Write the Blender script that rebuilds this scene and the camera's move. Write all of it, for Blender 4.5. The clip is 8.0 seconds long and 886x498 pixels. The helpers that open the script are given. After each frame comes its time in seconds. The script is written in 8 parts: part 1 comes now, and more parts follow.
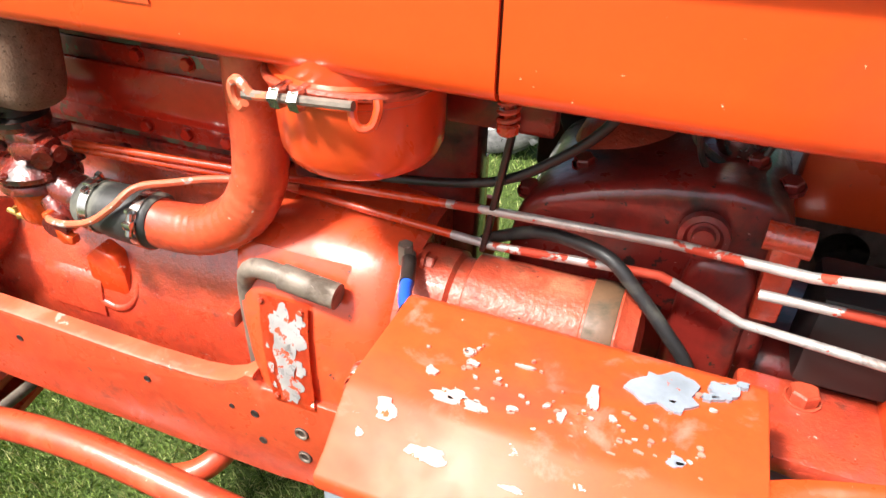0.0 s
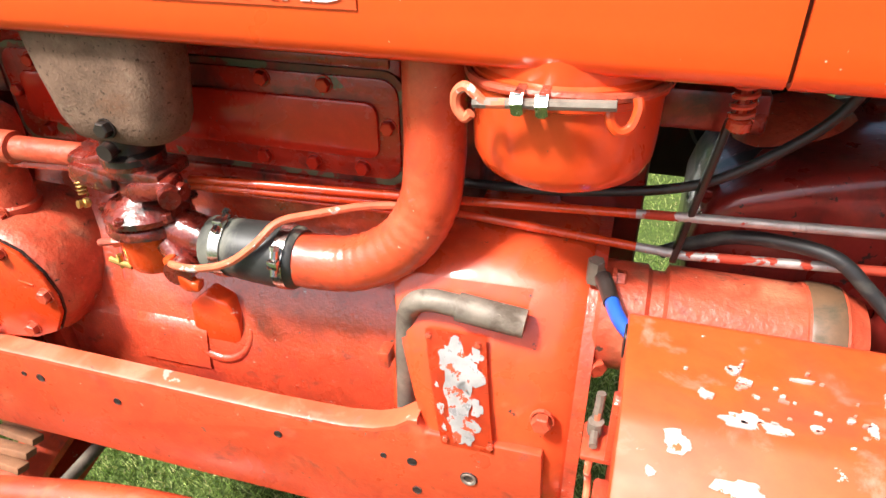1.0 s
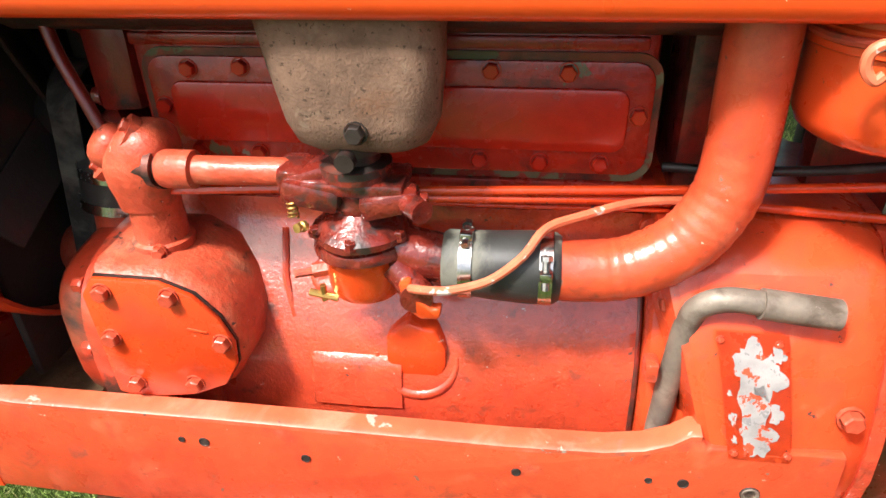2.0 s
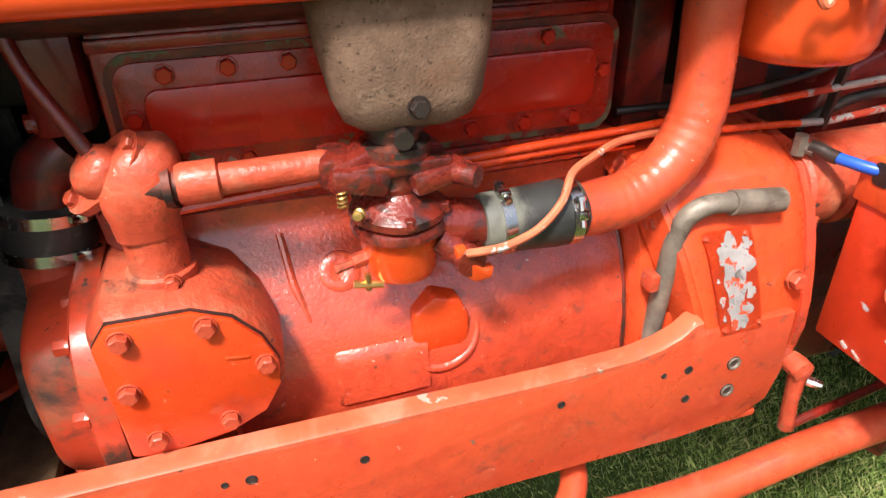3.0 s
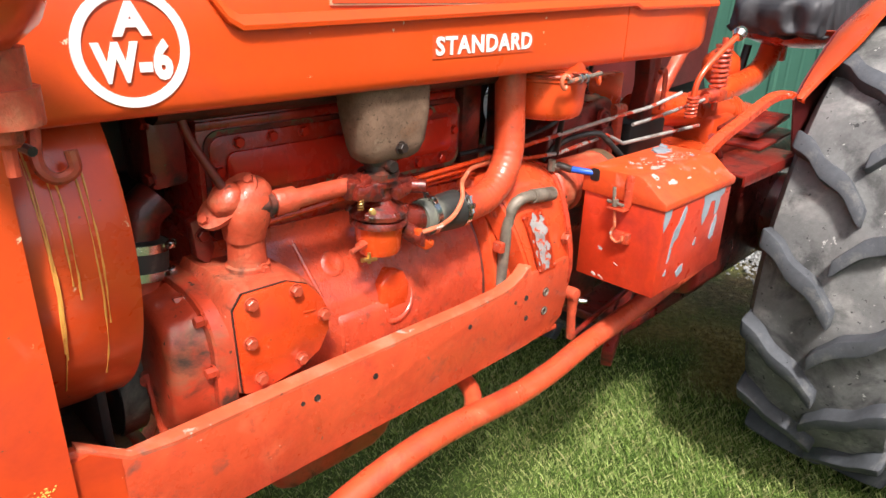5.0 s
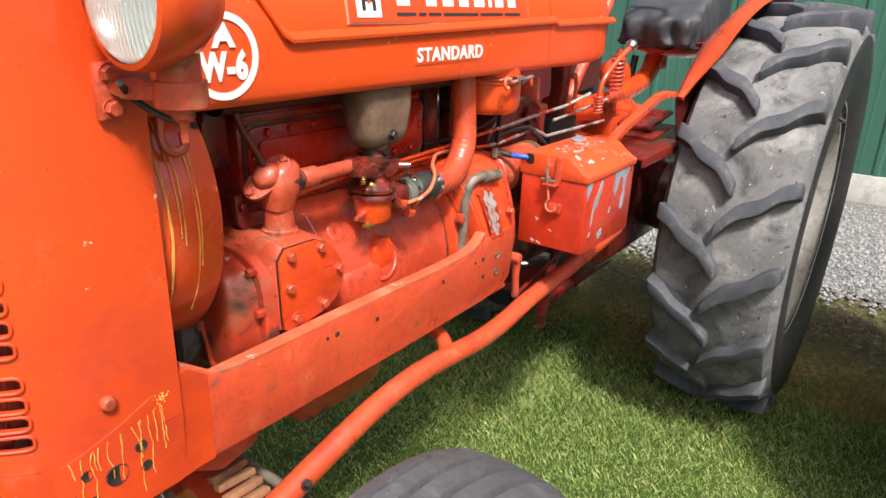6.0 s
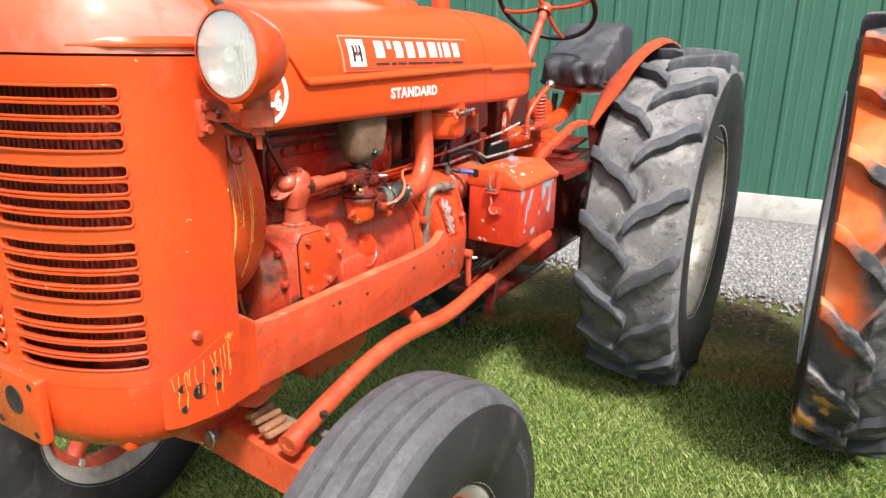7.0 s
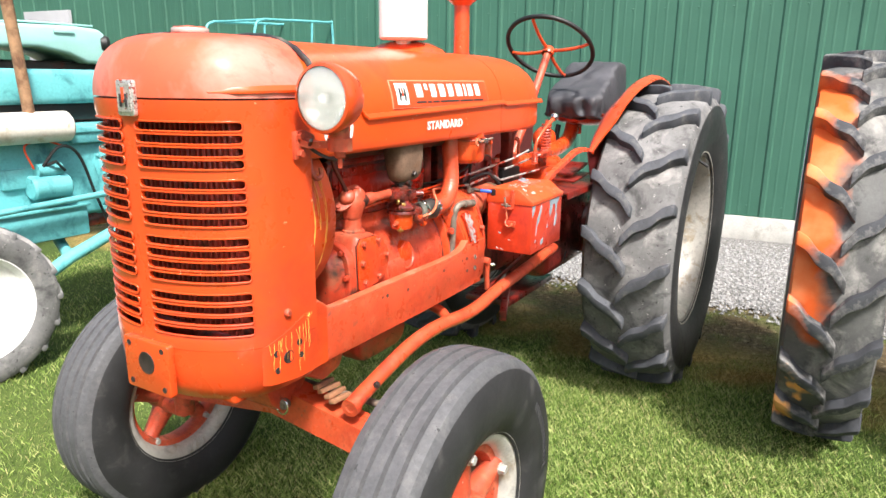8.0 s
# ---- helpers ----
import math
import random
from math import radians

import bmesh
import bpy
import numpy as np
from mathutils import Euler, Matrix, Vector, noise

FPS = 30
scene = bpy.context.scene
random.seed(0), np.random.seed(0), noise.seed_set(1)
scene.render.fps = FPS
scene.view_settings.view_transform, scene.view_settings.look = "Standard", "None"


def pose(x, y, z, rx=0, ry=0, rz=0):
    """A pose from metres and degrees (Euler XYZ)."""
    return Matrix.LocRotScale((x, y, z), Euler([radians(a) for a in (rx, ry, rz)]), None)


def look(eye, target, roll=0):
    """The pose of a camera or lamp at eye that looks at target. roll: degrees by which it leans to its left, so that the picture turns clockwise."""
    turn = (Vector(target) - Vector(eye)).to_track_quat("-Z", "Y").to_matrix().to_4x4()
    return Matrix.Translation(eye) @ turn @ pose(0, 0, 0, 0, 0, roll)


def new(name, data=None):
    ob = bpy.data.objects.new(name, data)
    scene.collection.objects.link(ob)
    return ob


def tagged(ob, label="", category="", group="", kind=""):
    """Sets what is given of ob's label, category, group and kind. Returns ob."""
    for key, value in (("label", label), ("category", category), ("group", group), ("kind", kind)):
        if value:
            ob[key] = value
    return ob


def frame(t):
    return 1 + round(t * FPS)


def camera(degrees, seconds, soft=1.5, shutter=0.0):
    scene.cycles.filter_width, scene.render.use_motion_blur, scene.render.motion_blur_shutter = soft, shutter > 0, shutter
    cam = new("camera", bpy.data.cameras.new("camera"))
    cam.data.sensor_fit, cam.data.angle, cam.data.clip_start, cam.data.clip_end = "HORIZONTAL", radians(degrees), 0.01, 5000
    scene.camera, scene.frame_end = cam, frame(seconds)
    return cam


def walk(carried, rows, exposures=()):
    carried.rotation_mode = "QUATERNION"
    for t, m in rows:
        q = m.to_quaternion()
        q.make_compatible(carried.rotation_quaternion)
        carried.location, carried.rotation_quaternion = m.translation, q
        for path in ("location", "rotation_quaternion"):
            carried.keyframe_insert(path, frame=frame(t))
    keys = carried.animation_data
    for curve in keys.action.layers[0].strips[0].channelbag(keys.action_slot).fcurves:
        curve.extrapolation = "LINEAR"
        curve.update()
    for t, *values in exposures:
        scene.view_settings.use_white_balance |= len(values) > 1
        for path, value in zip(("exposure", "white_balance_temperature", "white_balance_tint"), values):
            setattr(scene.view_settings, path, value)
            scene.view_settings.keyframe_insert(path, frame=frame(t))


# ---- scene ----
cam = camera(66.7, 8.0)
PATH = [
    (0, (-0.948, -0.622, 1.408), (-1.538, 0.901, 0.254), 1.0),
    (0.5, (-1.013, -0.613, 1.384), (-1.665, 0.917, 0.273), 0.4),
    (1, (-1.153, -0.651, 1.374), (-1.638, 0.956, 0.286), -0.9),
    (1.5, (-1.345, -0.717, 1.379), (-1.71, 0.957, 0.347), -0.7),
    (1.7, (-1.388, -0.685, 1.358), (-1.765, 0.988, 0.328), -1.3),
    (2.8, (-1.679, -0.651, 1.313), (-1.252, 0.99, 0.253), -0.8),
    (3, (-1.72, -0.681, 1.314), (-1.217, 0.963, 0.293), -1.0),
    (3.5, (-1.83, -0.793, 1.335), (-1.131, 0.802, 0.351), -0.7),
    (4, (-1.975, -0.796, 1.345), (-1.007, 0.697, 0.432), 0.5),
    (4.5, (-2.102, -0.806, 1.354), (-0.895, 0.55, 0.514), 1.0),
    (4.7, (-2.14, -0.836, 1.363), (-0.87, 0.497, 0.582), 1.3),
    (5.8, (-2.421, -0.972, 1.372), (-0.972, 0.203, 0.651), 1.9),
    (6, (-2.493, -0.974, 1.375), (-0.972, 0.121, 0.677), 1.9),
    (6.5, (-2.681, -1.024, 1.38), (-1.017, -0.1, 0.764), 1.5),
    (7, (-2.867, -1.148, 1.387), (-1.215, -0.177, 0.812), 1.0),
    (7.5, (-3.031, -1.217, 1.4), (-1.396, -0.214, 0.832), 0.6),
    (8, (-3.206, -1.262, 1.411), (-1.537, -0.275, 0.922), 0.6),
]
EXPOSURES = [(0, 1.22), (1.5, 1.26), (3.0, 0.92), (4.5, 0.90), (6.0, 0.70), (7.0, 0.92), (8.0, 1.14)]
walk(cam, [(t, look(eye, target, roll)) for t, eye, target, roll in PATH], EXPOSURES)

# ---- world and light ----
SUN_TO = Vector((-0.36, -0.42, 0.80)).normalized()
world = bpy.data.worlds.new("sky")
scene.world = world
world.use_nodes = True
_wn = world.node_tree.nodes
_sky = _wn.new("ShaderNodeTexSky")
_sky.sky_type = "NISHITA"
_sky.sun_disc = False
_sky.sun_elevation = math.asin(SUN_TO.z)
_sky.sun_rotation = math.atan2(SUN_TO.x, SUN_TO.y)
_sky.air_density, _sky.dust_density, _sky.ozone_density = 1.0, 5.0, 1.0
world.node_tree.links.new(_sky.outputs[0], _wn["Background"].inputs[0])
_wn["Background"].inputs[1].default_value = 0.115
_sun = bpy.data.lights.new("sun", "SUN")
_sun.energy, _sun.angle, _sun.color = 3.8, radians(8.0), (1.0, 0.97, 0.93)
sun = new("sun", _sun)
sun.matrix_world = look((0, 0, 6), Vector((0, 0, 6)) - SUN_TO)

# ---- materials ----
def mat(name, base, rough=0.5, metal=0.0, var=0.12, scale=5.0, dirt=None, chips=None, bump=0.15, bscale=120.0, coat=0.0, rvar=0.12, streak=None, spec=0.5, cast=0.0, coat_rough=0.12, grain=0.14, coat_ior=1.5):
    """Procedural surface. dirt, chips: (colour, share 0-1, scale); streak: (colour, share) runs down the surface."""
    m = bpy.data.materials.new(name)
    m.use_nodes = True
    t = m.node_tree
    n, ln = t.nodes, t.links.new
    bs = n["Principled BSDF"]
    co = n.new("ShaderNodeTexCoord")

    def noise_at(sc, detail=4.0, rgh=0.55, vec=None, dist=0.0):
        k = n.new("ShaderNodeTexNoise")
        k.inputs["Scale"].default_value, k.inputs["Detail"].default_value = sc, detail
        k.inputs["Roughness"].default_value, k.inputs["Distortion"].default_value = rgh, dist
        ln(vec or co.outputs["Object"], k.inputs["Vector"])
        return k.outputs["Fac"]

    def ramp(v, a, b):
        k = n.new("ShaderNodeMapRange")
        k.inputs["From Min"].default_value, k.inputs["From Max"].default_value = a, b
        ln(v, k.inputs["Value"])
        return k.outputs["Result"]

    def mix(f, a, b):
        k = n.new("ShaderNodeMix")
        k.data_type = "RGBA"
        ln(f, k.inputs[0])
        for v, s in ((a, k.inputs[6]), (b, k.inputs[7])):
            if isinstance(v, tuple):
                s.default_value = (*v, 1)
            else:
                ln(v, s)
        return k.outputs[2]

    lo = tuple(c * (1 - var) for c in base)
    hi = tuple(min(1, c * (1 + var)) for c in base)
    col = mix(ramp(noise_at(scale), 0.3, 0.7), lo, hi)
    fine = noise_at(bscale, 3.0)
    r_add = []
    for d in dirt if isinstance(dirt, list) else [dirt] if dirt else []:
        f = ramp(noise_at(d[2], 6.0, 0.65, dist=0.4), 0.66 - 0.32 * d[1], 0.82 - 0.32 * d[1])
        col = mix(f, col, d[0])
        r_add.append((f, 0.25))
    if streak:
        mp = n.new("ShaderNodeMapping")
        mp.inputs["Scale"].default_value = (1, 1, 0.06)
        ln(co.outputs["Object"], mp.inputs["Vector"])
        f = ramp(noise_at(42.0, 3.0, 0.5, mp.outputs[0], 0.3), 0.70 - 0.2 * streak[1], 0.74 - 0.2 * streak[1])
        col = mix(f, col, streak[0])
    for d in chips if isinstance(chips, list) else [chips] if chips else []:
        f = ramp(noise_at(d[2], 8.0, 0.62, dist=0.2), 0.70 - 0.25 * d[1], 0.715 - 0.25 * d[1])
        col = mix(f, col, d[0])
        r_add.append((f, 0.3))
    if grain:
        g = n.new("ShaderNodeMapRange")
        g.inputs["From Min"].default_value, g.inputs["From Max"].default_value = 0.3, 0.7
        g.inputs["To Min"].default_value, g.inputs["To Max"].default_value = 1 - grain, 1 + 0.7 * grain
        ln(noise_at(70.0, 8.0, 0.7, dist=0.3), g.inputs["Value"])
        sc = n.new("ShaderNodeVectorMath")
        sc.operation = "SCALE"
        ln(col, sc.inputs[0])
        ln(g.outputs["Result"], sc.inputs["Scale"])
        col = sc.outputs[0]
    ln(col, bs.inputs["Base Color"])
    rr = n.new("ShaderNodeMapRange")
    rr.inputs["To Min"].default_value, rr.inputs["To Max"].default_value = max(0.03, rough - rvar), min(1, rough + rvar)
    ln(noise_at(scale * 4), rr.inputs["Value"])
    out = rr.outputs["Result"]
    for f, w in r_add:
        k = n.new("ShaderNodeMath")
        k.operation = "MULTIPLY_ADD"
        k.use_clamp = True
        ln(f, k.inputs[0])
        k.inputs[1].default_value = w
        ln(out, k.inputs[2])
        out = k.outputs[0]
    ln(out, bs.inputs["Roughness"])
    bs.inputs["Metallic"].default_value = metal
    bs.inputs["Specular IOR Level"].default_value = spec
    bs.inputs["Coat Weight"].default_value = coat
    bs.inputs["Coat Roughness"].default_value = coat_rough
    bs.inputs["Coat IOR"].default_value = coat_ior
    if bump:
        b = n.new("ShaderNodeBump")
        b.inputs["Strength"].default_value, b.inputs["Distance"].default_value = bump, 0.002
        if cast:
            k = n.new("ShaderNodeMath")
            k.operation = "MULTIPLY_ADD"
            ln(noise_at(34.0, 5.0, 0.6), k.inputs[0])
            k.inputs[1].default_value = cast
            ln(fine, k.inputs[2])
            fine = k.outputs[0]
        ln(fine, b.inputs["Height"])
        ln(b.outputs[0], bs.inputs["Normal"])
    return m


GRIME = (0.035, 0.018, 0.012)
PRIMER = (0.42, 0.47, 0.50)
HOOD = mat("hood_paint", (0.72, 0.076, 0.010), 0.30, var=0.05, scale=2.5, coat=0.45, coat_rough=0.18, bump=0.02, bscale=60, rvar=0.06, dirt=[((0.62, 0.060, 0.012), 0.30, 2.5)], chips=((0.80, 0.60, 0.45), 0.004, 60), grain=0.05)
PANEL = mat("panel_paint", (0.67, 0.068, 0.013), 0.28, var=0.06, scale=3, coat=0.6, coat_rough=0.14, bump=0.03, rvar=0.06, dirt=[((0.54, 0.050, 0.013), 0.4, 4), ((0.62, 0.11, 0.05), 0.14, 9)], chips=[((0.85, 0.55, 0.35), 0.008, 60), ((0.16, 0.08, 0.05), 0.06, 80)], grain=0.05)
RAIL = mat("rail_paint", (0.58, 0.074, 0.027), 0.30, var=0.14, scale=6, bump=0.30, bscale=140, dirt=[((0.46, 0.044, 0.017), 0.46, 9), ((0.64, 0.115, 0.048), 0.34, 18), ((0.24, 0.042, 0.022), 0.22, 36), ((0.12, 0.065, 0.045), 0.10, 22)], chips=[((0.20, 0.10, 0.065), 0.10, 60), ((0.66, 0.46, 0.36), 0.03, 90)], coat=0.4, coat_rough=0.22, cast=1.0)
EDGE = mat("worn_edge_paint", (0.54, 0.095, 0.040), 0.40, var=0.2, scale=16, bump=0.2, dirt=[((0.50, 0.20, 0.12), 0.40, 12), ((0.17, 0.11, 0.08), 0.28, 26)], chips=[((0.07, 0.045, 0.03), 0.16, 40), ((0.34, 0.28, 0.22), 0.22, 34)])
ENGINE = mat("engine_paint", (0.54, 0.064, 0.026), 0.28, var=0.16, scale=6, bump=0.55, bscale=240, dirt=[((0.44, 0.046, 0.024), 0.46, 13), ((0.12, 0.036, 0.022), 0.26, 30)], chips=[((0.07, 0.026, 0.018), 0.07, 90), ((0.72, 0.52, 0.45), 0.06, 170)], rvar=0.12, coat=0.8, coat_rough=0.10, spec=0.6, cast=1.2, coat_ior=1.6, grain=0.22)
# oily, darkened copy of the engine paint; shade is mixed into its colour
ENGINE_DARK = mat("oily_shaded_engine_paint", (0.20, 0.015, 0.009), 0.32, var=0.22, scale=7, bump=0.3, bscale=160, dirt=[(GRIME, 0.54, 7), ((0.012, 0.008, 0.006), 0.32, 22)], chips=[((0.10, 0.075, 0.045), 0.08, 40)], rvar=0.14, coat=0.35, cast=2.5)
COVER = mat("cover_paint", (0.66, 0.058, 0.011), 0.27, var=0.08, scale=7, bump=0.06, bscale=200, dirt=[((0.44, 0.034, 0.010), 0.36, 8), ((0.62, 0.12, 0.06), 0.12, 20)], chips=[((0.10, 0.03, 0.02), 0.05, 90), ((0.70, 0.40, 0.30), 0.03, 110)], coat=0.4, coat_rough=0.2)
FADED = mat("faded_red_paint", (0.50, 0.072, 0.032), 0.42, var=0.18, scale=8, bump=0.5, bscale=190, dirt=[((0.46, 0.135, 0.066), 0.42, 17), ((0.26, 0.085, 0.045), 0.34, 26), ((0.07, 0.028, 0.018), 0.24, 34)], chips=[((0.06, 0.028, 0.018), 0.14, 75), ((0.62, 0.42, 0.34), 0.06, 90)], coat=0.12, spec=0.5, cast=2.0, grain=0.26)
GASKET = mat("peeling_gasket", (0.20, 0.018, 0.010), 0.36, var=0.3, scale=24, bump=0.6, bscale=90, dirt=[((0.025, 0.012, 0.009), 0.56, 15)], chips=[((0.13, 0.125, 0.065), 0.46, 19), ((0.22, 0.225, 0.155), 0.16, 34)], coat=0.3)
MANIFOLD = mat("burnt_manifold_iron", (0.165, 0.100, 0.066), 0.85, var=0.25, scale=7, bump=0.45, bscale=380, dirt=[((0.085, 0.052, 0.032), 0.50, 5), ((0.22, 0.10, 0.050), 0.26, 9), ((0.26, 0.19, 0.13), 0.16, 60)], chips=[((0.085, 0.052, 0.034), 0.34, 220)], rvar=0.06, spec=0.3, grain=0.30)
IRON = mat("greasy_iron", (0.040, 0.030, 0.026), 0.36, metal=0.3, var=0.35, scale=25, bump=0.3, dirt=((0.20, 0.045, 0.025), 0.4, 20))
CARB = mat("oily_carburetor_paint", (0.15, 0.017, 0.010), 0.24, var=0.35, scale=40, bump=0.5, bscale=160, dirt=[((0.020, 0.010, 0.008), 0.55, 55), ((0.24, 0.028, 0.014), 0.34, 48)], chips=[((0.34, 0.16, 0.12), 0.08, 120)], coat=0.7, cast=2.0)
BAREPIPE = mat("weathered_bare_steel", (0.20, 0.165, 0.13), 0.55, metal=0.25, var=0.3, scale=40, bump=0.35, dirt=((0.09, 0.065, 0.045), 0.45, 30), chips=((0.34, 0.30, 0.26), 0.2, 90))
ROD = mat("worn_rod_paint", (0.46, 0.43, 0.40), 0.42, metal=0.4, var=0.2, scale=60, bump=0.2, chips=((0.50, 0.06, 0.028), 0.58, 22), dirt=((0.15, 0.09, 0.07), 0.3, 30))
STEEL = mat("bright_steel", (0.62, 0.61, 0.58), 0.24, metal=1.0, var=0.15, scale=40, bump=0.05)
BRASS = mat("brass", (0.60, 0.38, 0.12), 0.34, metal=0.9, var=0.2, scale=50, bump=0.1)
RUBBER = mat("black_rubber", (0.018, 0.018, 0.018), 0.48, var=0.3, scale=14, bump=0.12, dirt=((0.10, 0.095, 0.075), 0.45, 14))
HOSE = mat("dusty_rubber_hose", (0.030, 0.030, 0.028), 0.46, var=0.3, scale=20, bump=0.15, dirt=((0.14, 0.14, 0.11), 0.6, 16))
TYRE = mat("dusty_tractor_tyre", (0.165, 0.163, 0.162), 0.85, var=0.25, scale=6, bump=0.4, bscale=170, dirt=[((0.30, 0.29, 0.28), 0.42, 7), ((0.070, 0.070, 0.070), 0.44, 9)], chips=[((0.42, 0.41, 0.39), 0.12, 50), ((0.05, 0.05, 0.05), 0.20, 40)], rvar=0.06, spec=0.25)
LUG = mat("worn_tyre_lug", (0.070, 0.074, 0.084), 0.72, var=0.22, scale=14, bump=0.25, bscale=170, dirt=((0.16, 0.158, 0.155), 0.32, 16), chips=((0.03, 0.03, 0.032), 0.10, 60), spec=0.3)
FTYRE = mat("front_tyre_rubber", (0.085, 0.085, 0.090), 0.62, var=0.12, scale=16, bump=0.3, bscale=150, dirt=[((0.12, 0.118, 0.12), 0.45, 30)], chips=((0.04, 0.04, 0.042), 0.16, 60), spec=0.35, grain=0.25)
# black tyre rubber, taken darker to include the shade on the front tyres
SIDEWALL = mat("shade_black_sidewall", (0.024, 0.024, 0.025), 0.55, var=0.2, scale=12, bump=0.15, dirt=((0.060, 0.058, 0.056), 0.34, 14), spec=0.35)
RIM = mat("silver_rim_paint", (0.47, 0.45, 0.41), 0.45, metal=0.25, var=0.12, scale=12, bump=0.15, dirt=[((0.26, 0.19, 0.10), 0.44, 9), ((0.30, 0.29, 0.27), 0.4, 20)])
WHITE = mat("white_paint", (0.78, 0.78, 0.76), 0.45, var=0.05, scale=8, bump=0.05, chips=((0.4, 0.3, 0.2), 0.05, 30))
DECAL_W = mat("white_decal", (0.82, 0.80, 0.77), 0.5, var=0.04, scale=30, bump=0.02, grain=0.05)
DECAL_R = mat("red_decal", (0.68, 0.070, 0.018), 0.42, var=0.05, scale=20, bump=0.02, grain=0.05)
DECAL_K = mat("black_decal", (0.03, 0.03, 0.03), 0.5, var=0.1, scale=20, bump=0.02)
CHROME = mat("chrome", (0.75, 0.75, 0.74), 0.12, metal=1.0, var=0.05, bump=0.0, grain=0.05)
BADGE = mat("worn_badge_chrome", (0.58, 0.56, 0.54), 0.30, metal=0.6, var=0.2, scale=60, bump=0.2, bscale=200, chips=[((0.30, 0.05, 0.03), 0.40, 70), ((0.08, 0.05, 0.05), 0.3, 90)])
BOXPAINT = mat("chipped_box_paint", (0.55, 0.040, 0.012), 0.30, var=0.10, scale=5, coat=0.35, coat_rough=0.18, bump=0.06, dirt=[((0.36, 0.022, 0.010), 0.46, 6), ((0.62, 0.10, 0.045), 0.16, 14)], chips=(PRIMER, 0.03, 26))
LIDPAINT = mat("flaking_lid_paint", (0.66, 0.076, 0.013), 0.50, var=0.08, scale=5, coat=0.12, coat_rough=0.4, bump=0.06, dirt=[((0.62, 0.20, 0.14), 0.30, 24), ((0.52, 0.046, 0.012), 0.44, 4)], chips=[((0.64, 0.60, 0.58), 0.06, 34)])
PRIMERM = mat("grey_primer", (0.25, 0.29, 0.33), 0.55, var=0.2, scale=24, bump=0.2, chips=((0.55, 0.08, 0.03), 0.22, 40))
PLATE = mat("worn_data_plate", (0.36, 0.345, 0.335), 0.40, metal=0.2, var=0.2, scale=40, bump=0.1, chips=[((0.56, 0.070, 0.026), 0.62, 70), ((0.26, 0.25, 0.25), 0.4, 120)])
VINYL = mat("black_seat_cover", (0.046, 0.046, 0.052), 0.62, var=0.15, scale=5, bump=0.5, bscale=22, dirt=((0.075, 0.075, 0.085), 0.4, 7), cast=1.5)
WOOD = mat("old_timber", (0.27, 0.125, 0.062), 0.75, var=0.25, scale=25, bump=0.5, dirt=((0.12, 0.06, 0.04), 0.45, 12))
BLUE = mat("blue_cable", (0.02, 0.10, 0.55), 0.4, var=0.1, bump=0.05)
# black for plastic parts, and for a painted shadow under the turquoise hood
BLACK = mat("plastic_and_shade_black", (0.012, 0.012, 0.012), 0.5, var=0.2, bump=0.05)
CORE = mat("radiator_core", (0.26, 0.032, 0.020), 0.5, var=0.25, scale=30, bump=0.2, dirt=(GRIME, 0.40, 14))
TEAL = mat("turquoise_paint", (0.13, 0.44, 0.46), 0.36, var=0.10, scale=4, bump=0.1, coat=0.1, dirt=((0.05, 0.22, 0.24), 0.45, 9))
MINT = mat("pale_mint_paint", (0.32, 0.58, 0.54), 0.4, var=0.07, scale=4, bump=0.06, grain=0.05)
RUST = mat("rusty_pipe", (0.30, 0.17, 0.09), 0.8, var=0.3, scale=18, bump=0.5, dirt=((0.14, 0.07, 0.04), 0.5, 12))
PALEPIPE = mat("heat_bleached_muffler", (0.66, 0.62, 0.55), 0.6, var=0.1, scale=10, bump=0.2, dirt=((0.42, 0.30, 0.17), 0.35, 9))
SHED = mat("green_shed_steel", (0.040, 0.122, 0.084), 0.5, var=0.10, scale=1.2, bump=0.03, streak=((0.052, 0.142, 0.10), 0.05), grain=0.05, spec=0.4)
CONC = mat("concrete_plinth", (0.45, 0.44, 0.41), 0.85, var=0.15, scale=6, bump=0.5, bscale=60, dirt=((0.30, 0.29, 0.26), 0.35, 5))
GREYDOOR = mat("grey_door", (0.34, 0.34, 0.36), 0.55, var=0.08, scale=3, bump=0.05, grain=0.05)


def lens_glass():
    m = bpy.data.materials.new("lamp_glass")
    m.use_nodes = True
    b = m.node_tree.nodes["Principled BSDF"]
    b.inputs["Transmission Weight"].default_value = 0.92
    b.inputs["Base Color"].default_value = (0.96, 0.97, 0.95, 1)
    b.inputs["Roughness"].default_value = 0.03
    b.inputs["IOR"].default_value = 1.5
    return m


GLASS = lens_glass()


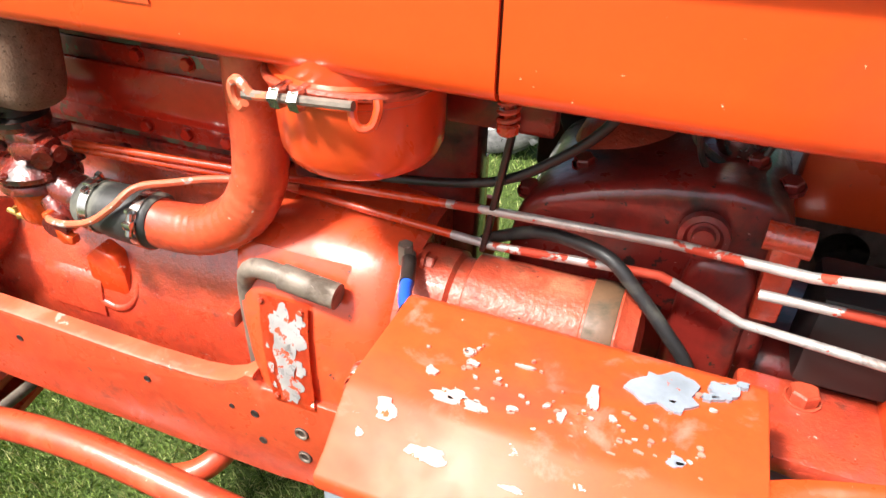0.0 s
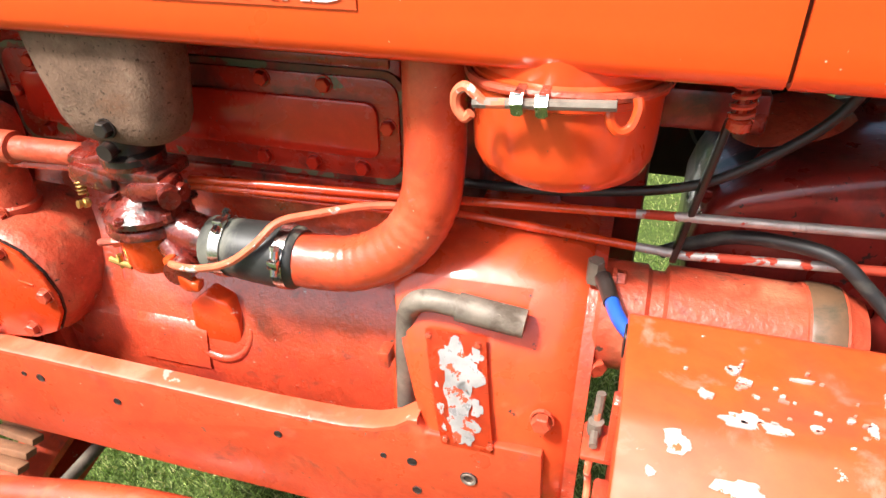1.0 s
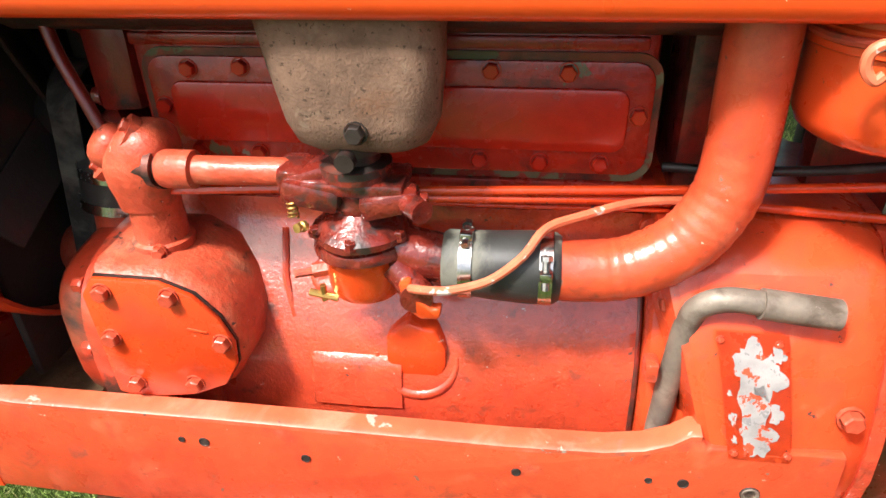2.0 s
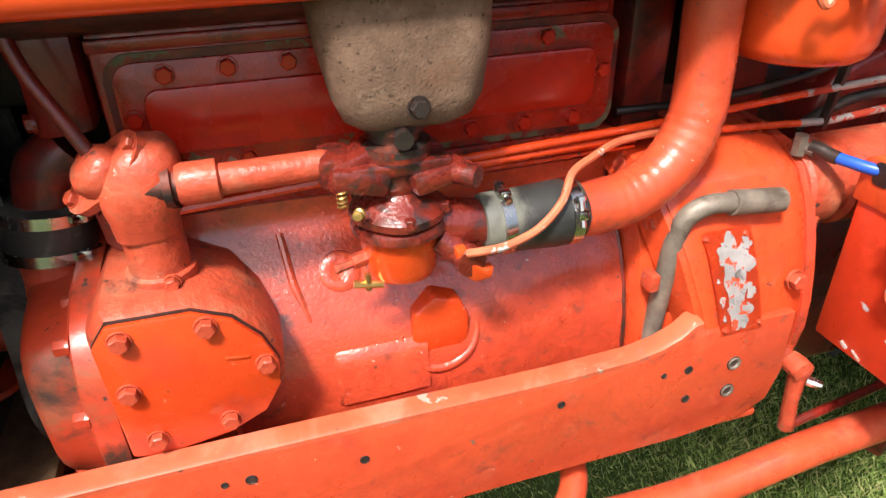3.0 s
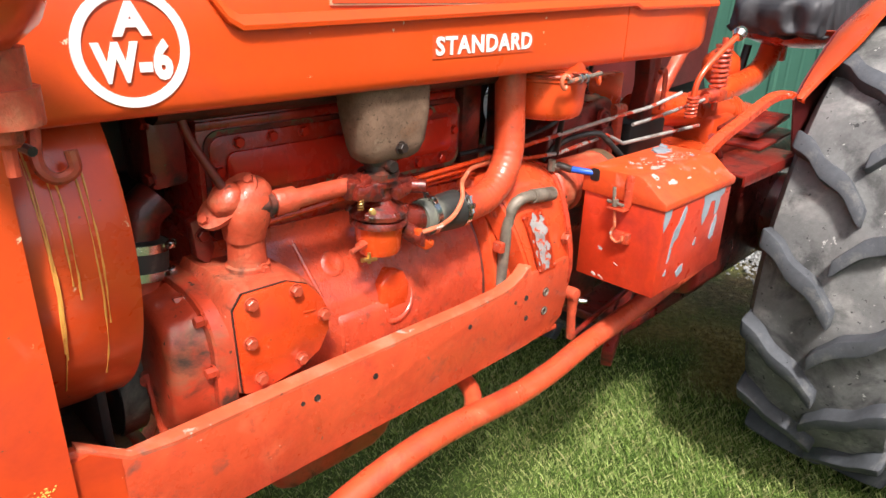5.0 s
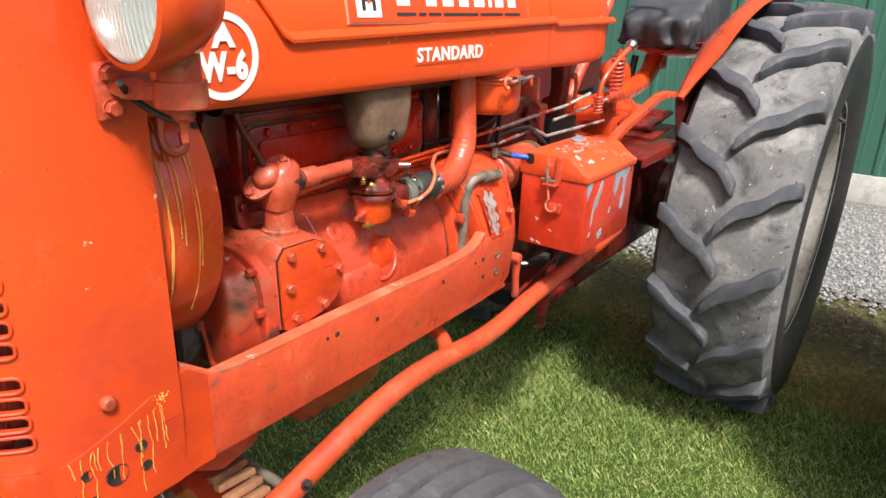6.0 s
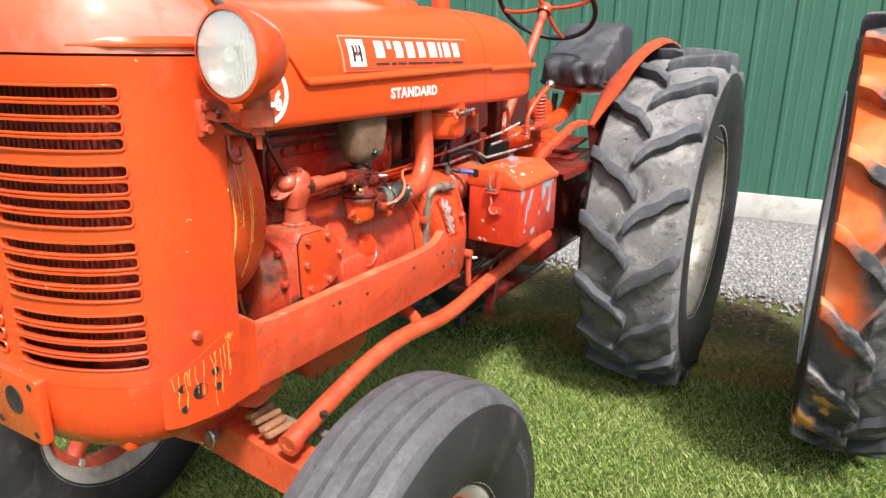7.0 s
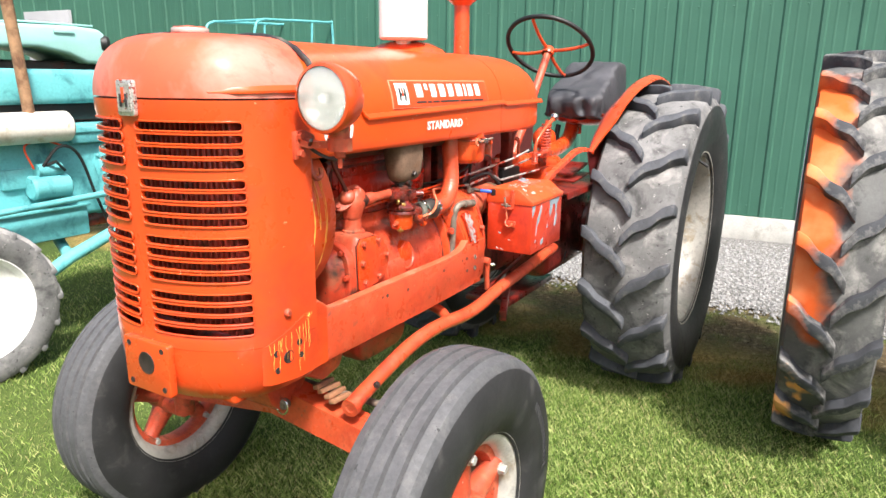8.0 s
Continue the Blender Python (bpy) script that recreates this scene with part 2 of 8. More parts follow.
def oversprayed(name, rubber, lo, hi):
    """Rubber with orange paint thrown over one half of the tread, ragged at its edge, and peach splashes lower down."""
    m = mat(name, rubber, 0.75, var=0.25, scale=8, bump=0.3, dirt=[((0.27, 0.26, 0.245), 0.5, 6), ((0.05, 0.05, 0.05), 0.3, 12)], spec=0.3)
    t = m.node_tree
    n, ln = t.nodes, t.links.new
    bs = n["Principled BSDF"]
    old = bs.inputs["Base Color"].links[0].from_socket
    g = n.new("ShaderNodeNewGeometry")
    sx = n.new("ShaderNodeSeparateXYZ")
    ln(g.outputs["Position"], sx.inputs[0])

    def blot(sc, det=6.0):
        k = n.new("ShaderNodeTexNoise")
        k.inputs["Scale"].default_value, k.inputs["Detail"].default_value = sc, det
        ln(g.outputs["Position"], k.inputs["Vector"])
        return k.outputs["Fac"]

    def span(v, a, b):
        r = n.new("ShaderNodeMapRange")
        r.inputs["From Min"].default_value, r.inputs["From Max"].default_value = a, b
        ln(v, r.inputs["Value"])
        return r.outputs["Result"]

    def fold(op, a, b):
        k = n.new("ShaderNodeMath")
        k.operation = op
        for i, v in enumerate((a, b)):
            if isinstance(v, float):
                k.inputs[i].default_value = v
            else:
                ln(v, k.inputs[i])
        return k.outputs[0]
    yy = fold("ADD", sx.outputs["Y"], fold("MULTIPLY", fold("SUBTRACT", blot(9.0), 0.5), 0.16))
    zz = fold("ADD", sx.outputs["Z"], fold("MULTIPLY", fold("SUBTRACT", blot(4.0), 0.5), 0.40))
    band = fold("MULTIPLY", span(yy, lo, lo + 0.05), fold("SUBTRACT", 1.0, span(yy, hi, hi + 0.02)))
    high = fold("MULTIPLY", span(zz, 0.62, 0.70), fold("SUBTRACT", 1.0, span(zz, 1.34, 1.44)))
    spray = fold("MULTIPLY", band, high)
    splash = fold("MULTIPLY", fold("MULTIPLY", band, fold("SUBTRACT", 1.0, span(zz, 0.46, 0.52))), span(blot(6.0, 3.0), 0.50, 0.54))

    def lay(f, under, colour):
        x = n.new("ShaderNodeMix")
        x.data_type = "RGBA"
        ln(f, x.inputs[0])
        ln(under, x.inputs[6])
        x.inputs[7].default_value = (*colour, 1)
        return x.outputs[2]
    base = n.new("ShaderNodeMix")
    base.data_type = "RGBA"
    ln(spray, base.inputs[0])
    ln(old, base.inputs[6])
    paint = n.new("ShaderNodeMix")
    paint.data_type = "RGBA"
    ln(span(blot(6.0), 0.42, 0.66), paint.inputs[0])
    paint.inputs[6].default_value = (0.66, 0.115, 0.020, 1)
    paint.inputs[7].default_value = (0.70, 0.25, 0.10, 1)
    ln(paint.outputs[2], base.inputs[7])
    ln(lay(splash, base.outputs[2], (0.74, 0.36, 0.12)), bs.inputs["Base Color"])
    return m


OVERSPRAY = oversprayed("orange_oversprayed_tyre", (0.100, 0.100, 0.098), -1.300, -1.150)
SPRAYED = oversprayed("oversprayed_lug", (0.052, 0.055, 0.062), -1.235, -1.110)
DRIP = mat("pale_ochre_drip_stain", (0.80, 0.36, 0.075), 0.5, var=0.2, scale=30, bump=0.1)
GREASE_RED = mat("greasy_red_casting", (0.46, 0.048, 0.019), 0.34, var=0.25, scale=6, bump=0.2, bscale=170, dirt=[((0.30, 0.105, 0.050), 0.46, 14), ((0.07, 0.034, 0.022), 0.36, 20)], chips=((0.05, 0.022, 0.016), 0.20, 60), coat=0.4, coat_rough=0.2, cast=2.0)
# cover paint made deeper: the shade cast by the hood is in this red
SIDECOVER = mat("shaded_side_cover_red", (0.50, 0.022, 0.008), 0.26, var=0.10, scale=7, bump=0.05, bscale=160, dirt=[((0.34, 0.016, 0.008), 0.40, 7), ((0.05, 0.022, 0.014), 0.12, 22)], chips=[((0.06, 0.02, 0.015), 0.10, 80)], coat=0.25, coat_rough=0.06)
BOWL = mat("clean_orange_bowl", (0.68, 0.072, 0.012), 0.26, var=0.06, scale=12, bump=0.05, coat=0.4, dirt=((0.46, 0.036, 0.010), 0.3, 20))

# near-black for parts deep inside: their shade is put into the colour
BLACKISH = mat("deep_shade_black", (0.018, 0.014, 0.012), 0.7, var=0.4, scale=12, bump=0.4, dirt=((0.07, 0.02, 0.014), 0.35, 10))

# ---- building blocks ----
def join(bm, tmp):
    me = bpy.data.meshes.new("tmp")
    tmp.to_mesh(me)
    tmp.free()
    bm.from_mesh(me)
    bpy.data.meshes.remove(me)


def part(name, bm, material, parent=None, label="", angle=38):
    """Links a bmesh as ONE mesh object under a thing or part."""
    bmesh.ops.recalc_face_normals(bm, faces=bm.faces)
    lim = radians(angle)
    for f in bm.faces:
        f.smooth = True
    for e in bm.edges:
        if len(e.link_faces) != 2 or e.calc_face_angle(0) > lim:
            e.smooth = False
    me = bpy.data.meshes.new(name)
    bm.to_mesh(me)
    bm.free()
    for m in material if isinstance(material, (list, tuple)) else (material,):
        me.materials.append(m)
    ob = new(name, me)
    ob.parent = parent
    if label:
        ob["label"] = label
    return ob


def thing(name, label, category, at=(0, 0, 0), group=""):
    ob = new(name)
    ob.location = at
    ob.empty_display_size = 0.1
    return tagged(ob, label, category, group)


def smooth(pts, n=6, closed=False):
    """Catmull-Rom through the points."""
    p = [Vector(q) for q in pts]
    out = []
    k = len(p)
    for i in range(k if closed else k - 1):
        a = p[i - 1] if closed or i else p[0] * 2 - p[1]
        b, c = p[i], p[(i + 1) % k]
        d = p[(i + 2) % k] if closed or i + 2 < k else c * 2 - b
        for j in range(n):
            s = j / n
            out.append(0.5 * (2 * b + (c - a) * s + (2 * a - 5 * b + 4 * c - d) * s * s + (3 * b - a - 3 * c + d) * s ** 3))
    if not closed:
        out.append(p[-1])
    return out


def loft(bm, rings, closed=True, caps=True):
    vs = [[bm.verts.new(q) for q in r] for r in rings]
    k = len(vs[0])
    for a, b in zip(vs, vs[1:]):
        for i in range(k if closed else k - 1):
            j = (i + 1) % k
            bm.faces.new((a[i], a[j], b[j], b[i]))
    if caps and closed:
        bm.faces.new(vs[0])
        bm.faces.new(vs[-1][::-1])
    return vs


def tube(bm, pts, r, seg=12, caps=True, radii=None, closed=False, squash=None):
    p = [Vector(q) for q in pts]
    k = len(p)
    rings, nrm = [], None
    for i, q in enumerate(p):
        if closed:
            d = (p[(i + 1) % k] - p[i - 1]).normalized()
        else:
            d = (p[min(i + 1, k - 1)] - p[max(i - 1, 0)]).normalized()
        if nrm is None:
            nrm = d.orthogonal().normalized()
        nrm = (nrm - d * nrm.dot(d)).normalized()
        bi = d.cross(nrm)
        rr = radii[i] if radii else r
        rings.append([q + (nrm * math.cos(a) + bi * math.sin(a)) * rr for a in (2 * math.pi * s / seg for s in range(seg))])
    if closed:
        vs = loft(bm, rings, caps=False)
        a, b = vs[-1], vs[0]
        best = min(range(seg), key=lambda o: (a[0].co - b[o].co).length)
        for i in range(seg):
            bm.faces.new((a[i], a[(i + 1) % seg], b[(i + 1 + best) % seg], b[(i + best) % seg]))
    else:
        loft(bm, rings, caps=caps)


def basis(axis):
    z = Vector(axis).normalized()
    x = z.orthogonal().normalized()
    return Matrix((x, z.cross(x), z)).transposed()


def lathe(bm, prof, c, axis, seg=32, a0=0.0, a1=360.0):
    """prof: (radius, height along axis). Full turns close on themselves."""
    m, c = basis(axis), Vector(c)
    full = abs(a1 - a0) >= 359.9
    n = seg if full else seg + 1
    cols = []
    for i in range(n):
        a = radians(a0 + (a1 - a0) * i / seg)
        cols.append([bm.verts.new(c + m @ Vector((r * math.cos(a), r * math.sin(a), h))) if r > 1e-6 else None for r, h in prof])
    poles = {j: bm.verts.new(c + m @ Vector((0, 0, h))) for j, (r, h) in enumerate(prof) if r <= 1e-6}
    for i in range(seg):
        u, v = cols[i], cols[(i + 1) % n]
        for j in range(len(prof) - 1):
            q = []
            for w in (u[j] or poles.get(j), v[j] or poles.get(j), v[j + 1] or poles.get(j + 1), u[j + 1] or poles.get(j + 1)):
                if w not in q:
                    q.append(w)
            if len(q) > 2:
                bm.faces.new(q)


def box(bm, c, s, bev=0.004, rot=None, seg=2):
    t = bmesh.new()
    bmesh.ops.create_cube(t, size=1.0, matrix=Matrix.Diagonal((*s, 1)))
    if bev:
        bmesh.ops.bevel(t, geom=t.edges[:], offset=bev, segments=seg, profile=0.5, affect="EDGES", clamp_overlap=True)
    m = Matrix.Translation(c) @ (Euler([radians(a) for a in rot]).to_matrix().to_4x4() if rot else Matrix())
    bmesh.ops.transform(t, matrix=m, verts=t.verts)
    join(bm, t)


def prism(bm, poly, axis, lo, hi, bev=0.0, seg=2):
    """Extrudes an outline. axis y: poly is (x, z); x: (y, z); z: (x, y)."""
    def at(p, h):
        return {"y": (p[0], h, p[1]), "x": (h, p[0], p[1]), "z": (p[0], p[1], h)}[axis]
    t = bmesh.new()
    loft(t, [[at(p, lo) for p in poly], [at(p, hi) for p in poly]])
    bmesh.ops.recalc_face_normals(t, faces=t.faces)
    if bev:
        ed = [e for e in t.edges if e.calc_face_angle(0) > radians(25)]
        bmesh.ops.bevel(t, geom=ed, offset=bev, segments=seg, profile=0.5, affect="EDGES", clamp_overlap=True)
    join(bm, t)


def rounded(x0, z0, x1, z1, r, n=5):
    """Outline of a rounded rectangle."""
    out = []
    for cx, cz, a in ((x1 - r, z1 - r, 0), (x0 + r, z1 - r, 90), (x0 + r, z0 + r, 180), (x1 - r, z0 + r, 270)):
        out += [(cx + r * math.cos(radians(a + 90 * i / n)), cz + r * math.sin(radians(a + 90 * i / n))) for i in range(n + 1)]
    return out


def strip(bm, outer, inner, axis, lo, hi):
    """A flat ring between two outlines of equal count."""
    def at(p, h):
        return {"y": (p[0], h, p[1]), "x": (h, p[0], p[1]), "z": (p[0], p[1], h)}[axis]
    rings = [[at(p, lo) for p in outer], [at(p, hi) for p in outer], [at(p, hi) for p in inner], [at(p, lo) for p in inner]]
    vs = [[bm.verts.new(q) for q in r] for r in rings]
    k = len(outer)
    for a, b in zip(vs, vs[1:] + vs[:1]):
        for i in range(k):
            bm.faces.new((a[i], a[(i + 1) % k], b[(i + 1) % k], b[i]))


_bolts = {}


def bolt(parent, p, n, r=0.009, h=0.007, material=None, name="bolt"):
    """A hexagon head on a washer, at p with its top along n; alike ones share a mesh."""
    material = material or ENGINE
    key = (round(r, 4), round(h, 4), material.name)
    if key not in _bolts:
        bm = bmesh.new()
        lathe(bm, [(0, -0.002), (r * 1.25, -0.002), (r * 1.25, r * 0.18), (r * 1.1, r * 0.18)], (0, 0, 0), (0, 0, 1), 12)
        ring = len(bm.faces)
        lathe(bm, [(r, 0), (r, h * 0.85), (r * 0.86, h), (0, h)], (0, 0, 0), (0, 0, 1), 6)
        for i, f in enumerate(bm.faces):
            f.material_index = 1 if i < ring else 0
        ob = part(name, bm, [material, material], None, angle=30)
        _bolts[key] = ob.data
        bpy.data.objects.remove(ob)
    ob = new(name, _bolts[key])
    ob.parent = parent
    ob.matrix_basis = Matrix.Translation(p) @ basis(n).to_4x4() @ Matrix.Rotation((p[0] * 37 + p[2] * 91) % 1.0, 4, "Z")
    return ob


def wobble(bm, amp, sc):
    """Uneven, cast or sagging surface."""
    for v in bm.verts:
        v.co += Vector(noise.noise_vector(v.co * sc)) * amp

# ---- ground, shed and gravel ----
def lawn_material(name, blades):
    m = bpy.data.materials.new(name)
    m.use_nodes = True
    t = m.node_tree
    n, ln = t.nodes, t.links.new
    bs = n["Principled BSDF"]
    co = n.new("ShaderNodeTexCoord")

    def ns(sc, det=4.0):
        k = n.new("ShaderNodeTexNoise")
        k.inputs["Scale"].default_value, k.inputs["Detail"].default_value = sc, det
        ln(co.outputs["Object"], k.inputs["Vector"])
        return k.outputs["Fac"]

    def cr(v, stops):
        k = n.new("ShaderNodeValToRGB")
        e = k.color_ramp.elements
        while len(e) < len(stops):
            e.new(0.5)
        for q, (p, c) in zip(e, stops):
            q.position, q.color = p, (*c, 1)
        ln(v, k.inputs[0])
        return k.outputs[0]

    def mix(f, a, b, kind="MIX"):
        k = n.new("ShaderNodeMix")
        k.data_type, k.blend_type = "RGBA", kind
        if isinstance(f, float):
            k.inputs[0].default_value = f
        else:
            ln(f, k.inputs[0])
        ln(a, k.inputs[6])
        ln(b, k.inputs[7])
        return k.outputs[2]

    def calc(op, a, b):
        k = n.new("ShaderNodeMath")
        k.operation, k.use_clamp = op, True
        for i, v in enumerate((a, b)):
            if isinstance(v, float):
                k.inputs[i].default_value = v
            else:
                ln(v, k.inputs[i])
        return k.outputs[0]

    if blades:
        g = n.new("ShaderNodeNewGeometry")
        green = cr(g.outputs["Random Per Island"], [(0.0, (0.050, 0.100, 0.018)), (0.5, (0.230, 0.345, 0.074)), (0.85, (0.50, 0.57, 0.22)), (1.0, (0.55, 0.48, 0.25))])
    else:
        green = cr(ns(60.0), [(0.3, (0.036, 0.060, 0.012)), (0.7, (0.090, 0.130, 0.028))])
    patch = cr(ns(1.3), [(0.35, (0.80, 0.86, 0.76)), (0.65, (1.15, 1.10, 1.10))])
    col = mix(1.0, green, patch, "MULTIPLY")
    # worn soil towards the gravel: dry and golden first, darker further on
    sx = n.new("ShaderNodeSeparateXYZ")
    ln(co.outputs["Object"], sx.inputs[0])
    mr = n.new("ShaderNodeMapRange")
    mr.inputs["From Min"].default_value, mr.inputs["From Max"].default_value = 0.05, 0.34
    ln(calc("ADD", sx.outputs["X"], calc("MULTIPLY", calc("SUBTRACT", ns(2.2, 5.0), 0.40), 0.9)), mr.inputs["Value"])
    bare = calc("MULTIPLY", mr.outputs[0], cr(ns(4.0, 6.0), [(0.3, (0.25, 0.25, 0.25)), (0.55, (1, 1, 1))]))
    thatch = cr(ns(45.0, 6.0), [(0.3, (0.15, 0.095, 0.030)), (0.55, (0.34, 0.24, 0.080)), (0.8, (0.48, 0.38, 0.17))])
    earth = cr(ns(30.0, 8.0), [(0.3, (0.045, 0.032, 0.018)), (0.6, (0.12, 0.088, 0.045)), (0.78, (0.36, 0.31, 0.21))])
    dark_band = n.new("ShaderNodeMapRange")
    dark_band.inputs["From Min"].default_value, dark_band.inputs["From Max"].default_value = 0.42, 0.74
    ln(calc("ADD", sx.outputs["X"], calc("MULTIPLY", ns(5.0), 0.16)), dark_band.inputs["Value"])
    soil = mix(dark_band.outputs[0], thatch, earth)
    ln(mix(bare, col, soil), bs.inputs["Base Color"])
    bs.inputs["Roughness"].default_value = 0.6 if blades else 0.9
    bs.inputs["Specular IOR Level"].default_value = 0.25
    if blades:
        bs.inputs["Subsurface Weight"].default_value = 0.0
    b = n.new("ShaderNodeBump")
    b.inputs["Strength"].default_value, b.inputs["Distance"].default_value = 0.6, 0.02
    ln(ns(90.0), b.inputs["Height"])
    ln(b.outputs[0], bs.inputs["Normal"])
    return m


def make_ground():
    bm = bmesh.new()
    xs = [-400, -60, -12] + [-6 + 0.25 * i for i in range(53)] + [12, 60, 400]
    ys = [-400, -60, -12] + [-6 + 0.25 * i for i in range(69)] + [16, 60, 400]
    grid = [[bm.verts.new((x, y, 0.012 * noise.noise(Vector((x * 1.1, y * 1.1, 0))) if abs(x) < 11 and -11 < y < 15 else 0)) for y in ys] for x in xs]
    for a, b in zip(grid, grid[1:]):
        for i in range(len(ys) - 1):
            bm.faces.new((a[i], b[i], b[i + 1], a[i + 1]))
    ob = part("ground", bm, lawn_material("lawn_soil", False))
    tagged(ob, "mown green lawn with bare brown soil by the gravel", "lawn", kind="structure")


def make_grass():
    rng = np.random.default_rng(5)
    areas = [(-3.4, -0.2, -1.9, 0.9, 340000), (-0.2, 1.5, -1.6, 1.4, 110000), (-2.6, 2.2, 0.9, 4.2, 100000)]
    P, F = [], []
    base = 0
    for x0, x1, y0, y1, k in areas:
        x, y = rng.uniform(x0, x1, k), rng.uniform(y0, y1, k)
        rim = np.minimum(np.minimum(x + 3.4, 2.2 - x), np.minimum(y + 1.9, 4.2 - y)) / 0.5
        keep = (rng.uniform(0, 1, k) < rim) & (rng.uniform(0, 1, k) > np.clip((x - 0.0) / 0.55 + 0.25 * np.sin(7 * y), 0, 0.93))
        x, y = x[keep], y[keep]
        k = len(x)
        h = rng.uniform(0.014, 0.038, k) * (0.8 + 0.4 * np.sin(3.1 * x + 1.7 * y) ** 2)
        a = rng.uniform(0, 2 * np.pi, k)
        w = rng.uniform(0.0007, 0.0014, k)
        lean = rng.uniform(0.1, 0.9, k) * h
        b = a + rng.normal(1.57, 0.8, k)
        z = -0.008 + 0 * x
        q = np.stack([np.stack([x - w * np.cos(a), y - w * np.sin(a), z], 1), np.stack([x + w * np.cos(a), y + w * np.sin(a), z], 1),
                      np.stack([x + 0.45 * lean * np.cos(b) + 0.7 * w * np.cos(a), y + 0.45 * lean * np.sin(b) + 0.7 * w * np.sin(a), z + 0.62 * h], 1),
                      np.stack([x + lean * np.cos(b), y + lean * np.sin(b), z + h], 1)], 1).reshape(-1, 3)
        P.append(q)
        i = base + 4 * np.arange(k)
        F.append(np.stack([i, i + 1, i + 2, i, i + 2, i + 3], 1).reshape(-1, 3))
        base += 4 * k
    P, F = np.concatenate(P), np.concatenate(F)
    me = bpy.data.meshes.new("grass")
    me.from_pydata(P.tolist(), [], F.tolist())
    me.materials.append(lawn_material("grass_blades", True))
    tagged(new("grass", me), "short mown green grass blades with drier tips", "grass", kind="stuff")


WALL = Matrix.Translation((3.36, -0.5, 0)) @ Matrix.Rotation(radians(5.0), 4, "Z")


def make_shed():
    # profiled steel sheet: pans with raised ribs, one rib every 285 mm
    bm = bmesh.new()
    line, y = [], -7.0
    while y < 13.0:
        line += [(0.0, y), (0.0, y + 0.070), (-0.002, y + 0.078), (-0.002, y + 0.088), (0.0, y + 0.095), (0.0, y + 0.155), (-0.002, y + 0.163), (-0.002, y + 0.173), (0.0, y + 0.180), (0.0, y + 0.225), (-0.013, y + 0.240), (-0.013, y + 0.268)]
        y += 0.285
    for (xa, ya), (xb, yb) in zip(line, line[1:]):
        f = [bm.verts.new(WALL @ Vector(q)) for q in ((xa, ya, 0.235), (xb, yb, 0.235), (xb, yb, 5.2), (xa, ya, 5.2))]
        bm.faces.new(f)
    bmesh.ops.remove_doubles(bm, verts=bm.verts, dist=1e-5)
    wall = part("wall_shed", bm, SHED, angle=10)
    tagged(wall, "green profiled steel wall of a farm shed", "wall", kind="structure")
    bm = bmesh.new()
    box(bm, (0.10, 3.0, 2.7), (0.16, 20.0, 4.9), 0.0)
    bmesh.ops.transform(bm, matrix=WALL, verts=bm.verts)
    part("wall_lining", bm, SHED, wall)
    bm = bmesh.new()
    for k in range(70):
        for zz in (0.33, 2.05):
            lathe(bm, [(0, 0.004), (0.006, 0.003), (0.009, 0)], WALL @ Vector((-0.001, -6.9 + 0.285 * k, zz)), (-1, 0, 0), 6)
    part("screw", bm, SHED, wall)
    bm = bmesh.new()
    box(bm, (0.06, 3.0, 0.10), (0.16, 20.0, 0.262), 0.008)
    bmesh.ops.transform(bm, matrix=WALL, verts=bm.verts)
    tagged(part("plinth", bm, CONC), "pale concrete plinth under the shed wall", "plinth", kind="structure")
    # grey door with white jamb far along the wall
    bm = bmesh.new()
    box(bm, (-0.05, 9.15, 1.25), (0.05, 0.95, 2.06), 0.006)
    box(bm, (-0.08, 9.15, 1.75), (0.02, 0.70, 0.75), 0.006)
    bmesh.ops.transform(bm, matrix=WALL, verts=bm.verts)
    d = part("door_1", bm, GREYDOOR)
    tagged(d, "plain grey door in the green shed wall", "door", kind="structure")
    bm = bmesh.new()
    box(bm, (-0.06, 10.9, 1.5), (0.06, 0.75, 2.6), 0.01)
    bmesh.ops.transform(bm, matrix=WALL, verts=bm.verts)
    tagged(part("trim", bm, WHITE), "white painted post beside the shed door", "post", kind="structure")


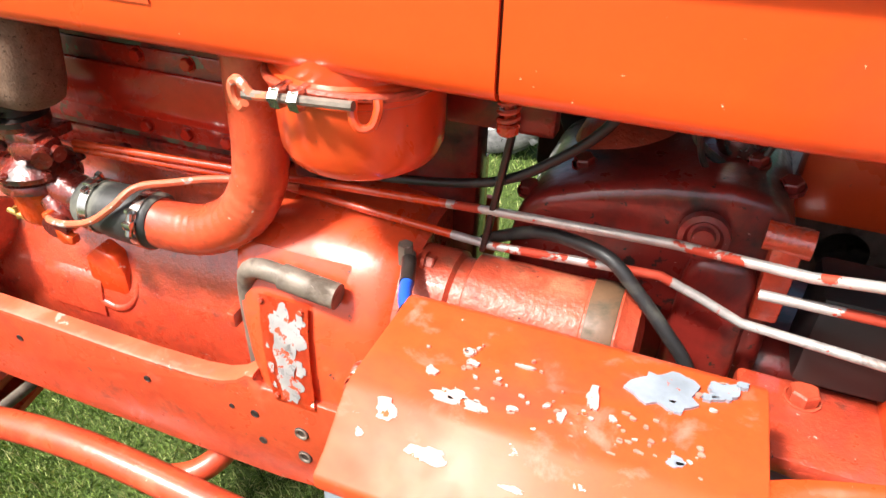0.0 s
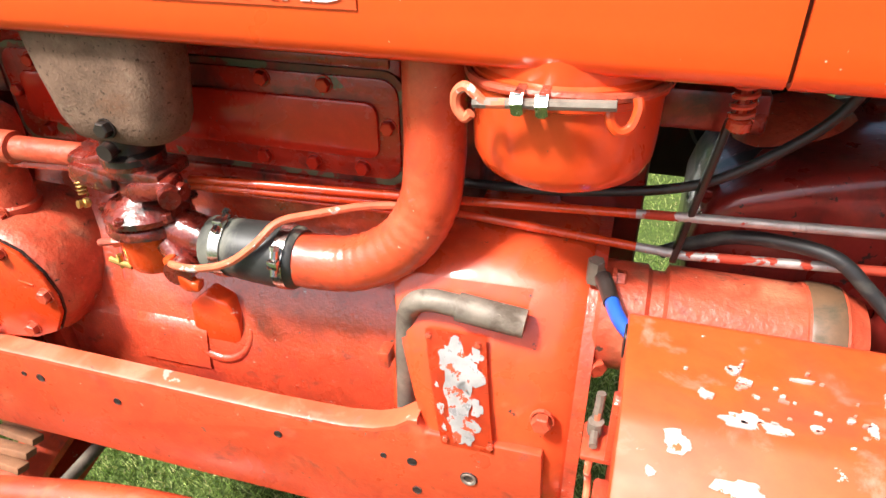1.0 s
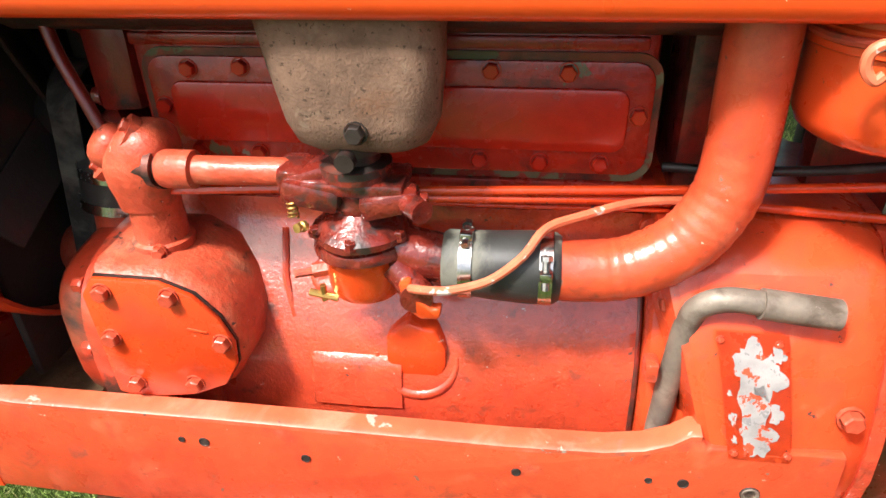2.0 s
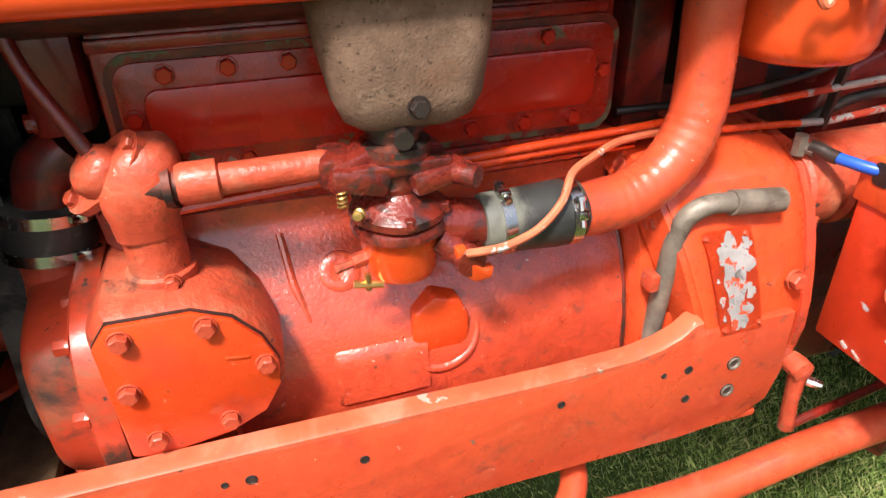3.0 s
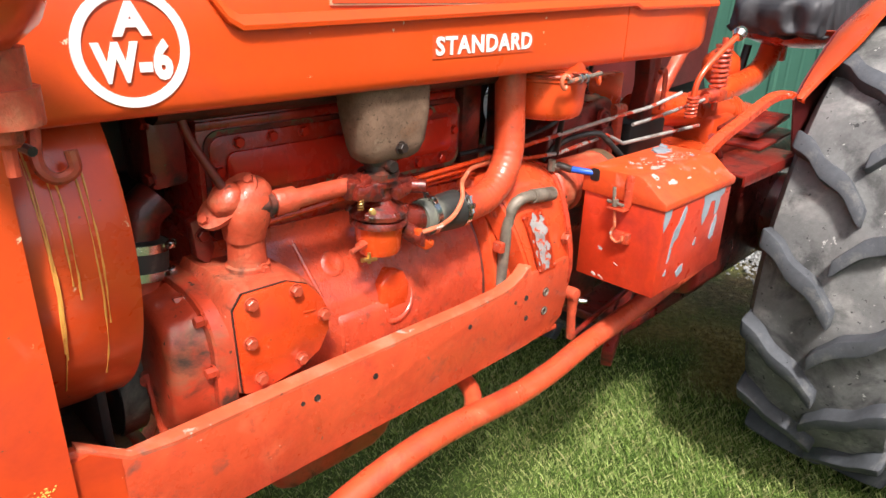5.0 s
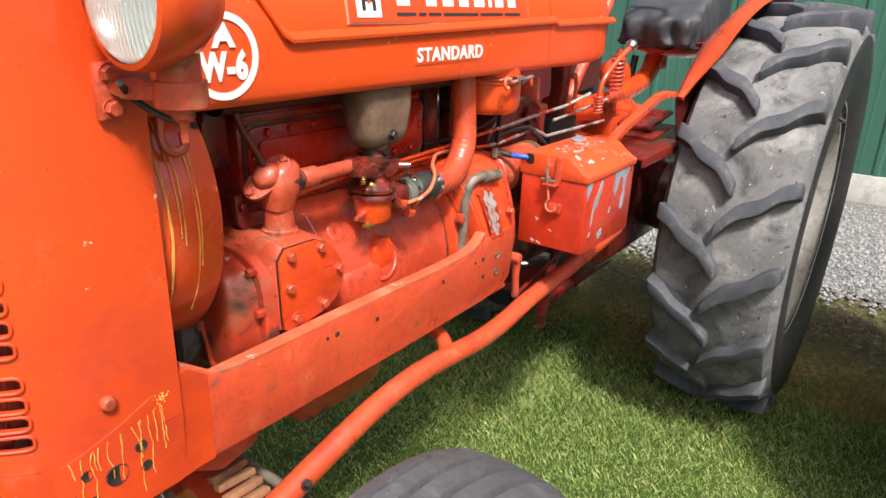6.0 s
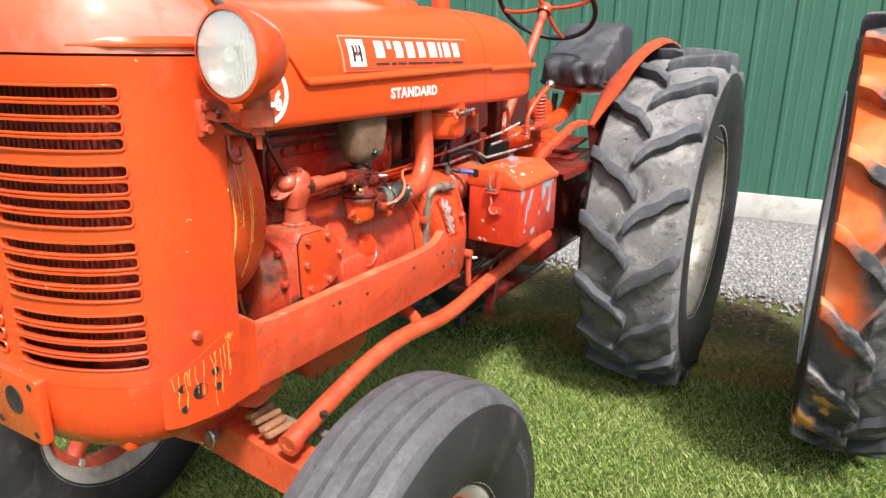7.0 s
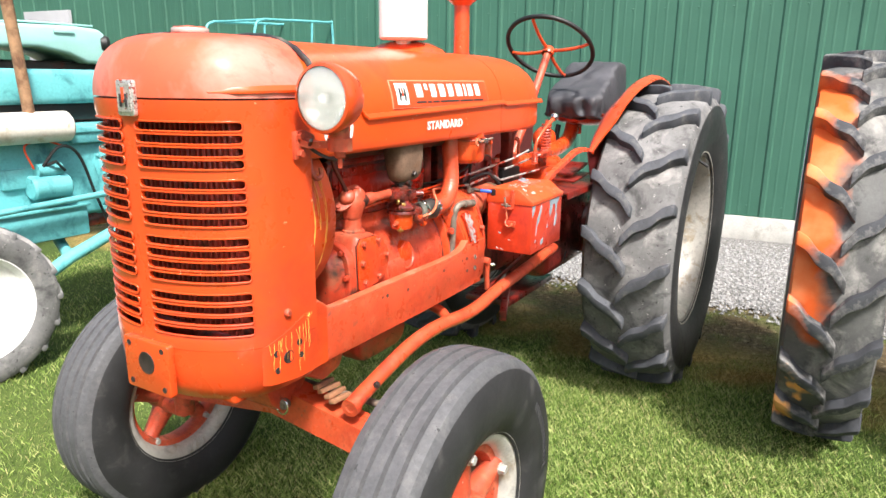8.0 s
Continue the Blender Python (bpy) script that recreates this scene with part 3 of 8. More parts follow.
def make_gravel():
    bm = bmesh.new()
    n = 90
    near = [(1.30 + 0.16 * noise.noise(Vector((0, k * 0.9, 3))) + 0.07 * noise.noise(Vector((5, k * 2.7, 3))), -7 + 20 * k / n) for k in range(n + 1)]
    for (xa, ya), (xb, yb) in zip(near, near[1:]):
        w = 3.36 - 0.0875 * (ya + 0.5), 3.36 - 0.0875 * (yb + 0.5)
        bm.faces.new([bm.verts.new(q) for q in ((xa, ya, 0.014), (w[0], ya, 0.022), (w[1], yb, 0.022), (xb, yb, 0.014))])
    m = mat("gravel_bed", (0.13, 0.125, 0.12), 0.95, var=0.5, scale=70, bump=1.0, bscale=90, dirt=((0.14, 0.13, 0.11), 0.5, 45))
    tagged(part("gravel_path", bm, m), "strip of grey crushed gravel along the shed", "gravel path", kind="structure")
    rng = random.Random(3)
    V, F = [], []
    for k in range(30000):
        y = rng.uniform(-1.9, 1.3)
        x = rng.uniform(1.0, 3.3)
        if rng.random() > min(1, (x - 1.0) * 2.2):
            continue
        s = rng.choice((0.005, 0.007, 0.009, 0.012, 0.016)) * rng.uniform(0.8, 1.2)
        c = Vector((x, y, 0.016))
        b = len(V)
        for dx, dy, dz in ((1, 0, 0.2), (0, 1, 0.1), (-1, 0, 0.2), (0, -1, 0.1), (0.1, 0.2, 0.9), (0, 0, -0.5)):
            V.append(c + Vector((dx, dy, dz)) * s * rng.uniform(0.6, 1.2))
        for i in range(4):
            F += [(b + i, b + (i + 1) % 4, b + 4), (b + (i + 1) % 4, b + i, b + 5)]
    me = bpy.data.meshes.new("gravel")
    me.from_pydata(V, [], F)
    me.materials.append(mat("gravel_stone", (0.26, 0.255, 0.25), 0.9, var=0.6, scale=40, bump=0.4, dirt=((0.09, 0.088, 0.085), 0.45, 55)))
    tagged(new("gravel", me), "loose grey gravel stones", "gravel", kind="stuff")


make_ground()
make_grass()
make_shed()
make_gravel()

# ---- the red tractor ----
tractor = thing("tractor", "old orange-red farm tractor with worn paint standing on grass", "tractor")

# half outline of the nose, from its middle to the side, seen from above
NOSE = [(-2.340, 0.0), (-2.338, -0.05), (-2.328, -0.10), (-2.309, -0.150), (-2.284, -0.190), (-2.250, -0.222), (-2.205, -0.241), (-2.14, -0.248), (-2.07, -0.248)]


def nose_at(u, inset=0.0):
    """u 0..1 from the middle to the rear edge of the left side."""
    pts = smooth([(x, y, 0) for x, y in NOSE], 6)
    f = u * (len(pts) - 1)
    i = min(int(f), len(pts) - 2)
    p = pts[i].lerp(pts[i + 1], f - i)
    if inset:
        d = (pts[i + 1] - pts[i]).normalized()
        p = p - Vector((d.y, -d.x, 0)) * -inset
    return p


def u_for_y(y):
    return min((abs(nose_at(k / 400).y - y), k / 400) for k in range(260))[1]


SLOT_Z = [1.315, 1.290, 1.265, 1.240, 1.199, 1.174, 1.148, 1.122, 1.079, 1.054, 1.028, 1.002, 0.959, 0.933, 0.909, 0.883]


def make_grille():
    u0, u1 = u_for_y(-0.022), u_for_y(-0.226)
    r, hh = 0.0075, 0.0085
    us = sorted({0.0, u0, u0 + 0.012, u1 - 0.012, u1, 1.0} | {u0 + 0.012 + (u1 - u0 - 0.024) * k / 12 for k in range(13)} | {u1 + (1 - u1) * k / 6 for k in range(7)})
    zs = [0.842, 0.862]
    for z in SLOT_Z[::-1]:
        zs += [z - hh, z - 0.003, z + 0.003, z + hh]
    zs += [1.345, 1.366]
    shell = bmesh.new()
    for side in (1, -1):
        t = bmesh.new()

        def vert(u, z):
            p = nose_at(u)
            lip = 0.004 if any(abs(z - s) < 0.0125 for s in SLOT_Z) and u0 - 0.01 < u < u1 + 0.01 else 0.0
            return Vector((p.x + lip, p.y * side, z))
        g = [[t.verts.new(vert(u, z)) for z in zs] for u in us]
        for i in range(len(us) - 1):
            for j in range(len(zs) - 1):
                um, zm = (us[i] + us[i + 1]) / 2, (zs[j] + zs[j + 1]) / 2
                q = (g[i][j], g[i + 1][j], g[i + 1][j + 1], g[i][j + 1])
                if u0 < um < u1 and any(abs(zm - s) < hh for s in SLOT_Z):
                    s = min(SLOT_Z, key=lambda k: abs(k - zm))
                    if us[i] == u0 and abs(zm - s) > 0.003:
                        t.faces.new((q[0], q[1], q[3]) if zm < s else (q[0], q[2], q[3]))
                    elif us[i + 1] == u1 and abs(zm - s) > 0.003:
                        t.faces.new((q[0], q[1], q[2]) if zm < s else (q[1], q[2], q[3]))
                    continue
                t.faces.new(q)
        bmesh.ops.recalc_face_normals(t, faces=t.faces)
        join(shell, t)
    bmesh.ops.remove_doubles(shell, verts=shell.verts, dist=1e-5)
    bmesh.ops.recalc_face_normals(shell, faces=shell.faces)
    bmesh.ops.solidify(shell, geom=shell.faces[:], thickness=0.006)
    gr = part("grille", shell, PANEL, tractor, "orange grille shell with four banks of horizontal slots")
    # rolled lips round the slots
    for side in (1, -1):
        for s in SLOT_Z:
            loop = []
            ends = [(0.0, 0.35), (0.006, 0.66), (0.018, 0.88), (0.04, 1.0)]
            fr = ends + [(0.04 + 0.92 * k / 10, 1.0) for k in range(1, 10)] + [(1 - f, g) for f, g in ends[::-1]]
            for sign in (1, -1):
                for f, g in fr if sign > 0 else fr[::-1]:
                    p = nose_at(u0 + (u1 - u0) * f)
                    loop.append((p.x + 0.0015, p.y * side, s + sign * (hh + 0.0012) * g))
            t = bmesh.new()
            tube(t, loop, 0.0022, 6, closed=True)
            part("slot_lip", t, PANEL, gr)
    for z in (0.905,):
        lathe_bm = bmesh.new()
        lathe(lathe_bm, [(0.010, -0.002), (0.010, 0.003), (0.007, 0.007), (0, 0.008)], (-2.165, -0.248, z), (0, -1, 0), 12)
        part("stud", lathe_bm, FADED, gr)
    # radiator core with upright tubes behind the slots
    bm = bmesh.new()
    box(bm, (-2.225, 0, 1.10), (0.03, 0.40, 0.50), 0.004)
    core = part("radiator_core", bm, CORE, tractor, "dark red radiator core")
    for k in range(25):
        bm = bmesh.new()
        y = -0.196 + 0.01635 * k
        box(bm, (-2.245, y, 1.10), (0.014, 0.0085, 0.49), 0.002, seg=1)
        part("fin", bm, CORE, core)
    bm = bmesh.new()
    box(bm, (-2.20, 0, 1.36), (0.12, 0.42, 0.07), 0.02)
    part("radiator_tank", bm, ENGINE_DARK, tractor)
    bm = bmesh.new()
    box(bm, (-2.20, 0, 0.84), (0.12, 0.42, 0.06), 0.02)
    part("radiator_tank", bm, ENGINE_DARK, tractor)
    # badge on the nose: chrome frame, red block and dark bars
    bm = bmesh.new()
    prism(bm, [(y, z) for y, z in rounded(-0.040, 1.333, 0.012, 1.404, 0.006)], "x", -2.349, -2.339, 0.002)
    badge = part("badge", bm, BADGE, tractor, "chrome framed nose badge with a red and black mark")
    bm = bmesh.new()
    prism(bm, rounded(-0.035, 1.342, 0.007, 1.396, 0.003), "x", -2.3515, -2.348)
    part("badge_field", bm, BADGE, badge)
    bm = bmesh.new()
    for y in (-0.023, -0.005):
        box(bm, (-2.353, y, 1.364), (0.004, 0.004, 0.026), 0.001)
    box(bm, (-2.353, -0.014, 1.363), (0.004, 0.014, 0.005), 0.001)
    part("badge_mark", bm, DECAL_K, badge)
    bm = bmesh.new()
    box(bm, (-2.3535, -0.014, 1.374), (0.004, 0.005, 0.030), 0.001)
    part("badge_mark", bm, DECAL_R, badge)


# half section of the hood, from the lower side edge up to the ridge
SECT = [(-0.2085, 1.230), (-0.2165, 1.2305), (-0.2225, 1.235), (-0.2248, 1.243), (-0.225, 1.26), (-0.225, 1.30), (-0.2245, 1.34), (-0.218, 1.375), (-0.205, 1.410), (-0.182, 1.443), (-0.148, 1.470), (-0.105, 1.488), (-0.055, 1.498), (0.0, 1.501)]


def make_hood():
    def ring(x, w=1.0, drop=0.0, zlow=1.230):
        half = [(y * w, zlow + (z - 1.230) * (1.501 - drop - zlow) / 0.271) for y, z in SECT]
        return [(x, y, z) for y, z in half] + [(x, -y, z) for y, z in half[-2::-1]]

    def shell(rings, thick=0.004):
        bm = bmesh.new()
        loft(bm, rings, closed=False, caps=False)
        bmesh.ops.recalc_face_normals(bm, faces=bm.faces)
        bmesh.ops.solidify(bm, geom=bm.faces[:], thickness=thick)
        return bm
    # main hood, front half and tank half, with the seam between them
    bm = shell([ring(x) for x in (-2.058, -1.9, -1.7, -1.5, -1.3, -1.0685)])
    hood = part("hood", bm, HOOD, tractor, "glossy orange hood with white lettering")
    back = [(-1.0655, 1, 0), (-0.95, 1, 0), (-0.86, 1.0, 0.001), (-0.80, 0.995, 0.004), (-0.755, 0.98, 0.012), (-0.725, 0.95, 0.024), (-0.708, 0.90, 0.045), (-0.70, 0.80, 0.08)]
    bm = bmesh.new()
    loft(bm, [ring(x, w, d, 1.230 + d * 0.7) for x, w, d in back], closed=False, caps=False)
    last = ring(-0.70, 0.80, 0.08, 1.230 + 0.056)
    bm.faces.new([bm.verts.new(q) for q in last])
    bmesh.ops.remove_doubles(bm, verts=bm.verts, dist=1e-5)
    bmesh.ops.recalc_face_normals(bm, faces=bm.faces)
    bmesh.ops.solidify(bm, geom=bm.faces[:], thickness=0.004)
    part("tank_hood", bm, HOOD, tractor, "orange rear hood over the fuel tank")
    # tank and seam backing: shade beneath the hood is painted in
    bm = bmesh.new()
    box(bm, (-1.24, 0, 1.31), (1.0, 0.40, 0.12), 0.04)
    part("fuel_tank", bm, ENGINE_DARK, tractor, "fuel tank underside, darkened in colour for the shade of the hood")
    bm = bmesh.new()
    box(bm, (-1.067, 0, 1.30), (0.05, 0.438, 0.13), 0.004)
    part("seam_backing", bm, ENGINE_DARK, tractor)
    # nose cap: hood front over the grille
    bm = bmesh.new()
    rings = []
    for k in range(13):
        f = k / 12
        # level shrinks towards the crown
        z = 1.370 + 0.131 * math.sin(f * math.pi / 2)
        c = max(0.0, math.cos(f * math.pi / 2)) ** 0.42
        row = []
        for j in range(25):
            p = nose_at(j / 24)
            row.append(Vector((-2.062 + (p.x + 2.062) * (0.30 + 0.70 * c), p.y * c * (1.0 if f < 0.999 else 0.0), z)))
        rings.append(row)
    for side in (1, -1):
        t = bmesh.new()
        loft(t, [[(q.x, q.y * side, q.z) for q in r] for r in rings], closed=False, caps=False)
        join(bm, t)
    bmesh.ops.remove_doubles(bm, verts=bm.verts, dist=2e-4)
    bmesh.ops.recalc_face_normals(bm, faces=bm.faces)
    bmesh.ops.solidify(bm, geom=bm.faces[:], thickness=0.004)
    cap = part("nose_cap", bm, SHEEN_HOOD, tractor, "faded orange nose cap of the hood with a pink sky sheen painted in", angle=50)
    # rubber strip between nose cap and hood
    bm = bmesh.new()
    sec = [(y * 1.02, z + 0.005) for y, z in SECT if z > 1.36]
    line = [(-2.000, y, z) for y, z in sec] + [(-2.000, -y, z) for y, z in sec[-2::-1]]
    tube(bm, line, 0.008, 8)
    part("seal_strip", bm, RUBBER, tractor, "black rubber strip across the hood")
    # pressed ledge along the hood side
    for side in (1, -1):
        bm = bmesh.new()
        path = [(-2.288, 1.381), (-2.250, 1.382), (-2.205, 1.383), (-2.13, 1.384), (-2.065, 1.385), (-1.99, 1.386), (-1.905, 1.388), (-1.888, 1.376), (-1.848, 1.322), (-1.832, 1.313), (-1.5, 1.321), (-1.055, 1.333), (-1.035, 1.326), (-0.72, 1.331)]
        pts = []
        for x, z in path:
            y = -0.2245 if z < 1.34 else -0.2165 if x > -2.0 else -0.2455 if x > -2.2 else {-2.205: -0.2395, -2.250: -0.2210, -2.288: -0.1850}[x]
            pts.append(Vector((x, y * side, z)))
        rings = []
        for i, q in enumerate(pts):
            o = side * -1
            k = 0.15 if i == 0 else 0.8 if i == 1 else 1.0
            rings.append([q + Vector((0, -0.004 * o, 0.012 * k)), q + Vector((0, 0.003 * o * k, 0.012 * k)), q + Vector((0, 0.009 * o * k, 0.002 * k)), q + Vector((0, 0.008 * o * k, -0.003 * k)), q + Vector((0, -0.004 * o, -0.005 * k))])
        loft(bm, rings)
        part("hood_ledge", bm, HOOD, hood)


# faded paint; its pink patches also paint in the sky's reflection
SHEEN_HOOD = mat("faded_hood_paint_with_sky_sheen", (0.60, 0.095, 0.040), 0.46, var=0.10, scale=4, coat=0.2, coat_rough=0.25, bump=0.03, dirt=[((0.60, 0.22, 0.17), 0.56, 2.2), ((0.52, 0.06, 0.03), 0.35, 6)], grain=0.05)


def text_mesh(body, size, name, bold=0.05):
    cu = bpy.data.curves.new(name, "FONT")
    cu.body, cu.size, cu.align_x, cu.align_y = body, size, "CENTER", "CENTER"
    cu.space_character = 1.10
    cu.extrude, cu.offset, cu.resolution_u = 0.0006, size * bold, 3
    ob = bpy.data.objects.new(name, cu)
    scene.collection.objects.link(ob)
    dg = bpy.context.evaluated_depsgraph_get()
    me = bpy.data.meshes.new_from_object(ob.evaluated_get(dg))
    bpy.data.objects.remove(ob)
    me.name = name
    return me


def make_decals():
    side = Matrix.Rotation(radians(90), 4, "X")

    def letters(body, size, x, y, z, name, width=None, lean=0.0, bold=0.05):
        me = text_mesh(body, size, name, bold)
        if width:
            k = width / max(1e-6, max(v.co.x for v in me.vertices) - min(v.co.x for v in me.vertices))
            for v in me.vertices:
                v.co.x *= k
        me.materials.clear()
        me.materials.append(DECAL_W)
        ob = new(name, me)
        ob.parent = tractor
        ob.matrix_basis = Matrix.Translation((x, y, z)) @ Matrix.Rotation(radians(lean), 4, "X") @ side
        return ob
    # model name plate low on the hood side
    bm = bmesh.new()
    box(bm, (-1.4465, -0.2255, 1.2800), (0.216, 0.0016, 0.030), 0.0)
    part("name_strip", bm, STRIP, tractor, "red strip with white lettering")
    letters("STANDARD", 0.0325, -1.4465, -0.2268, 1.2800, "lettering", 0.205, bold=0.030)
    # round model mark
    bm = bmesh.new()
    lathe(bm, [(0.0455, 0), (0.0548, 0), (0.0548, 0.0012), (0.0455, 0.0012), (0.0455, 0)], (-1.944, -0.2252, 1.297), (0, -1, 0), 48)
    part("round_mark", bm, DECAL_W, tractor, "white ring around the model letters")
    letters("A", 0.039, -1.9435, -0.2265, 1.3215, "lettering", 0.037)
    letters("W-6", 0.047, -1.944, -0.2265, 1.283, "lettering", 0.074)
    # long maker's label: plain bars in place of the words
    def side_y(z):
        for (ya, za), (yb, zb) in zip(SECT[3:], SECT[4:]):
            if za <= z <= zb:
                return ya + (yb - ya) * (z - za) / (zb - za)
        return -0.225

    def slab(x, z, w, h, d, material, name, parent):
        bm = bmesh.new()
        rows = []
        for k in range(7):
            q = 1.3705 + z + h * (k / 6 - 0.5)
            y = side_y(q) - 0.0012
            rows.append([(-1.4445 + x - w / 2, y - d, q), (-1.4445 + x + w / 2, y - d, q), (-1.4445 + x + w / 2, y + 0.001, q), (-1.4445 + x - w / 2, y + 0.001, q)])
        loft(bm, rows)
        return part(name, bm, material, parent)
    edge = slab(0, 0, 0.548, 0.074, 0.001, DECAL_EDGE, "maker_label", tractor)
    edge["label"] = "long red maker's label with a white block and white bars"
    slab(0, 0, 0.542, 0.069, 0.002, DECAL_R, "label_field", edge)
    slab(-0.225, 0.001, 0.056, 0.056, 0.0028, DECAL_W, "label_block", edge)
    for dx in (-0.012, 0.012):
        slab(-0.225 + dx, 0.000, 0.007, 0.034, 0.0036, DECAL_K, "block_mark", edge)
    slab(-0.225, 0.000, 0.022, 0.007, 0.0037, DECAL_K, "block_mark", edge)
    slab(-0.225, 0.006, 0.006, 0.024, 0.0040, DECAL_R, "block_mark", edge)
    widths = [0.050, 0.022, 0.044, 0.048, 0.044, 0.052, 0.016, 0.044, 0.044]
    x = -0.165
    for k, w in enumerate(widths):
        tall = 0.017 if k == 1 else 0.036
        slab(x + w / 2, 0.019 if k == 1 else 0.009, w * 0.66, tall, 0.0029, DECAL_W, "word_bar", edge)
        x += w + 0.0035
    x = -0.16
    for w in (0.05, 0.02, 0.035, 0.11, 0.08, 0.06):
        slab(x + w / 2, -0.022, w, 0.005, 0.0029, DECAL_K, "fine_print_bar", edge)
        x += w + 0.008


STRIP = mat("name_strip_red", (0.68, 0.085, 0.020), 0.4, var=0.05, bump=0.02, grain=0.05)
DECAL_EDGE = mat("label_outline", (0.70, 0.30, 0.18), 0.5, var=0.05, bump=0.02)


def make_frame():
    # side rails: channel with a top lip, rising to the clutch housing at the rear and to the grille in front
    top = [(-2.205, 0.848), (-2.16, 0.866), (-2.09, 0.905), (-2.06, 0.905), (-2.01, 0.868), (-1.96, 0.862), (-1.75, 0.863), (-1.47, 0.861), (-1.385, 0.864), (-1.352, 0.870), (-1.330, 0.880), (-1.316, 0.892), (-1.307, 0.893), (-1.300, 0.881), (-1.188, 0.883)]
    low = [(-1.184, 0.80), (-1.195, 0.760), (-1.225, 0.742), (-1.30, 0.733), (-1.6, 0.730), (-1.9, 0.732), (-2.06, 0.736), (-2.10, 0.740), (-2.205, 0.748)]
    for side in (-1, 1):
        bm = bmesh.new()
        prism(bm, top + low, "y", side * 0.223, side * 0.235, 0.003)
        # lower flange
        box(bm, (-1.65, side * 0.205, 0.736), (0.90, 0.05, 0.010), 0.002)
        rail = part("side_rail", bm, RAIL, tractor, "long orange side rail with bolt holes and a worn top edge")
        bm = bmesh.new()
        lip = [(x, z) for x, z in top if -2.07 < x < -1.30]
        rings = [[(x, side * 0.2352, z - 0.003), (x, side * 0.2352, z + 0.002), (x, side * 0.232, z + 0.004), (x, side * (0.2125 if x > -1.98 else 0.222), z + 0.004), (x, side * (0.2125 if x > -1.98 else 0.222), z - 0.003)] for x, z in lip]
        loft(bm, rings)
        part("rail_flange", bm, EDGE, rail, "worn beige top flange")
        if side < 0:
            holes = [(-1.256, 0.830, 0.0078), (-1.256, 0.791, 0.0078), (-1.344, 0.836, 0.0030), (-1.314, 0.836, 0.0046), (-1.310, 0.794, 0.0046), (-1.462, 0.831, 0.0040), (-1.664, 0.823, 0.0042), (-1.766, 0.833, 0.0048), (-1.789, 0.834, 0.0030)]
            for x, z, r in holes:
                bm = bmesh.new()
                lathe(bm, [(r * 1.16, -0.001), (r * 1.10, 0.0009), (r, 0.0010), (r * 0.90, 0.0004), (0, 0.0003)], (x, -0.2352, z), (0, -1, 0), 14)
                part("bolt_hole", bm, HOLE, rail)
                if 0.0070 < r < 0.0080 and x > -1.3:
                    bm = bmesh.new()
                    lathe(bm, [(r * 1.02, 0.0008), (r * 0.98, 0.0022), (r * 0.72, 0.0018), (r * 0.62, 0.0004)], (x, -0.2352, z), (0, -1, 0), 16)
                    part("bushing", bm, BAREPIPE, rail, "worn steel bushing")

    def side_y(x):
        return min((abs(nose_at(k / 200).x - x), abs(nose_at(k / 200).y)) for k in range(201))[1]

    def face_y(x):
        return side_y(x) + 0.0014 if x < -2.12 else 0.2500 - 0.0038 * (x + 2.12) / 0.035
    bm = bmesh.new()
    rings = [[(x, -0.2300, zb), (x, -yf, zb), (x, -yf, zt), (x, -0.2300, zt)] for x, yf, zb, zt in ((-2.232, side_y(-2.232) - 0.001, 0.752, 0.836), (-2.222, side_y(-2.222) + 0.0012, 0.749, 0.842), (-2.20, side_y(-2.20) + 0.0014, 0.746, 0.850), (-2.16, side_y(-2.16) + 0.0014, 0.743, 0.866), (-2.12, 0.2500, 0.741, 0.884), (-2.085, 0.2462, 0.739, 0.897), (-2.050, 0.2385, 0.736, 0.896), (-2.02, 0.2358, 0.734, 0.872))]
    loft(bm, rings)
    plate = part("hole_plate", bm, PANEL, tractor, "drip-stained orange plate with five bolt holes")
    rng = random.Random(9)
    for k in range(15):
        x = -2.100 - 0.118 * (k / 14) ** 1.2 + rng.uniform(-0.006, 0.006)
        z = 0.872 - 0.030 * k / 14
        pts = []
        for j in range(rng.randint(4, 13)):
            pts.append((x, -face_y(x) - 0.0003, z))
            x += rng.uniform(-0.0022, 0.0026)
            z = max(0.752, z - rng.uniform(0.006, 0.011))
        bm = bmesh.new()
        tube(bm, pts, 0.002, 5, radii=[0.0007 * (0.4 + rng.random()) for j in pts])
        part("drip", bm, DRIP, plate)
    bm = bmesh.new()
    for k in range(26):
        q = Vector((-2.100 + rng.gauss(0, 0.006), -0.2482, 0.878 + rng.gauss(0, 0.004)))
        lathe(bm, [(rng.uniform(0.0010, 0.0026), -0.001), (0.0008, 0.0006), (0, 0.0007)], q, (0, -1, 0), 8)
    part("paint_splash", bm, DRIP, plate, "yellowish splash of spilt paint")
    for x, z, r in [(-2.166, 0.801, 0.0135), (-2.200, 0.818, 0.0068), (-2.133, 0.826, 0.0075), (-2.198, 0.778, 0.0068), (-2.129, 0.794, 0.0068)]:
        bm = bmesh.new()
        lathe(bm, [(r * 1.16, -0.002), (r * 1.10, 0.0009), (r, 0.0010), (r * 0.90, 0.0002), (0, 0.0001)], (x, -face_y(x), z), (0, -1, 0), 16)
        part("bolt_hole", bm, HOLE, plate)
    # cast front bolster, following the nose
    bm = bmesh.new()
    for side in (1, -1):
        t = bmesh.new()
        rings = []
        for z, ins, back in ((0.841, 0.0, 0), (0.80, 0.002, 0), (0.755, 0.006, 0), (0.72, 0.022, 0), (0.704, 0.05, 0), (0.700, 0.10, 0)):
            row = []
            for j in range(25):
                p = nose_at(j / 24)
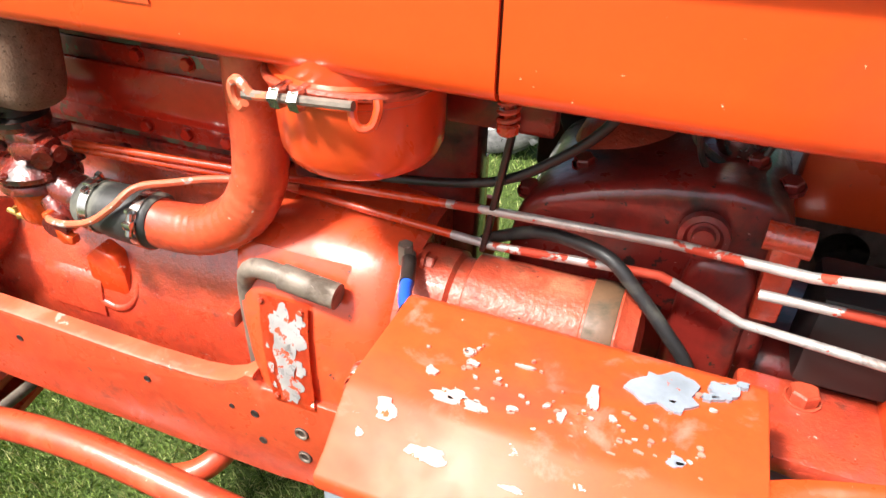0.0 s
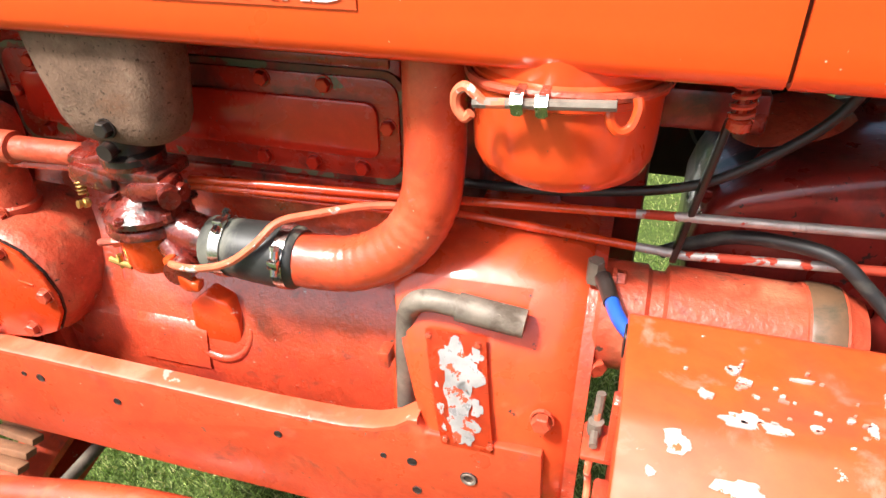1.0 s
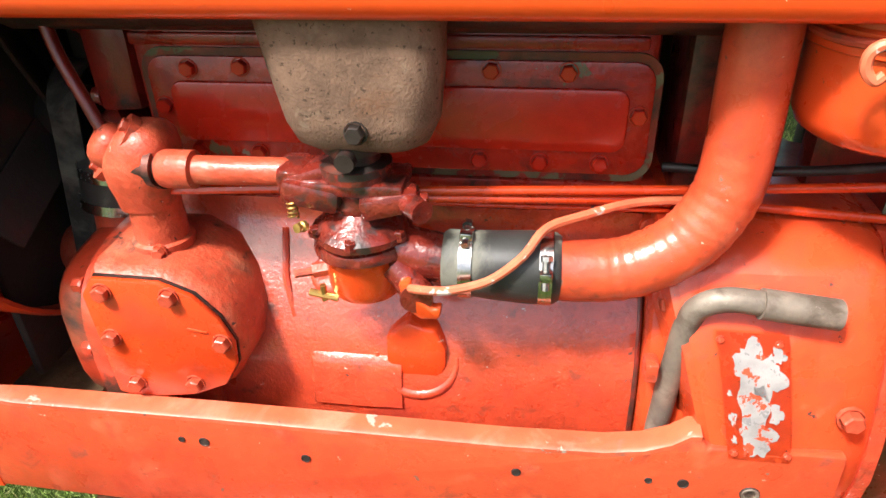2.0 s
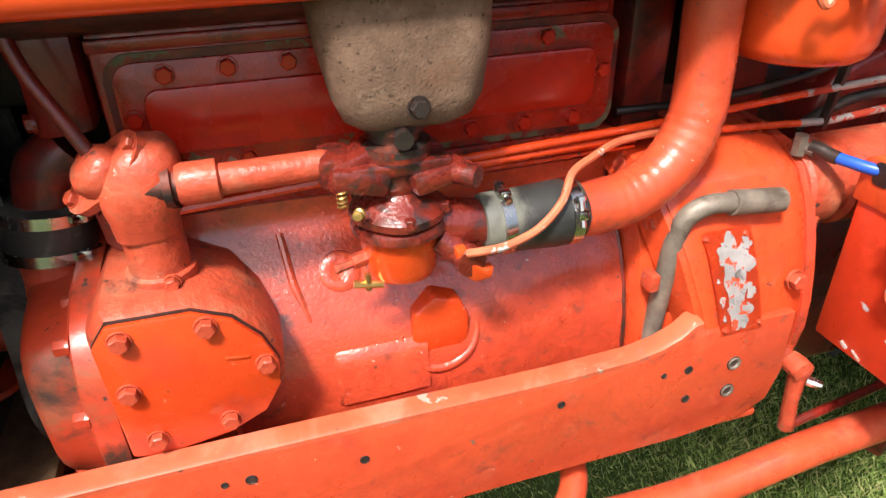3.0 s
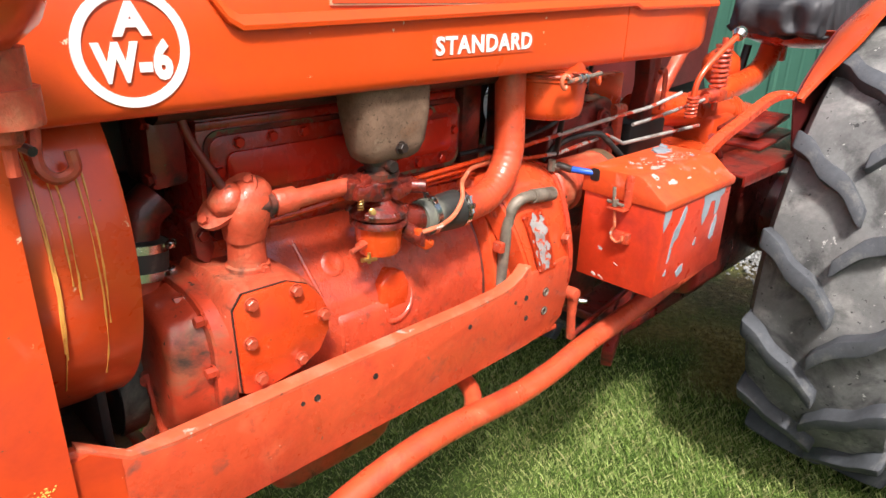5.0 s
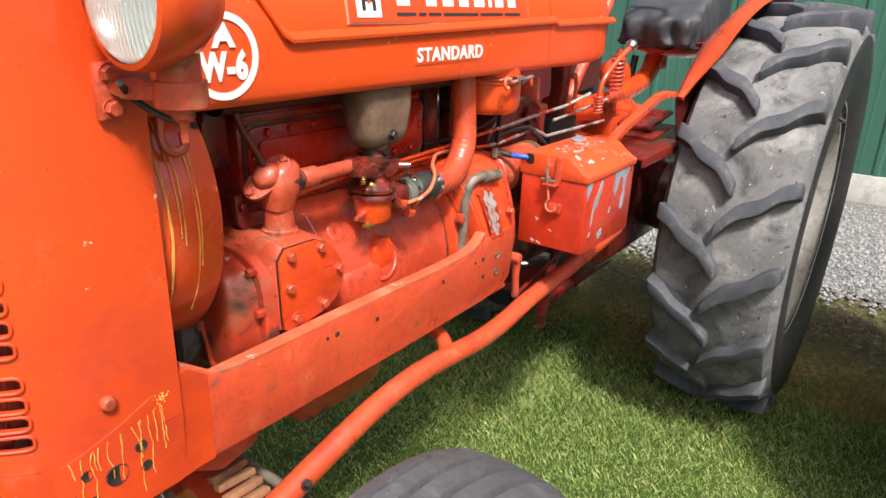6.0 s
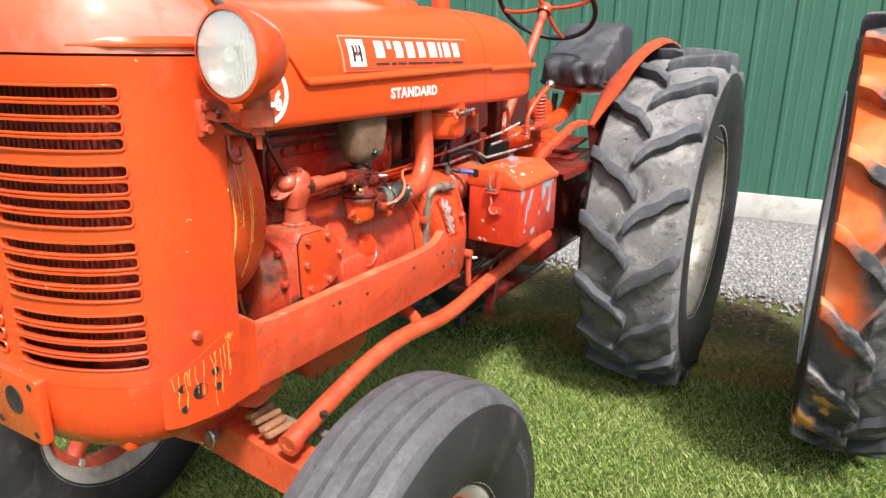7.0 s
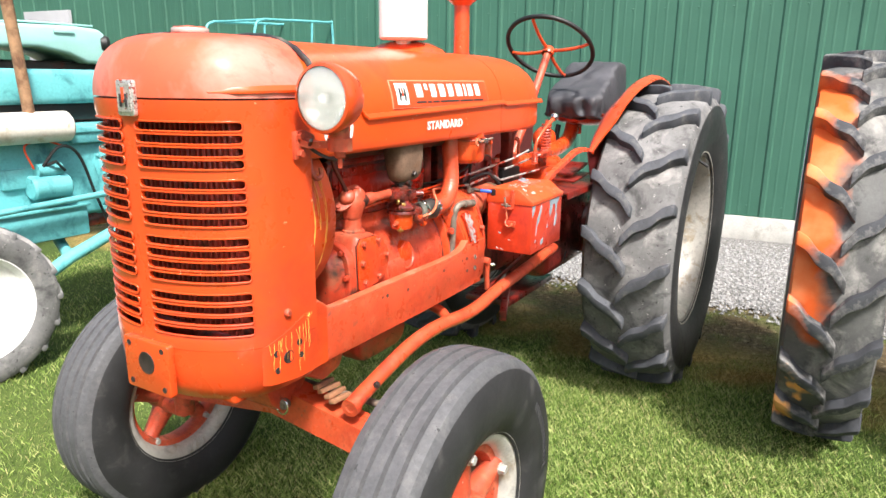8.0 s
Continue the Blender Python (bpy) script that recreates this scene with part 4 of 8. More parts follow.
                k = 1 - ins / 0.25
                row.append((-2.07 + (p.x + 2.07) * k, p.y * k * side, z))
            rings.append(row)
        loft(t, rings, closed=False, caps=False)
        join(bm, t)
    bmesh.ops.remove_doubles(bm, verts=bm.verts, dist=1e-4)
    bmesh.ops.recalc_face_normals(bm, faces=bm.faces)
    bmesh.ops.solidify(bm, geom=bm.faces[:], thickness=0.015)
    box(bm, (-2.16, 0, 0.725), (0.22, 0.36, 0.04), 0.01)
    part("front_bolster", bm, PANEL, tractor, "cast orange front bolster under the grille")
    bm = bmesh.new()
    prism(bm, rounded(-0.075, 0.728, 0.075, 0.850, 0.008), "x", -2.352, -2.334, 0.003)
    pad = part("tow_plate", bm, PANEL, tractor, "orange front plate with a large round hole")
    for y, z, r in ((0, 0.797, 0.024), (-0.055, 0.835, 0.006), (0.055, 0.835, 0.006), (-0.055, 0.745, 0.006), (0.055, 0.745, 0.006)):
        bm = bmesh.new()
        lathe(bm, [(r * 1.12, -0.001), (r * 1.08, 0.001), (r, 0.0011), (r * 0.93, 0.0004), (0, 0.0003)], (-2.3522, y, z), (-1, 0, 0), 20)
        part("bolt_hole", bm, HOLE, pad)


HOLE = mat("dark_bolt_hole", (0.022, 0.014, 0.010), 0.7, var=0.5, scale=60, bump=0.3, dirt=((0.20, 0.12, 0.08), 0.25, 90))


def make_headlight():
    c = Vector((-2.137, -0.343, 1.371))
    bm = bmesh.new()
    prof = [(0.064, 0.004), (0.070, 0.002), (0.0725, -0.006), (0.0725, -0.016), (0.070, -0.028), (0.060, -0.060), (0.044, -0.082), (0.022, -0.094), (0, -0.097)]
    lathe(bm, prof, c, (-1, 0, 0), 40)
    lamp = part("headlight", bm, PANEL, tractor, "round orange headlight with a ribbed clear lens")
    bm = bmesh.new()
    lathe(bm, [(0.0635, 0.002), (0.055, 0.007), (0.035, 0.011), (0, 0.013), ], c, (-1, 0, 0), 40)
    lathe(bm, [(0, 0.010), (0.035, 0.008), (0.055, 0.004), (0.0635, -0.001)], c, (-1, 0, 0), 40)
    part("lens", bm, GLASS, lamp, "clear ribbed glass").visible_shadow = False
    bm = bmesh.new()
    for k in range(-9, 10):
        y = k * 0.0062
        h = math.sqrt(max(0, 0.060 ** 2 - y * y))
        tube(bm, [(c.x + 0.001, c.y + y, c.z - h), (c.x - 0.001, c.y + y, c.z), (c.x + 0.001, c.y + y, c.z + h)], 0.0024, 6)
    part("lens_rib", bm, GLASS, lamp).visible_shadow = False
    bm = bmesh.new()
    lathe(bm, [(0.063, 0.0), (0.055, -0.020), (0.035, -0.042), (0.012, -0.052), (0, -0.053)], c, (-1, 0, 0), 32)
    part("reflector", bm, REFLECT, lamp)
    bm = bmesh.new()
    lathe(bm, [(0, -0.02), (0.009, -0.022), (0.011, -0.03), (0.007, -0.045)], c, (-1, 0, 0), 12)
    part("bulb", bm, WHITE, lamp)
    # bracket: forked arm on the panel and a post under the lamp
    bm = bmesh.new()
    tube(bm, [(-2.085, -0.343, 1.315), (-2.085, -0.343, 1.285)], 0.022, 14)
    tube(bm, [(-2.085, -0.343, 1.288), (-2.085, -0.343, 1.262)], 0.027, 14)
    prism(bm, [(-2.128, 1.300), (-2.098, 1.303), (-2.066, 1.290), (-2.062, 1.272), (-2.092, 1.266), (-2.100, 1.243), (-2.128, 1.240)], "y", -0.258, -0.246, 0.003)
    rings = []
    for x, y, z in ((-2.100, -0.254, 1.278), (-2.096, -0.280, 1.272), (-2.088, -0.318, 1.274), (-2.085, -0.343, 1.280)):
        rings.append([(x - 0.016, y, z - 0.007), (x + 0.016, y, z - 0.007), (x + 0.016, y, z + 0.007), (x - 0.016, y, z + 0.007)])
    loft(bm, rings)
    part("lamp_bracket", bm, FADED, tractor, "dull red forked lamp bracket")
    bm = bmesh.new()
    lathe(bm, [(0.012, 0), (0.012, 0.012), (0.008, 0.016), (0, 0.016)], (-2.085, -0.343, 1.262), (0, 0, -1), 8)
    tube(bm, [(-2.085, -0.343, 1.25), (-2.085, -0.343, 1.225)], 0.005, 8)
    part("lamp_nut", bm, FADED, tractor)
    bm = bmesh.new()
    tube(bm, smooth([(-2.125, -0.30, 1.285), (-2.10, -0.275, 1.265), (-2.08, -0.30, 1.245), (-2.07, -0.34, 1.24)], 5), 0.004, 8)
    part("lamp_wire", bm, RUBBER, tractor)
    for x, z in ((-2.114, 1.253), (-2.114, 1.290)):
        bolt(tractor, (x, -0.258, z), (0, -1, 0), 0.009, 0.009, FADED)
    # hook under the hood edge
    bm = bmesh.new()
    tube(bm, smooth([(-2.035, -0.212, 1.235), (-2.04, -0.222, 1.20), (-2.028, -0.226, 1.186), (-2.012, -0.226, 1.192), (-2.012, -0.224, 1.21)], 5), 0.006, 8)
    part("hood_hook", bm, FADED, tractor)


REFLECT = mat("lamp_reflector", (0.62, 0.62, 0.60), 0.22, metal=0.9, var=0.03, bump=0.0)


def make_shroud():
    bm = bmesh.new()
    # drum-like fan shroud behind the radiator
    prof = [(0.170, 0.0), (0.228, 0.0), (0.230, 0.004), (0.233, 0.100), (0.231, 0.105), (0.226, 0.103), (0.222, 0.006), (0.170, 0.004)]
    lathe(bm, prof, (-2.075, 0.0, 1.085), (1, 0, 0), 64)
    shroud = part("fan_shroud", bm, PANEL, tractor, "orange drum-shaped fan shroud with yellowish drip stains")
    rng = random.Random(4)
    for k in range(8):
        a0 = radians(rng.uniform(20, 42))
        x0 = rng.uniform(-2.055, -1.985)
        long = rng.uniform(0.5, 1.2)
        pts = []
        for j in range(14):
            a = a0 - long * j / 13
            x0 += rng.uniform(-0.0005, 0.0005)
            pts.append((x0, -0.2328 * math.cos(a), 1.085 + 0.2328 * math.sin(a)))
        bm = bmesh.new()
        tube(bm, pts, 0.002, 5, radii=[0.0010 * (0.3 + rng.random()) for j in range(13)] + [0.0011])
        part("drip", bm, DRIP, shroud)
    bm = bmesh.new()
    for k in range(4):
        t = bmesh.new()
        box(t, (0, 0.09, 0), (0.006, 0.15, 0.055), 0.003, rot=(0, 28, 0))
        bmesh.ops.transform(t, matrix=Matrix.Translation((-1.985, 0, 1.075)) @ Matrix.Rotation(radians(90 * k + 25), 4, "X"), verts=t.verts)
        join(bm, t)
    lathe(bm, [(0.035, -0.02), (0.035, 0.03), (0, 0.03)], (-1.985, 0, 1.075), (1, 0, 0), 16)
    part("fan", bm, BLACKISH, tractor, "four-bladed cooling fan at rest, blackened for the deep shade")


make_grille()
make_hood()
make_decals()
make_frame()
make_headlight()
make_shroud()

# ---- wheels ----
def lug_mesh(name, side, half, rad, spread, height, material, thick=0.0235):
    """One cranked bar of the tread, from the middle to one shoulder, on the wheel's own axes (axle along y)."""
    bm = bmesh.new()
    rings = []
    steps = [(0.0, 0.0), (0.05, 0.07), (0.24, 0.37), (0.31, 0.44), (0.50, 0.55), (0.58, 0.61), (0.74, 0.83), (0.81, 0.89), (0.97, 0.98), (1.0, 1.0)]
    for k, (s, f) in enumerate(steps):
        y = side * (-0.014 + (half + 0.012) * s)
        a = radians(spread) * f
        end = 0.85 if k in (0, len(steps) - 1) else 1.0
        top = rad - 0.014 * s * s - (0.012 if k == len(steps) - 1 else 0)
        bot = rad - height - 0.022 - 0.03 * s * s
        w = thick / rad * end
        wb = w * 1.12
        rings.append([(-rr * math.cos(aa), y, rr * math.sin(aa)) for aa, rr in ((a - wb, bot), (a - w, top), (a + w, top), (a + wb, bot))])
    loft(bm, rings)
    bmesh.ops.recalc_face_normals(bm, faces=bm.faces)
    ed = [e for e in bm.edges if e.calc_face_angle(0) > radians(45)]
    bmesh.ops.bevel(bm, geom=ed, offset=0.005, segments=2, profile=0.5, affect="EDGES", clamp_overlap=True)
    ob = part(name, bm, material)
    me = ob.data
    bpy.data.objects.remove(ob)
    return me


def drive_wheel(parent, c, rad, half, n, mats, rim_mat, rim_r, face, dish, label, turn=0.0, spread=12.5, flush=0.82, bulge=1.06, cone=0.05, hub=True):
    """Tractor drive wheel: carcass, bars, rim and disc. face: -1 or 1, the side on which the disc lies inwards."""
    height = 0.034
    base = rad - height
    prof = [(rim_r, -half * flush), (rim_r + 0.03, -half * max(0.92, flush + 0.02)), (rim_r + 0.09, -half * (bulge - 0.03)), (base - 0.13, -half * bulge), (base - 0.06, -half * (bulge - 0.03)), (base - 0.030, -half * 0.92),
            (base - 0.012, -half * 0.6), (base, 0)]
    prof = prof + [(r, -h) for r, h in prof[-2::-1]]
    rim = [(rim_r + 0.014, -half * (flush + 0.04)), (rim_r + 0.016, -half * (flush - 0.02)), (rim_r - 0.004, -half * (flush - 0.04)), (rim_r - 0.03, -half * 0.60), (rim_r - 0.05, -half * 0.3), (rim_r - 0.055, 0)]
    rim = rim + [(r, -h) for r, h in rim[-2::-1]]
    inner = [(r - 0.008, h) for r, h in rim[::-1]]
    bm = bmesh.new()
    lathe(bm, rim + inner + rim[:1], (0, 0, 0), (0, 1, 0), 56)
    lathe(bm, [(rim_r - 0.05, dish), (rim_r - 0.12, dish + 0.01 * face), (0.20, dish + cone * face), (0.13, dish + 1.2 * cone * face), (0.0, dish + 1.2 * cone * face)], (0, 0, 0), (0, 1, 0), 40)
    lathe(bm, [(0.0, dish + (1.2 * cone - 0.015) * face), (0.13, dish + (1.2 * cone - 0.015) * face), (0.20, dish + (cone - 0.015) * face), (rim_r - 0.12, dish - 0.005 * face), (rim_r - 0.05, dish - 0.012 * face)], (0, 0, 0), (0, 1, 0), 40)
    w = part("rear_wheel", bm, rim_mat, parent, label)
    w.location = c
    w.rotation_euler = (0, radians(turn), 0)
    bm = bmesh.new()
    lathe(bm, prof, (0, 0, 0), (0, 1, 0), 72)
    for f in bm.faces:
        q = f.calc_center_median()
        f.material_index = 1 if math.hypot(q.x, q.z) < base - 0.05 else 0
    part("tyre", bm, [mats[0], SIDEWALL], w)
    for s in (1, -1):
        me = lug_mesh("lug", s, half, rad, spread, height, mats[1])
        for k in range(n):
            ob = new("lug", me)
            ob.parent = w
            ob.matrix_basis = Matrix.Rotation(radians(360 / n * (k + (0.5 if s > 0 else 0))), 4, "Y")
    if hub:
        bm = bmesh.new()
        lathe(bm, [(0.10, dish - 0.02 * face), (0.10, dish + 0.085 * face), (0.085, dish + 0.095 * face), (0.05, dish + 0.10 * face), (0.05, dish + 0.13 * face), (0, dish + 0.13 * face)], (0, 0, 0), (0, 1, 0), 28)
        part("hub", bm, FADED, w)
    for k in range(8 if hub else 0):
        a = radians(45 * k + 10)
        bolt(w, (0.16 * math.cos(a), dish + 0.058 * face, 0.16 * math.sin(a)), (0, face, 0), 0.014, 0.014, RIM)
    bm = bmesh.new()
    tube(bm, [(-0.05, -half * 0.74, rim_r - 0.035), (-0.05, -half * 0.98, rim_r - 0.06)], 0.007, 8)
    part("valve", bm, BLACK, w)
    return w


def front_wheel(c, out, steer, rad):
    """Ribbed front wheel on a spoked hub. out: -1 for the left side."""
    half, rim_r = 0.098, 0.215
    up = [(rim_r, half * 0.72), (rim_r + 0.02, half * 0.90), (rim_r + 0.06, half * 1.04), (rim_r + 0.10, half * 1.04), (rad - 0.030, half * 0.93), (rad - 0.012, half * 0.80)]
    grooves = [(rad - 0.006, half * 0.66), (rad - 0.004, half * 0.60), (rad - 0.013, half * 0.565), (rad - 0.013, half * 0.525), (rad - 0.002, half * 0.49), (rad - 0.001, half * 0.24), (rad - 0.011, half * 0.205), (rad - 0.011, half * 0.165), (rad, half * 0.13), (rad, 0)]
    prof = up + grooves
    prof = prof + [(r, -h) for r, h in prof[-2::-1]]
    rim = [(rim_r + 0.012, half * 0.78), (rim_r + 0.012, half * 0.70), (rim_r - 0.004, half * 0.68), (rim_r - 0.022, half * 0.5), (rim_r - 0.030, 0.0), (rim_r - 0.022, -half * 0.5), (rim_r - 0.004, -half * 0.68), (rim_r + 0.012, -half * 0.70), (rim_r + 0.012, -half * 0.78)]
    bm = bmesh.new()
    lathe(bm, rim + [(r - 0.006, h) for r, h in rim[::-1]] + rim[:1], (0, 0, 0), (0, 1, 0), 56)
    w = part("front_wheel", bm, RIM, tractor, "front wheel with a ribbed black tyre, silver rim and red spoked hub")
    w.matrix_basis = Matrix.Translation(c) @ Matrix.Rotation(radians(steer), 4, "Z")
    bm = bmesh.new()
    lathe(bm, prof, (0, 0, 0), (0, 1, 0), 72)
    # sidewall faces are coloured near-black for the shade inside the wheel
    for f in bm.faces:
        m = f.calc_center_median()
        f.material_index = 0 if math.hypot(m.x, m.z) > rad - 0.035 else 1
    part("tyre", bm, [FTYRE, SIDEWALL], w, angle=30)
    # raised sidewall lettering shown as plain bars
    bm = bmesh.new()
    box(bm, (0, 0, 0), (0.0075, 0.004, 0.022), 0.001, seg=1)
    bar = part("sidewall_bar", bm, SIDEWALL, w)
    for k in range(32):
        a = radians((50 if k < 16 else 230) + (k % 16) * 2.6)
        ob = bar if k == 0 else new("sidewall_bar", bar.data)
        ob.parent = w
        ob.matrix_basis = Matrix.Rotation(a, 4, "Y") @ Matrix.Translation((0, out * half * 1.035, rad - 0.085))
    # hub with five spokes
    bm = bmesh.new()
    lathe(bm, [(0.060, -0.07), (0.070, -0.03), (0.076, 0.02), (0.072, 0.055), (0.058, 0.080), (0.040, 0.092), (0, 0.094)], (0, 0, 0), (0, out, 0), 28)
    for k in range(5):
        a = radians(72 * k + 20)
        d = Vector((math.cos(a), 0, math.sin(a)))
        tube(bm, [d * 0.045 + Vector((0, out * 0.01, 0)), d * 0.10 + Vector((0, out * 0.015, 0)), d * 0.150 + Vector((0, out * 0.02, 0)), d * 0.188 + Vector((0, out * 0.015, 0))], 0.03, 10, radii=[0.042, 0.032, 0.027, 0.034])
    lathe(bm, [(0.192, -0.028), (0.166, -0.022), (0.160, 0.004), (0.166, 0.030), (0.192, 0.034), (0.192, -0.028)], (0, 0, 0), (0, out, 0), 44)
    part("hub", bm, FADED, w, "dull red spoked hub with a felloe ring")
    for k in range(5):
        a = radians(72 * k + 20)
        d = Vector((math.cos(a), 0, math.sin(a))) * 0.172
        bolt(w, d + Vector((0, out * 0.047, 0)), (0, out, 0), 0.012, 0.016, RIM)
        bolt(w, d - Vector((0, out * 0.020, 0)), (0, -out, 0), 0.010, 0.010, RIM)
    return w


REAR = (0.085, -0.552, 0.690)
drive_wheel(tractor, REAR, 0.712, 0.182, 18, (TYRE, LUG), RIM, 0.400, 1, 0.0, "large rear wheel with a worn grey chevron-bar tyre and silver rim", turn=8.2)
drive_wheel(tractor, (0.085, 0.560, 0.690), 0.712, 0.182, 18, (TYRE, LUG), RIM, 0.400, -1, 0.0, "large rear wheel with a worn grey chevron-bar tyre and silver rim", turn=9)
front_wheel((-2.005, -0.582, 0.412), -1, 0, 0.404)
front_wheel((-1.855, 0.60, 0.372), 1, 0, 0.382)

# ---- engine, left side ----
CASE = [(-0.092, 1.030), (-0.094, 1.008), (-0.104, 0.992), (-0.124, 0.968), (-0.143, 0.938), (-0.157, 0.905), (-0.166, 0.870), (-0.170, 0.830), (-0.166, 0.785), (-0.150, 0.745), (-0.12, 0.715)]


def case_y(z):
    for (ya, za), (yb, zb) in zip(CASE, CASE[1:]):
        if zb <= z <= za:
            return ya + (yb - ya) * (za - z) / (za - zb)
    return -0.17


# oily engine red, deepened to carry the hood's shade in the colour
BLOCKRED = mat("oily_shaded_red_paint", (0.34, 0.022, 0.011), 0.28, var=0.16, scale=9, bump=0.4, bscale=190, dirt=[((0.20, 0.016, 0.010), 0.46, 11), ((0.040, 0.016, 0.011), 0.34, 26)], chips=[((0.09, 0.07, 0.045), 0.08, 50)], coat=0.5, cast=1.5)


def make_block():
    bm = bmesh.new()
    half = CASE + [(0, 0.705)]
    sect = half + [(-y, z) for y, z in half[-2::-1]]
    rings = []
    for k in range(25):
        x = -1.84 + 0.486 * k / 24
        rings.append([(x, y, z) for y, z in sect])
    loft(bm, rings)
    bmesh.ops.subdivide_edges(bm, edges=[e for e in bm.edges if abs(e.verts[0].co.x - e.verts[1].co.x) < 1e-5], cuts=1)
    wobble(bm, 0.0025, 9.0)
    case = part("crankcase", bm, ENGINE, tractor, "rounded cast orange crankcase with oily speckles")
    # upper block with a ledge and the head above, both coloured darker as shade
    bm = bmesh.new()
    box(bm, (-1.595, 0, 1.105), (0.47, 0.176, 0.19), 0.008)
    block = part("engine_block", bm, BLOCKRED, tractor, "red cast engine block, darkened in colour for the hood's shade")
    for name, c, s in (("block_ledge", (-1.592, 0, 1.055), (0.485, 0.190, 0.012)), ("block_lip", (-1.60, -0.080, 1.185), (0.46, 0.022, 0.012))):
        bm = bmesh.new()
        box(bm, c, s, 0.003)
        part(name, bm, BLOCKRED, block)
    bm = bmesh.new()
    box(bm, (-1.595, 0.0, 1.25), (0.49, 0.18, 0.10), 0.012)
    part("cylinder_head", bm, BLOCKRED, tractor, "red cylinder head with the hood's shade put into its colour")
    # raised pad and rounded flat boss on the crankcase
    bm = bmesh.new()
    zs = [0.834, 0.837, 0.85, 0.865, 0.88, 0.890, 0.894]
    rows = []
    for x, up in ((-1.674, 0.0010), (-1.670, 0.0050), (-1.64, 0.0050), (-1.61, 0.0050), (-1.58, 0.0040)):
        rows.append([(x, case_y(z) + 0.001 - up * (0.2 if k in (0, 6) else 1.0), z) for k, z in enumerate(zs)] + [(x, -0.13, 0.894), (x, -0.13, 0.834)])
    loft(bm, rows)
    part("cast_pad", bm, ENGINE, case)
    bm = bmesh.new()
    d = []
    for k in range(15):
        a = radians(180 + 180 * k / 14)
        d.append((-1.565 + 0.030 * math.cos(a), 0.893 + 0.030 * math.sin(a)))
    d += [(-1.535, 0.911), (-1.545, 0.932), (-1.571, 0.940), (-1.593, 0.922)]
    prism(bm, d, "y", -0.1645, -0.10, 0.004)
    part("flat_boss", bm, COVER, case, "bright orange flat-faced boss")
    bm = bmesh.new()
    arc = [(-1.565 + 0.040 * math.cos(radians(a)), case_y(0.893 + 0.040 * math.sin(radians(a))) + 0.0022, 0.893 + 0.040 * math.sin(radians(a))) for a in range(175, 366, 10)]
    tube(bm, arc, 0.0062, 10, radii=[0.0030 + 0.0034 * math.sin(math.pi * k / 19) for k in range(20)])
    part("boss_rim", bm, ENGINE, case)
    bm = bmesh.new()
    tube(bm, [(-1.705, case_y(1.0) + 0.001, 1.0), (-1.700, case_y(0.96), 0.96), (-1.69, case_y(0.93) + 0.002, 0.925)], 0.004, 8)
    part("casting_seam", bm, ENGINE, case)
    bm = bmesh.new()
    tube(bm, [(-1.3545, y + 0.002, z) for y, z in CASE], 0.0026, 8)
    part("gasket_seam", bm, ENGINE_DARK, case)
    # blocked-off oil filler pad
    bm = bmesh.new()
    lathe(bm, [(0.022, -0.012), (0.020, -0.001), (0.016, 0.0012), (0.010, 0.0008), (0.006, -0.0006), (0, -0.001)], (-1.655, case_y(0.965) - 0.001, 0.965), (0, -0.85, 0.5), 20)
    part("filler_pad", bm, ENGINE, case)


RIMRED = mat("worn_cover_rim", (0.40, 0.024, 0.010), 0.26, var=0.14, scale=14, bump=0.4, bscale=120, dirt=[((0.18, 0.015, 0.009), 0.40, 18), ((0.035, 0.016, 0.011), 0.26, 34)], chips=[((0.15, 0.145, 0.075), 0.30, 22), ((0.30, 0.30, 0.22), 0.10, 40)], coat=0.4)


